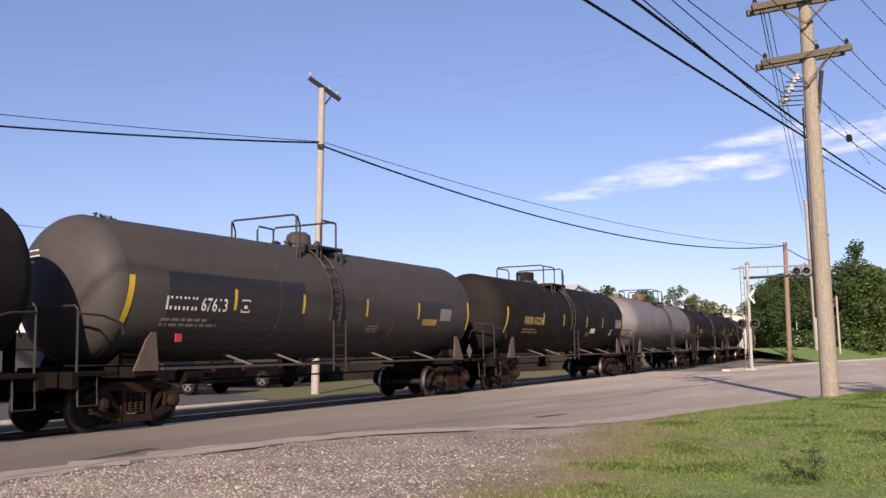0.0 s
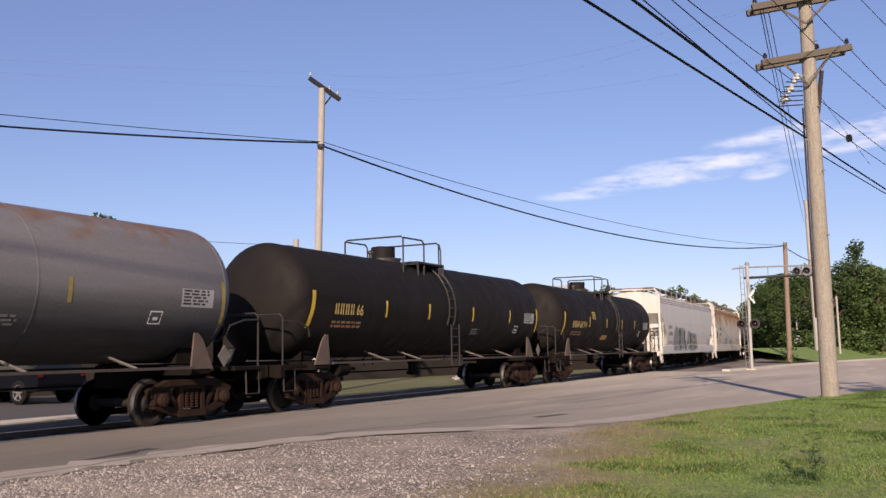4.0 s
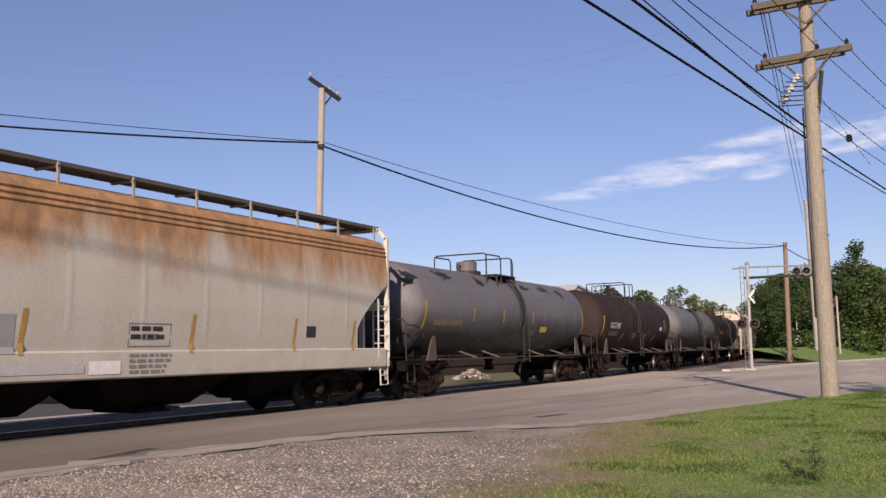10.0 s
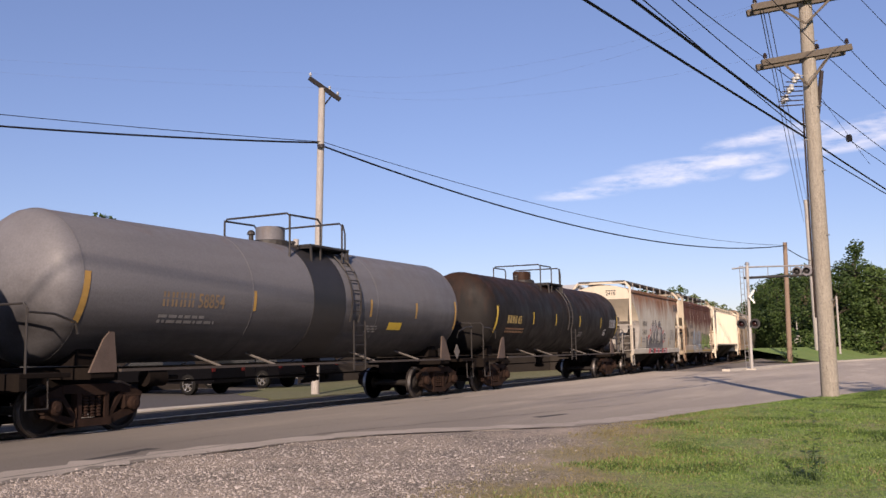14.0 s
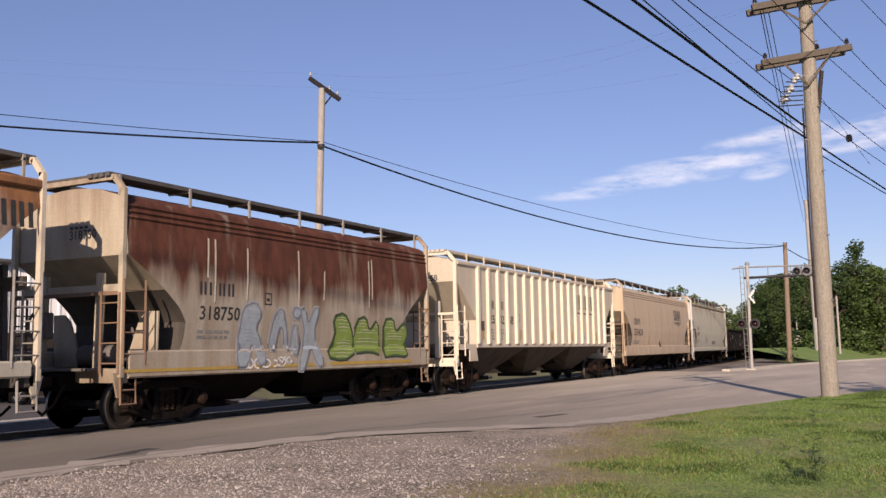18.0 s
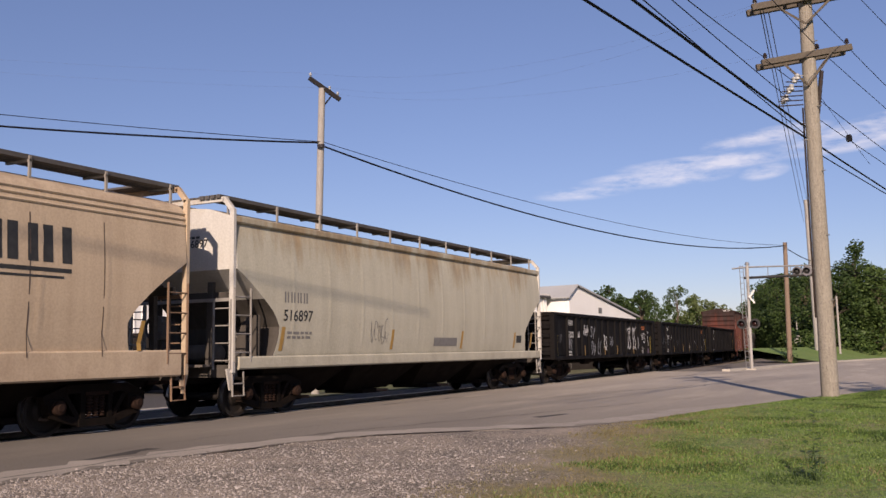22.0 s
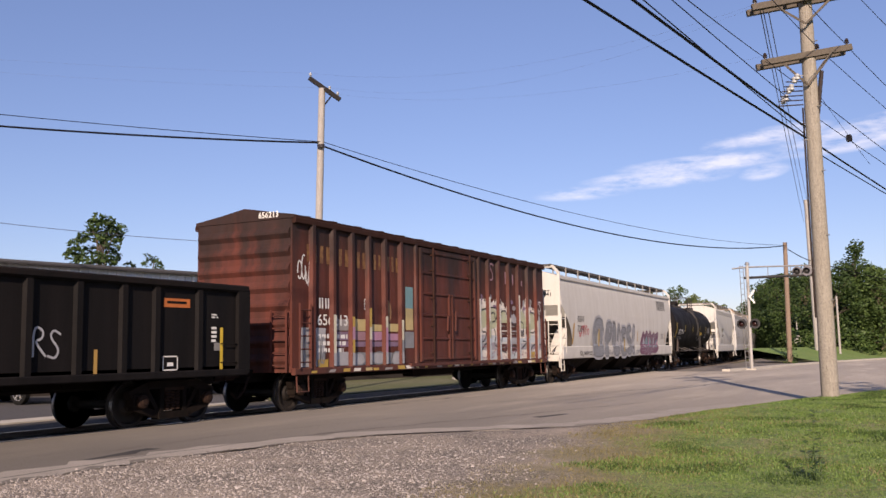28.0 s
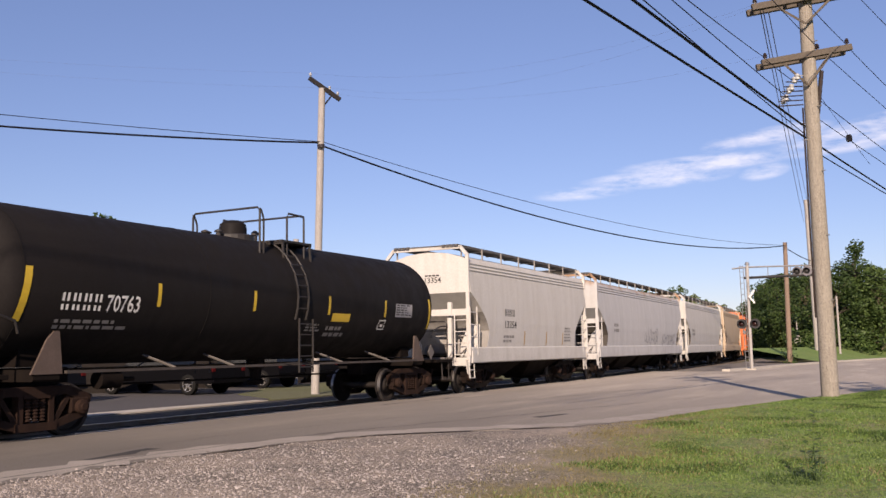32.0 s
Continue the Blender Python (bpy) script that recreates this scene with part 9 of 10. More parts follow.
patch(c, 0.2, 1.7, 1.5, 1.75, R_, P_INKG, 0.006, "primer_patch")
patch(c, 6.3, 6.75, 1.6, 1.85, R_, P_INKB, 0.006, "data_panel")
scribble(c, -3.3, 1.6, 0.9, 0.6, R_, P_INKG, 9, 0.018, 5)
end_text(c, LEN[16], E, [4, "516897"], P_INKB, 0.0, 3.85, 0.17, False)
number_on(c, 16)
R_ = over_sill
# 17 to 19: black gondolas
GS = side_flat(1.422)
for i, num, sd in ((17, ("5202", "58"), 3), (18, ("5201", "84"), 5), (19, ("52", ""), 8)):
    L = LEN[i]
    E = L / 2 - 0.86
    c = gondola(L, P_GOND, ("black steel gondola covered in white scrawls" if i == 17 else "black steel gondola with faded white scrawls" if i == 18 else "black steel gondola with an orange tag near its end"))
    px = GON_POSTS
    blocks(c, 4, px[0] + 0.17, 2.30, 0.62, 0.22, GS, P_INKW)
    letter(c, num[0], px[0] + 0.17, 1.82, 0.24, GS, P_INKW, 0.68, label="white car number")
    if num[1]:
        letter(c, num[1], px[1] + 0.18, 1.82, 0.24, GS, P_INKW, 0.16 * len(num[1]))
    lines(c, px[0] + 0.17, 1.26, 0.52, 0.22, 2, GS, P_INKW, sd)
    for k in (2, 5, 7, 10):
        stripe(c, px[k] + 0.40, 1.03, 1.48, GS, P_AMBER, 0.08)
    stripe(c, -E + 0.48, 1.04, 1.91, GS, P_YELLOW, 0.09)
    stripe(c, E - 0.72, 1.04, 1.91, GS, P_YELLOW, 0.09)
    lines(c, -E + 0.35, 1.02, 1.1, 0.03, 1, GS, P_INKG, sd + 1)
    lines(c, 6.82, 2.18, 0.22, 0.10, 2, GS, P_INKW, sd + 2)
    lines(c, 6.82, 1.92, 0.18, 0.34, 4, GS, P_INKW, sd + 3)
    patch(c, 6.9, 7.1, 1.44, 1.6, GS, P_INKG, 0.006, "data_panel")
    lines(c, E - 1.5, 1.04, 0.9, 0.03, 1, GS, P_INKG, sd + 4)
    frame_mark(c, px[12] + 0.19, 1.07, 0.40, 0.28, GS, P_INKW)
    patch(c, px[12] + 0.20, px[12] + 0.90, 2.28, 2.45, GS, SPRAY["orange"], 0.006, "orange_tag", "", 2)
    patch(c, px[12] + 0.28, px[12] + 0.80, 2.35, 2.40, GS, P_GOND, 0.009, "orange_tag", "dark slot in the orange tag", 1)
    if i == 17:
        for pts in BUBBLES:
            hull = [(2.71 + u * 2.25, 1.22 + v * 1.18) for u, v in pts]
            part("scrawl", made(stroke, rounded(hull), 0.12, GS, 0.0055), SPRAY["grey"], c, "soft grey overspray round a white loop")
            part("scrawl", made(stroke, rounded(hull), 0.055, GS, 0.008), SPRAY["white"], c, "large white sprayed loop")
        tag(c, "@R", -6.27, 1.35, 0.52, 0.44, GS, SPRAY["silver"], 0.035)
        tag(c, "JAW", -4.30, 1.94, 0.80, 0.38, GS, SPRAY["white"], 0.06, 0.04)
        tag(c, "S/", -3.29, 1.82, 0.68, 0.46, GS, SPRAY["silver"], 0.055, 0.05)
        tag(c, "DA", -3.14, 1.05, 0.66, 0.64, GS, SPRAY["silver"], 0.04)
        tag(c, "LE", -2.32, 1.02, 0.58, 0.72, GS, SPRAY["silver"], 0.035, 0.08)
        tag(c, "RS", -1.33, 1.36, 0.58, 0.58, GS, SPRAY["white"], 0.06)
        tag(c, "Z", -1.30, 1.28, 0.5, 0.14, GS, SPRAY["white"], 0.035)
        tag(c, "S@B", -0.36, 1.46, 0.62, 0.40, GS, SPRAY["silver"], 0.025)
        tag(c, "HUCS", 5.46, 1.80, 0.80, 0.30, GS, SPRAY["white"], 0.035, 0.05)
        part("scrawl", made(stroke, rounded([(5.45, 1.72), (5.75, 1.80), (6.05, 1.62), (6.28, 1.60), (6.30, 1.78), (6.16, 1.94)]), 0.03, GS, 0.007), SPRAY["white"], c, "sprayed underline")
        tag(c, "RWS", 6.66, 1.02, 0.5, 0.30, GS, SPRAY["violet"], 0.03)
        tag(c, "@", -7.40, 1.60, 0.36, 0.34, GS, SPRAY["grey"], 0.02)
    elif i == 18:
        for k, ch in enumerate("TIBENY"):
            tag(c, ch, (-3.58, -2.58, -1.58, -0.62, 0.46, 1.42)[k], (1.84, 1.87, 1.98, 1.99, 1.96, 1.93)[k], 0.38, 0.36, GS, SPRAY["white"], 0.038, 0.02)
        tag(c, "R", -2.55, 1.29, 0.46, 0.42, GS, SPRAY["white"], 0.045)
        tag(c, "A", -1.60, 1.27, 0.42, 0.44, GS, SPRAY["silver"], 0.045)
        part("scrawl", made(stroke, [(0.62, 1.62), (0.72, 1.52), (1.16, 1.34), (1.12, 1.27), (0.66, 1.28)], 0.05, GS, 0.007), SPRAY["white"], c, "sprayed hook")
        part("scrawl", made(stroke, rounded([(2.62, 1.35), (2.62, 1.70), (2.95, 1.70), (3.36, 1.60)]), 0.045, GS, 0.007), SPRAY["silver"], c, "sprayed hook")
        patch(c, -0.42, -0.24, 1.45, 1.60, GS, P_INKW, 0.006, "data_panel")
        for x, z, w in ((-4.4, 1.55, 0.4), (-3.35, 1.5, 0.45), (3.42, 1.5, 0.3), (4.62, 1.4, 0.2), (-6.2, 1.5, 0.6)):
            tag(c, "BS", x, z, w, 0.26, GS, SPRAY["slate"], 0.02)
        tag(c, "UUU", -8.02, 1.18, 0.40, 0.48, GS, SPRAY["silver"], 0.022)
        tag(c, "UV", -7.84, 1.22, 0.34, 0.44, GS, SPRAY["gold"], 0.03)
        tag(c, "@Y", -7.45, 1.30, 0.7, 0.62, GS, SPRAY["grey"], 0.018, 0.1)
    else:
        tag(c, "RS", 2.6, 1.35, 0.6, 0.5, GS, SPRAY["silver"], 0.04)
        tag(c, "D", -1.3, 1.4, 0.4, 0.6, GS, SPRAY["silver"], 0.03)
    number_on(c, i)
# 20: oxide-red boxcar
c = boxcar(LEN[20], P_BOX, "oxide red boxcar with ribbed sides and graffiti along the bottom")
E = LEN[20] / 2 - 0.78
BS = side_flat(1.424)
PS = side_flat(1.524)
blocks(c, 5, -E + 0.55, 3.50, 2.7, 0.42, BS, P_GOLDEN, 0.74)
blocks(c, 7, -E + 3.30, 3.52, 3.2, 0.40, BS, P_GOLDEN, 0.74)
blocks(c, 2, -E + 1.05, 2.42, 0.5, 0.25, BS, P_INKW)
letter(c, "656213", -E + 0.98, 2.02, 0.26, BS, P_INKW, 1.30, label="white car number")
lines(c, -E + 1.0, 1.80, 1.3, 0.5, 3, BS, P_INKW, 70)
frame_mark(c, -E + 3.05, 2.45, 0.22, 0.28, BS, P_INKW)
scribble(c, -E + 0.2, 2.9, 0.6, 0.75, BS, SPRAY["white"], 33, 0.04, 4)
rb = random.Random(20)

first = -E + 1.42
patch(c, -E + 0.30, -E + 1.28, 1.04, 1.95, BS, SPRAY["haze"], 0.004, "graffiti", "silver sprayed ground with scrawls", 3, 0.04)
scribble(c, -E + 0.35, 1.1, 0.95, 0.75, side_flat(1.432), SPRAY["slate"], 71, 0.035, 5)
for k, (lower, mid_, upper, rib_) in enumerate((("haze", "violet", "dusk", "cream"), ("slate", "rose", "sand", "gold"), ("haze", "orchid", "sand", "rose"), ("slate", "orchid", "sand", "orchid"), ("haze", "orchid", "gold", "slate"))):
    x = BOX_POSTS[k + 1] + 0.11
    w = BOX_POSTS[k + 2] - x - 0.11
    patch(c, x, x + w, 1.04, 1.34 + rb.uniform(-0.04, 0.04), BS, SPRAY[lower], 0.004, "graffiti", "pale letters low on the side", 2)
    patch(c, x, x + w, 1.50, 1.63, BS, SPRAY["violet"], 0.004, "graffiti", "faded lavender band", 1)
    patch(c, x, x + w, 1.66, 1.86 + rb.uniform(-0.03, 0.03), BS, SPRAY[mid_], 0.0045, "graffiti", "faded pink band", 2)
    patch(c, x, x + w, 1.90, 2.12 + rb.uniform(-0.06, 0.10), BS, SPRAY[upper], 0.005, "graffiti", "faded yellow band", 2, rb.uniform(-0.03, 0.03))
    for q, (za, zb, cq) in enumerate(((1.04, 1.35, "haze"), (1.35, 1.68, rib_), (1.68, 2.0, "orchid" if k % 2 else "cream"), (2.0, 2.30 + rb.uniform(-0.1, 0.2), "gold" if k in (1, 2) else "cream"))):
        patch(c, x - 0.165, x - 0.055, za, zb, PS, SPRAY[cq], 0.004, "graffiti", "bright paint on a rib", 1)
piece(c, first + 0.9, 1.02, 3.9, 0.36, (("haze", [[(0.0, 0.0), (0.02, 0.8), (0.16, 0.95), (0.2, 0.1)]]), ("haze", [oval(0.36, 0.5, 0.10, 0.45)]), ("haze", [[(0.52, 0.0), (0.55, 0.95), (0.68, 0.9), (0.72, 0.0)]]), ("haze", [oval(0.88, 0.5, 0.10, 0.45)])), side_flat(1.430), None, "slate", 0.03, 0.1, 31, label="pale letters low on the side")
scribble(c, first + 3.5, 2.62, 0.6, 0.42, side_flat(1.430), P_INKW, 74, 0.03, 3)
scribble(c, first + 3.5, 2.22, 0.7, 0.34, side_flat(1.430), P_INKW, 76, 0.03, 4)
part("graffiti", made(fill, [oval(first + 2.75, 2.42, 0.26, 0.34)], BS, 0.005), P_INKT, c, "faded brown sprayed disc")
for x in (-E + 1.0, first + 2.2, -2.35):
    patch(c, x, x + 0.42, 1.02, 1.20, BS, SPRAY["gold"], 0.009, "yellow_panel")
patch(c, -2.74, -2.32, 2.55, 3.15, side_flat(1.472), SPRAY["aqua"], 0.004, "graffiti", "pale teal sprayed panel", 2)
patch(c, -2.74, -2.32, 1.95, 2.55, side_flat(1.472), SPRAY["sand"], 0.004, "graffiti", "ochre sprayed panel", 2)
patch(c, -2.80, -2.28, 1.45, 1.90, side_flat(1.472), SPRAY["slate"], 0.004, "graffiti", "grey sprayed panel", 2)
# pale lettering with black outlines beyond the door
bays = BOX_POSTS[7:] + [E - 0.25]
for k in range(7):
    xa, xb = bays[k] + 0.10, bays[k + 1] - 0.10
    n = 6
    crest = [3.00 + 0.16 * math.sin(2.1 * k + 0.8 * q) + rb.uniform(-0.16, 0.14) - (0.45 if k in (3, 6) else 0.0) for q in range(n + 1)]
    ring = [(xa, 1.04), (xb, 1.04)] + [(xb - (xb - xa) * q / n, crest[q]) for q in range(n + 1)]
    part("graffiti", made(fill, [ring], BS, 0.004, 24), SPRAY["haze" if k in (3, 6) else "bone"], c, "dripping off-white sprayed ground")
    for q in range(3):
        zc = 2.6 + 0.22 * q + rb.uniform(-0.1, 0.1)
        xc = xa + (xb - xa) * rb.uniform(0.2, 0.8)
        part("graffiti", made(fill, [oval(xc, zc, rb.uniform(0.07, 0.17), rb.uniform(0.06, 0.15))], BS, 0.0052 + 0.0003 * q, 8), SPRAY[("haze", "dusk", "violet")[(q + k) % 3]], c, "grey bubble")
    if k in (0, 1, 2, 4, 5):
        part("graffiti", made(fill, [softened([(xa, 2.02), (xb, 2.08), (xb, 2.55 + rb.uniform(-0.1, 0.2)), ((xa + xb) / 2, 2.78), (xa, 2.5 + rb.uniform(-0.1, 0.2))])], BS, 0.0062, 10), SPRAY["lime"], c, "pale lime sprayed field")
    for q, (za, zb, cq) in enumerate(((1.06, 1.33, "ice" if k % 2 else "bone"), (1.36, 1.58, "haze"), (1.61, 1.86, "ice" if k % 3 else "haze"))):
        patch(c, xa, xb, za, zb + rb.uniform(-0.02, 0.03), BS, SPRAY[cq], 0.0064, "graffiti", "pale blue sprayed ground", 1)
    for za, zb, cq in ((1.02, 1.75, "ice"), (1.75, 2.30, "lime" if k in (1, 5) else "bone"), (2.30, crest[0], "bone")):
        patch(c, bays[k] - 0.055, bays[k] + 0.055, za, zb, PS, SPRAY[cq], 0.004, "graffiti", "bright paint on a rib", 1)
for xa, xb in ((3.72, 4.34), (4.58, 5.17)):     # stencilled panels left clear of the spray
    for za, zb in ((2.02, 2.28), (1.78, 1.98), (1.30, 1.55)):
        patch(c, xa, xb, za, zb, BS, P_BOX, 0.0075, "stencil_panel", "oxide red panel", 1)
        lines(c, xa + 0.1, (za + zb) / 2 + 0.04, 0.36, 0.07, 1, BS, P_INKG, int(za * 100), eps=0.0095)
W_ = E - 2.85
for q, pts in enumerate(([(0.0, 0.25), (0.0, 0.72), (0.05, 0.80), (0.12, 0.82), (0.10, 0.60), (0.16, 0.72), (0.24, 0.78), (0.24, 0.62), (0.40, 0.85), (0.46, 0.68), (0.58, 0.56)], [(0.0, 0.25), (0.09, 0.32), (0.10, 0.46), (0.04, 0.42), (0.0, 0.60)],
                         [(0.17, 0.84), (0.28, 0.84), (0.27, 0.64), (0.20, 0.60)], [(0.22, 0.50), (0.26, 0.42), (0.22, 0.20), (0.34, 0.24), (0.36, 0.36)], [(0.0, 0.05), (0.06, 0.24), (0.15, 0.28), (0.16, 0.06)],
                         [(0.58, 0.56), (0.66, 0.66), (0.74, 0.60), (0.73, 0.45)], [(0.78, 0.42), (0.80, 0.70), (0.88, 0.82), (0.96, 0.78), (0.98, 0.55), (0.93, 0.42), (0.80, 0.50)], [(0.62, 0.20), (0.70, 0.16), (0.80, 0.28), (0.72, 0.30)],
                         [(0.84, 0.06), (0.90, 0.22), (1.0, 0.25), (1.10, 0.22)], [(0.46, 0.04), (0.52, 0.22), (0.60, 0.20), (0.56, 0.05)], [(0.26, 0.06), (0.30, 0.16), (0.42, 0.10)])):
    part("graffiti", made(stroke, rounded([(2.15 + u * W_, 1.05 + v * 2.05) for u, v in pts]), 0.05, side_flat(1.4335), 0.0), SPRAY["black"], c, "black sprayed outline")
patch(c, 5.44, 5.98, 1.76, 2.10, BS, SPRAY["bone"], 0.0085, "graffiti", "sprayed white box", 1)
patch(c, 5.54, 5.88, 1.82, 2.04, BS, SPRAY["black"], 0.0105, "graffiti", "black opening of the sprayed box", 1)
for x in (5.64, 5.75):
    patch(c, x, x + 0.025, 1.83, 2.03, BS, SPRAY["bone"], 0.012, "graffiti", "white bar", 1)
patch(c, 6.33, 6.86, 1.06, 1.28, BS, SPRAY["gold"], 0.0085, "yellow_panel")
tag(c, "RS", 7.12, 2.75, 0.46, 0.42, side_flat(1.432), SPRAY["white"], 0.03)
tag(c, "S", 7.25, 2.35, 0.22, 0.36, side_flat(1.432), SPRAY["white"], 0.025)
scribble(c, 2.2, 1.06, W_ + 0.4, 0.5, side_flat(1.4335), SPRAY["rose"], 88, 0.025, 9)
for k in range(26):      # chipped yellow and white paint along the sill
    x = -E + 0.4 + (2 * E - 0.9) * (k + rb.random() * 0.7) / 26
    patch(c, x, x + rb.uniform(0.12, 0.4), 0.89, 0.89 + rb.uniform(0.05, 0.10), PS, SPRAY[("gold", "dusk", "gold", "bone", "sand")[k % 5]], 0.004, "sill_paint", "chipped paint on the sill", 1, rb.uniform(-0.08, 0.08))
tag(c, "S", 2.95, 3.62, 0.42, 0.62, BS, SPRAY["rose"], 0.05)
for x, h in ((3.75, 0.34), (4.25, 0.42), (4.9, 0.36), (5.45, 0.40), (5.7, 0.2)):
    patch(c, x, x + 0.09, 3.62, 3.62 + h, BS, SPRAY["rose"], 0.006, "faded_letter", "faded pink upright")
end_text(c, LEN[20], E + 0.012, ["656213"], P_INKW, -0.45, 4.53, 0.14, False)
number_on(c, 20)
# 21: long pale hopper with big silver letters
MARK["x"] = -0.75
c, E = round_hopper(LEN[21], P_CLEAN, "long off-white covered hopper with silver block graffiti", 4, (3.1, 1.35, 1.7), 9, plain_eave=True)
blocks(c, 4, -7.15, 2.46, 0.95, 0.26, R_, P_INKB)
letter(c, "75841", -7.15, 2.06, 0.26, R_, P_INKB, 0.98, label="black car number")
scribble(c, -6.95, 1.85, 1.4, 0.55, R_, SPRAY["red"], 44, 0.05, 5)
blocks(c, 4, 7.32, 3.40, 1.95, 0.52, R_, P_INKB, 0.88)
piece(c, -5.0, 0.99, 6.4, 1.72, (
    ("slate", [[(0.0, 0.05), (0.0, 0.7), (0.06, 0.95), (0.16, 1.0), (0.24, 0.9), (0.25, 0.1), (0.18, 0.0), (0.06, 0.0)], [(0.09, 0.25), (0.09, 0.65), (0.15, 0.7), (0.16, 0.3)]]),
    ("slate", [[(0.27, 0.0), (0.30, 0.5), (0.33, 0.9), (0.45, 0.92), (0.47, 0.7), (0.44, 0.45), (0.38, 0.4), (0.37, 0.0)], [(0.375, 0.58), (0.385, 0.78), (0.42, 0.78), (0.42, 0.6)]]),
    ("slate", [[(0.48, 0.88), (0.56, 0.88), (0.57, 0.3), (0.61, 0.3), (0.62, 0.85), (0.68, 0.85), (0.66, 0.1), (0.6, 0.0), (0.52, 0.02), (0.49, 0.2)]]),
    ("slate", [[(0.69, 0.0), (0.71, 0.8), (0.85, 0.78), (0.85, 0.62), (0.77, 0.6), (0.77, 0.5), (0.83, 0.5), (0.83, 0.36), (0.76, 0.34), (0.76, 0.18), (0.85, 0.16), (0.84, 0.0)]]),
    ("slate", [[(1.0, 0.70), (0.98, 0.85), (0.90, 0.85), (0.87, 0.65), (0.88, 0.48), (0.95, 0.38), (0.95, 0.22), (0.88, 0.22), (0.87, 0.05), (0.97, 0.02), (1.02, 0.2), (1.02, 0.42), (0.94, 0.55), (0.94, 0.68)]]),
    ("haze", [[(1.06, 0.85), (1.12, 0.82), (1.09, 0.3), (1.04, 0.3)]]), ("haze", [[(1.04, 0.2), (1.09, 0.2), (1.08, 0.05), (1.03, 0.05)]])), R_, "haze", "grey", 0.045, 0.26, 12, "haze", label="big streaky grey block graffiti")
for x, z0, z1 in ((-4.25, 1.5, 2.15), (0.05, 1.25, 1.75)):
    part("graffiti", made(stroke, [(x, z0), (x + 0.08, z1)], 0.16, R_, 0.026), SPRAY["gold"], c, "ochre sprayed bar")
piece(c, 3.05, 1.05, 4.3, 1.25, (
    ("plum", [[(0.0, 0.0), (0.1, 0.55), (0.2, 0.95), (0.28, 0.7), (0.36, 0.98), (0.46, 0.75), (0.55, 0.98), (0.62, 0.7), (0.75, 0.92), (0.8, 0.75), (1.0, 0.95), (0.93, 0.45), (0.98, 0.2), (0.8, 0.0), (0.6, 0.1), (0.5, -0.1), (0.42, 0.05), (0.3, -0.08), (0.25, 0.0)]]),
    ("silver", [[(0.16, 0.3), (0.2, 0.75), (0.28, 0.5), (0.3, 0.2)]]), ("aqua", [[(0.26, 0.25), (0.34, 0.8), (0.42, 0.6), (0.46, 0.3)]]), ("aqua", [[(0.44, 0.25), (0.52, 0.75), (0.6, 0.5), (0.6, 0.25)]]), ("silver", [[(0.62, 0.2), (0.7, 0.75), (0.76, 0.6), (0.78, 0.25)]]), ("aqua", [[(0.78, 0.2), (0.84, 0.6), (0.92, 0.65), (0.88, 0.25)]])),
    R_, "violet", "plum", 0.04, 0.08, 20, "haze", label="plum and blue jagged graffiti")
scribble(c, -4.0, 1.06, 10.5, 0.22, side_flat(1.538), SPRAY["slate"], 48, 0.04, 30)
stripe(c, -7.75, 1.55, 2.4, R_, P_AMBER, 0.16, 0.12)
for x in (2.75, 6.2, 8.9):
    stripe(c, x, 1.6, 2.2, R_, P_AMBER, 0.08)
lines(c, 7.9, 2.1, 0.8, 0.3, 3, R_, P_INKG, 81)
scribble(c, -6.9, 1.06, 2.2, 0.22, side_flat(1.536), SPRAY["black"], 46, 0.035, 8)
end_text(c, LEN[21], E, [4, "75841"], P_INKB, -0.55, 3.65, 0.17, False)
number_on(c, 21)
# 22: black tank car, white numbers
MARK["x"] = -0.72
c = tank_car(LEN[22], P_BLACK2, "black tank car with bold white numbers and yellow strips", style="far_dome", ladder_x=0.57)
tank_marks(c, LEN[22], 4, "70763", P_INKW, -5.35, 2.16, 0.29, (-3.15, -0.35, 2.45, 5.05), seed=90)
patch(c, 2.62, 3.4, 2.12, 2.32, T, P_YELLOW, 0.007, "yellow_label")
lines(c, 2.5, 2.0, 0.9, 0.3, 2, T, P_INKG, 91)
end_text(c, LEN[22], LEN[22] / 2 - 1.02, [4, 5], P_INKW, 0.6, 3.3)
number_on(c, 22)
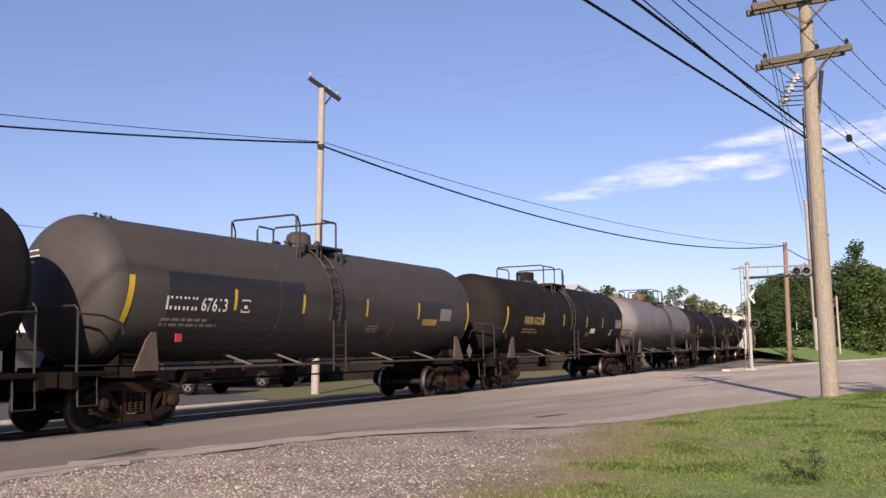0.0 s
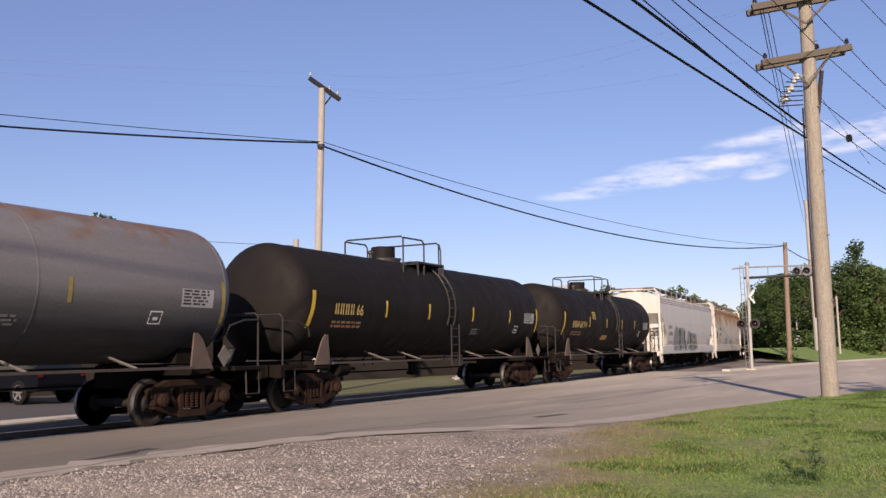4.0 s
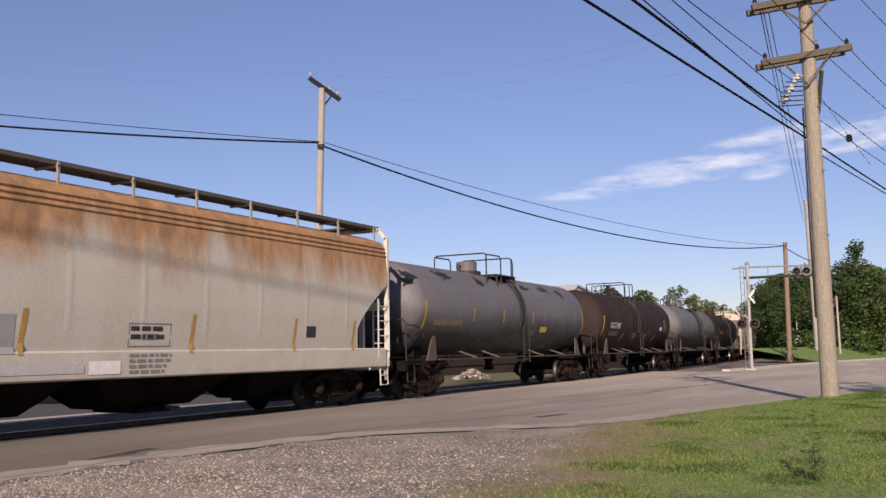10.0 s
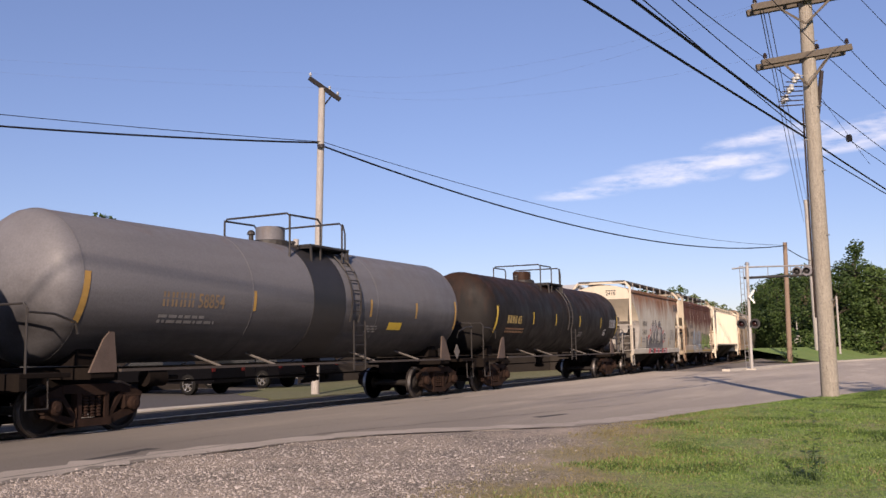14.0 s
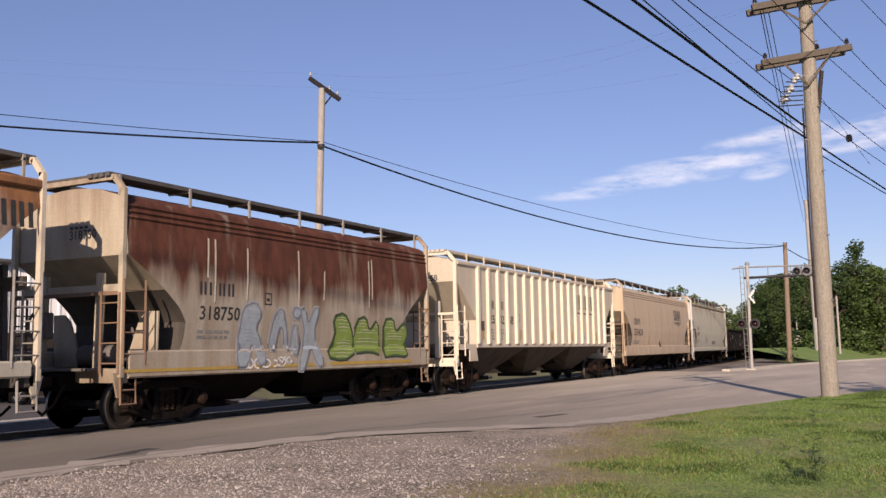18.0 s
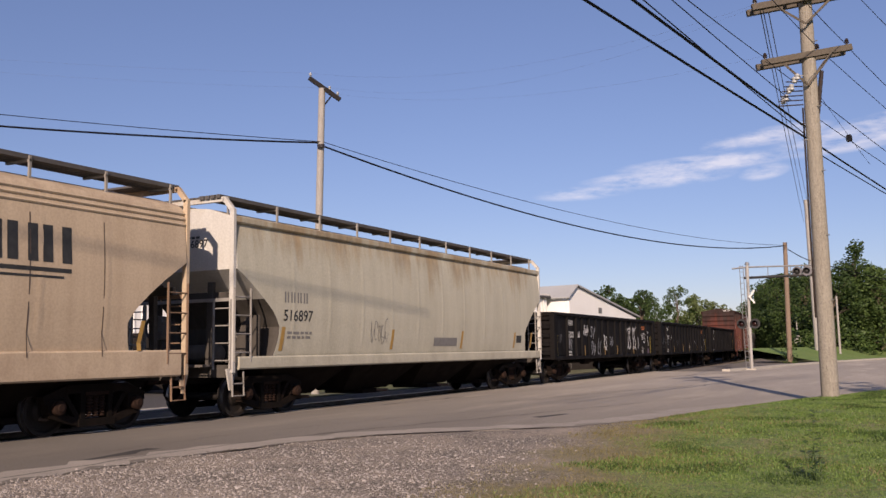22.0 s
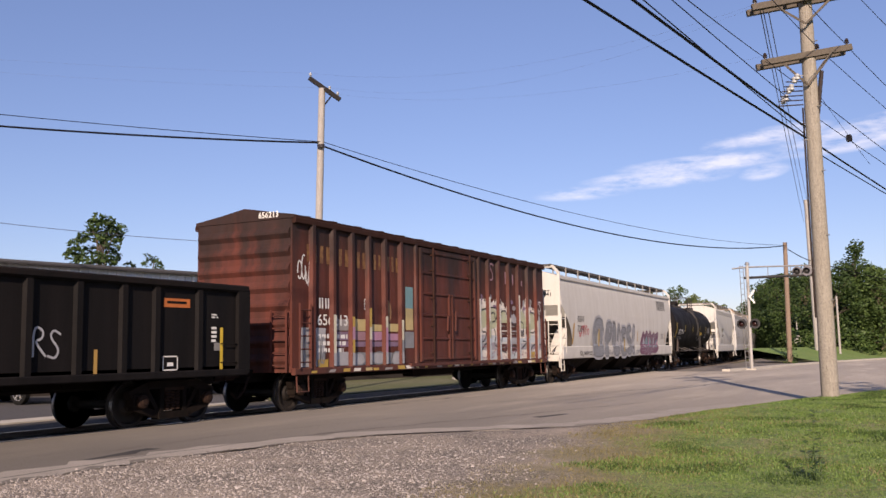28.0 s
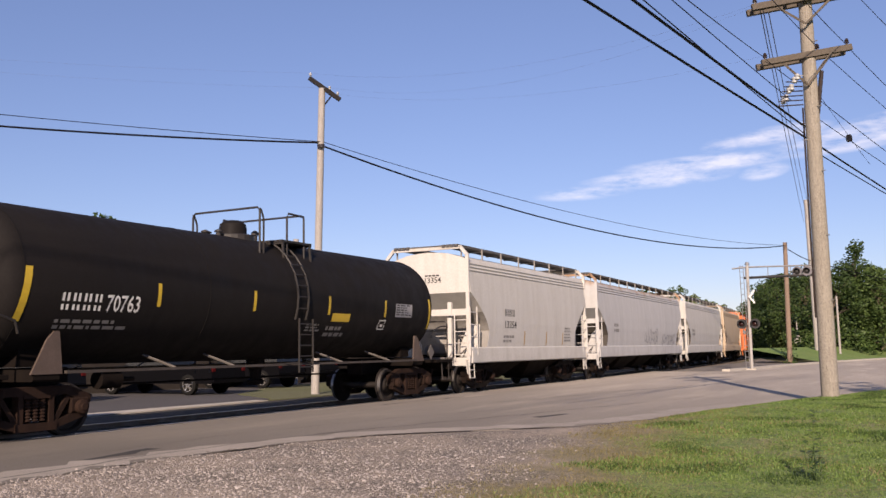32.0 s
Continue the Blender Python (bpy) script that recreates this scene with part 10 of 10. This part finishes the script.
# 23 to 26: covered hoppers at the end
c, E = round_hopper(LEN[23], P_CLEAN, "short off-white covered hopper with black numbers", 2, (3.2, 1.4, 2.0), 5, inner=P_POST)
blocks(c, 4, -3.0, 2.5, 0.9, 0.24, R_, P_INKB)
letter(c, "13354", -3.0, 2.1, 0.24, R_, P_INKB, 1.0, label="black car number")
lines(c, -3.1, 1.85, 1.0, 0.3, 2, R_, P_INKG, 95)
lines(c, 3.0, 2.2, 0.8, 0.6, 5, R_, P_INKG, 96)
for x in (-1.2, 1.0, 2.8):
    stripe(c, x, 1.5, 2.0, R_, P_AMBER, 0.08)
end_text(c, LEN[23], E, [4, "13354"], P_INKB, 0.1, 3.75, 0.18, False)
number_on(c, 23)
c, E = round_hopper(LEN[24], P_WHITE, "pale grey covered hopper with small dark scrawls", 4, seams=9)
scribble(c, -0.5, 1.5, 3.0, 0.8, R_, SPRAY["slate"], 50, 0.06, 8)
scribble(c, 3.5, 1.5, 3.5, 0.6, R_, SPRAY["slate"], 51, 0.06, 8)
lines(c, -6.5, 2.5, 1.0, 0.5, 2, R_, P_INKG, 97)
number_on(c, 24)
c, E = round_hopper(LEN[25], P_CLEAN, "off-white covered hopper near the train's end", 4, seams=8)
lines(c, -6.0, 2.5, 1.0, 0.5, 2, R_, P_INKG, 98)
number_on(c, 25)
c, E = round_hopper(LEN[26], P_TAN, "brown-grey covered hopper near the train's end", 3, seams=7)
number_on(c, 26)
c = boxcar(LEN[27], P_ORANGE, "faded orange boxcar with white streaks", True)
patch(c, -6.4, 6.0, 2.6, 2.9, side_flat(1.53), SPRAY["white"], 0.004, "white_band")
number_on(c, 27)

# ---------- motion of the train ----------
def car_pose(mid, half, t):
    s = mid - gone(t)
    a, b = course(s - half)[0], course(s + half)[0]
    return Matrix.Translation((a + b) / 2) @ Matrix.Rotation(math.atan2(b.y - a.y, b.x - a.x), 4, "Z")


def motions():
    spots = {}
    for car, i in CARS:
        mid, half = (U[i] + U[i + 1]) / 2, LEN[i] / 2 - 2.3
        spots[car.name] = mid
        walk(car, [(k / 2, car_pose(mid, half, k / 2)) for k in range(65)])
    # the wheels turn while their car is near
    for ws, car, x in WHEELS:
        mid = spots[car.name]
        rows = []
        for k in range(0, 32 * 30 + 1):
            t = k / 30
            if 3.0 < mid - gone(t) < 40.0:
                rows.append((t, pose(x, 0, WHEEL_R + 0.003, 0, -math.degrees(gone(t) / WHEEL_R) % 360, 0)))
        if rows:
            rows = ([(0.0, rows[0][1])] if rows[0][0] > 0 else []) + rows + ([(32.0, rows[-1][1])] if rows[-1][0] < 32 else [])
            walk(ws, rows)


motions()
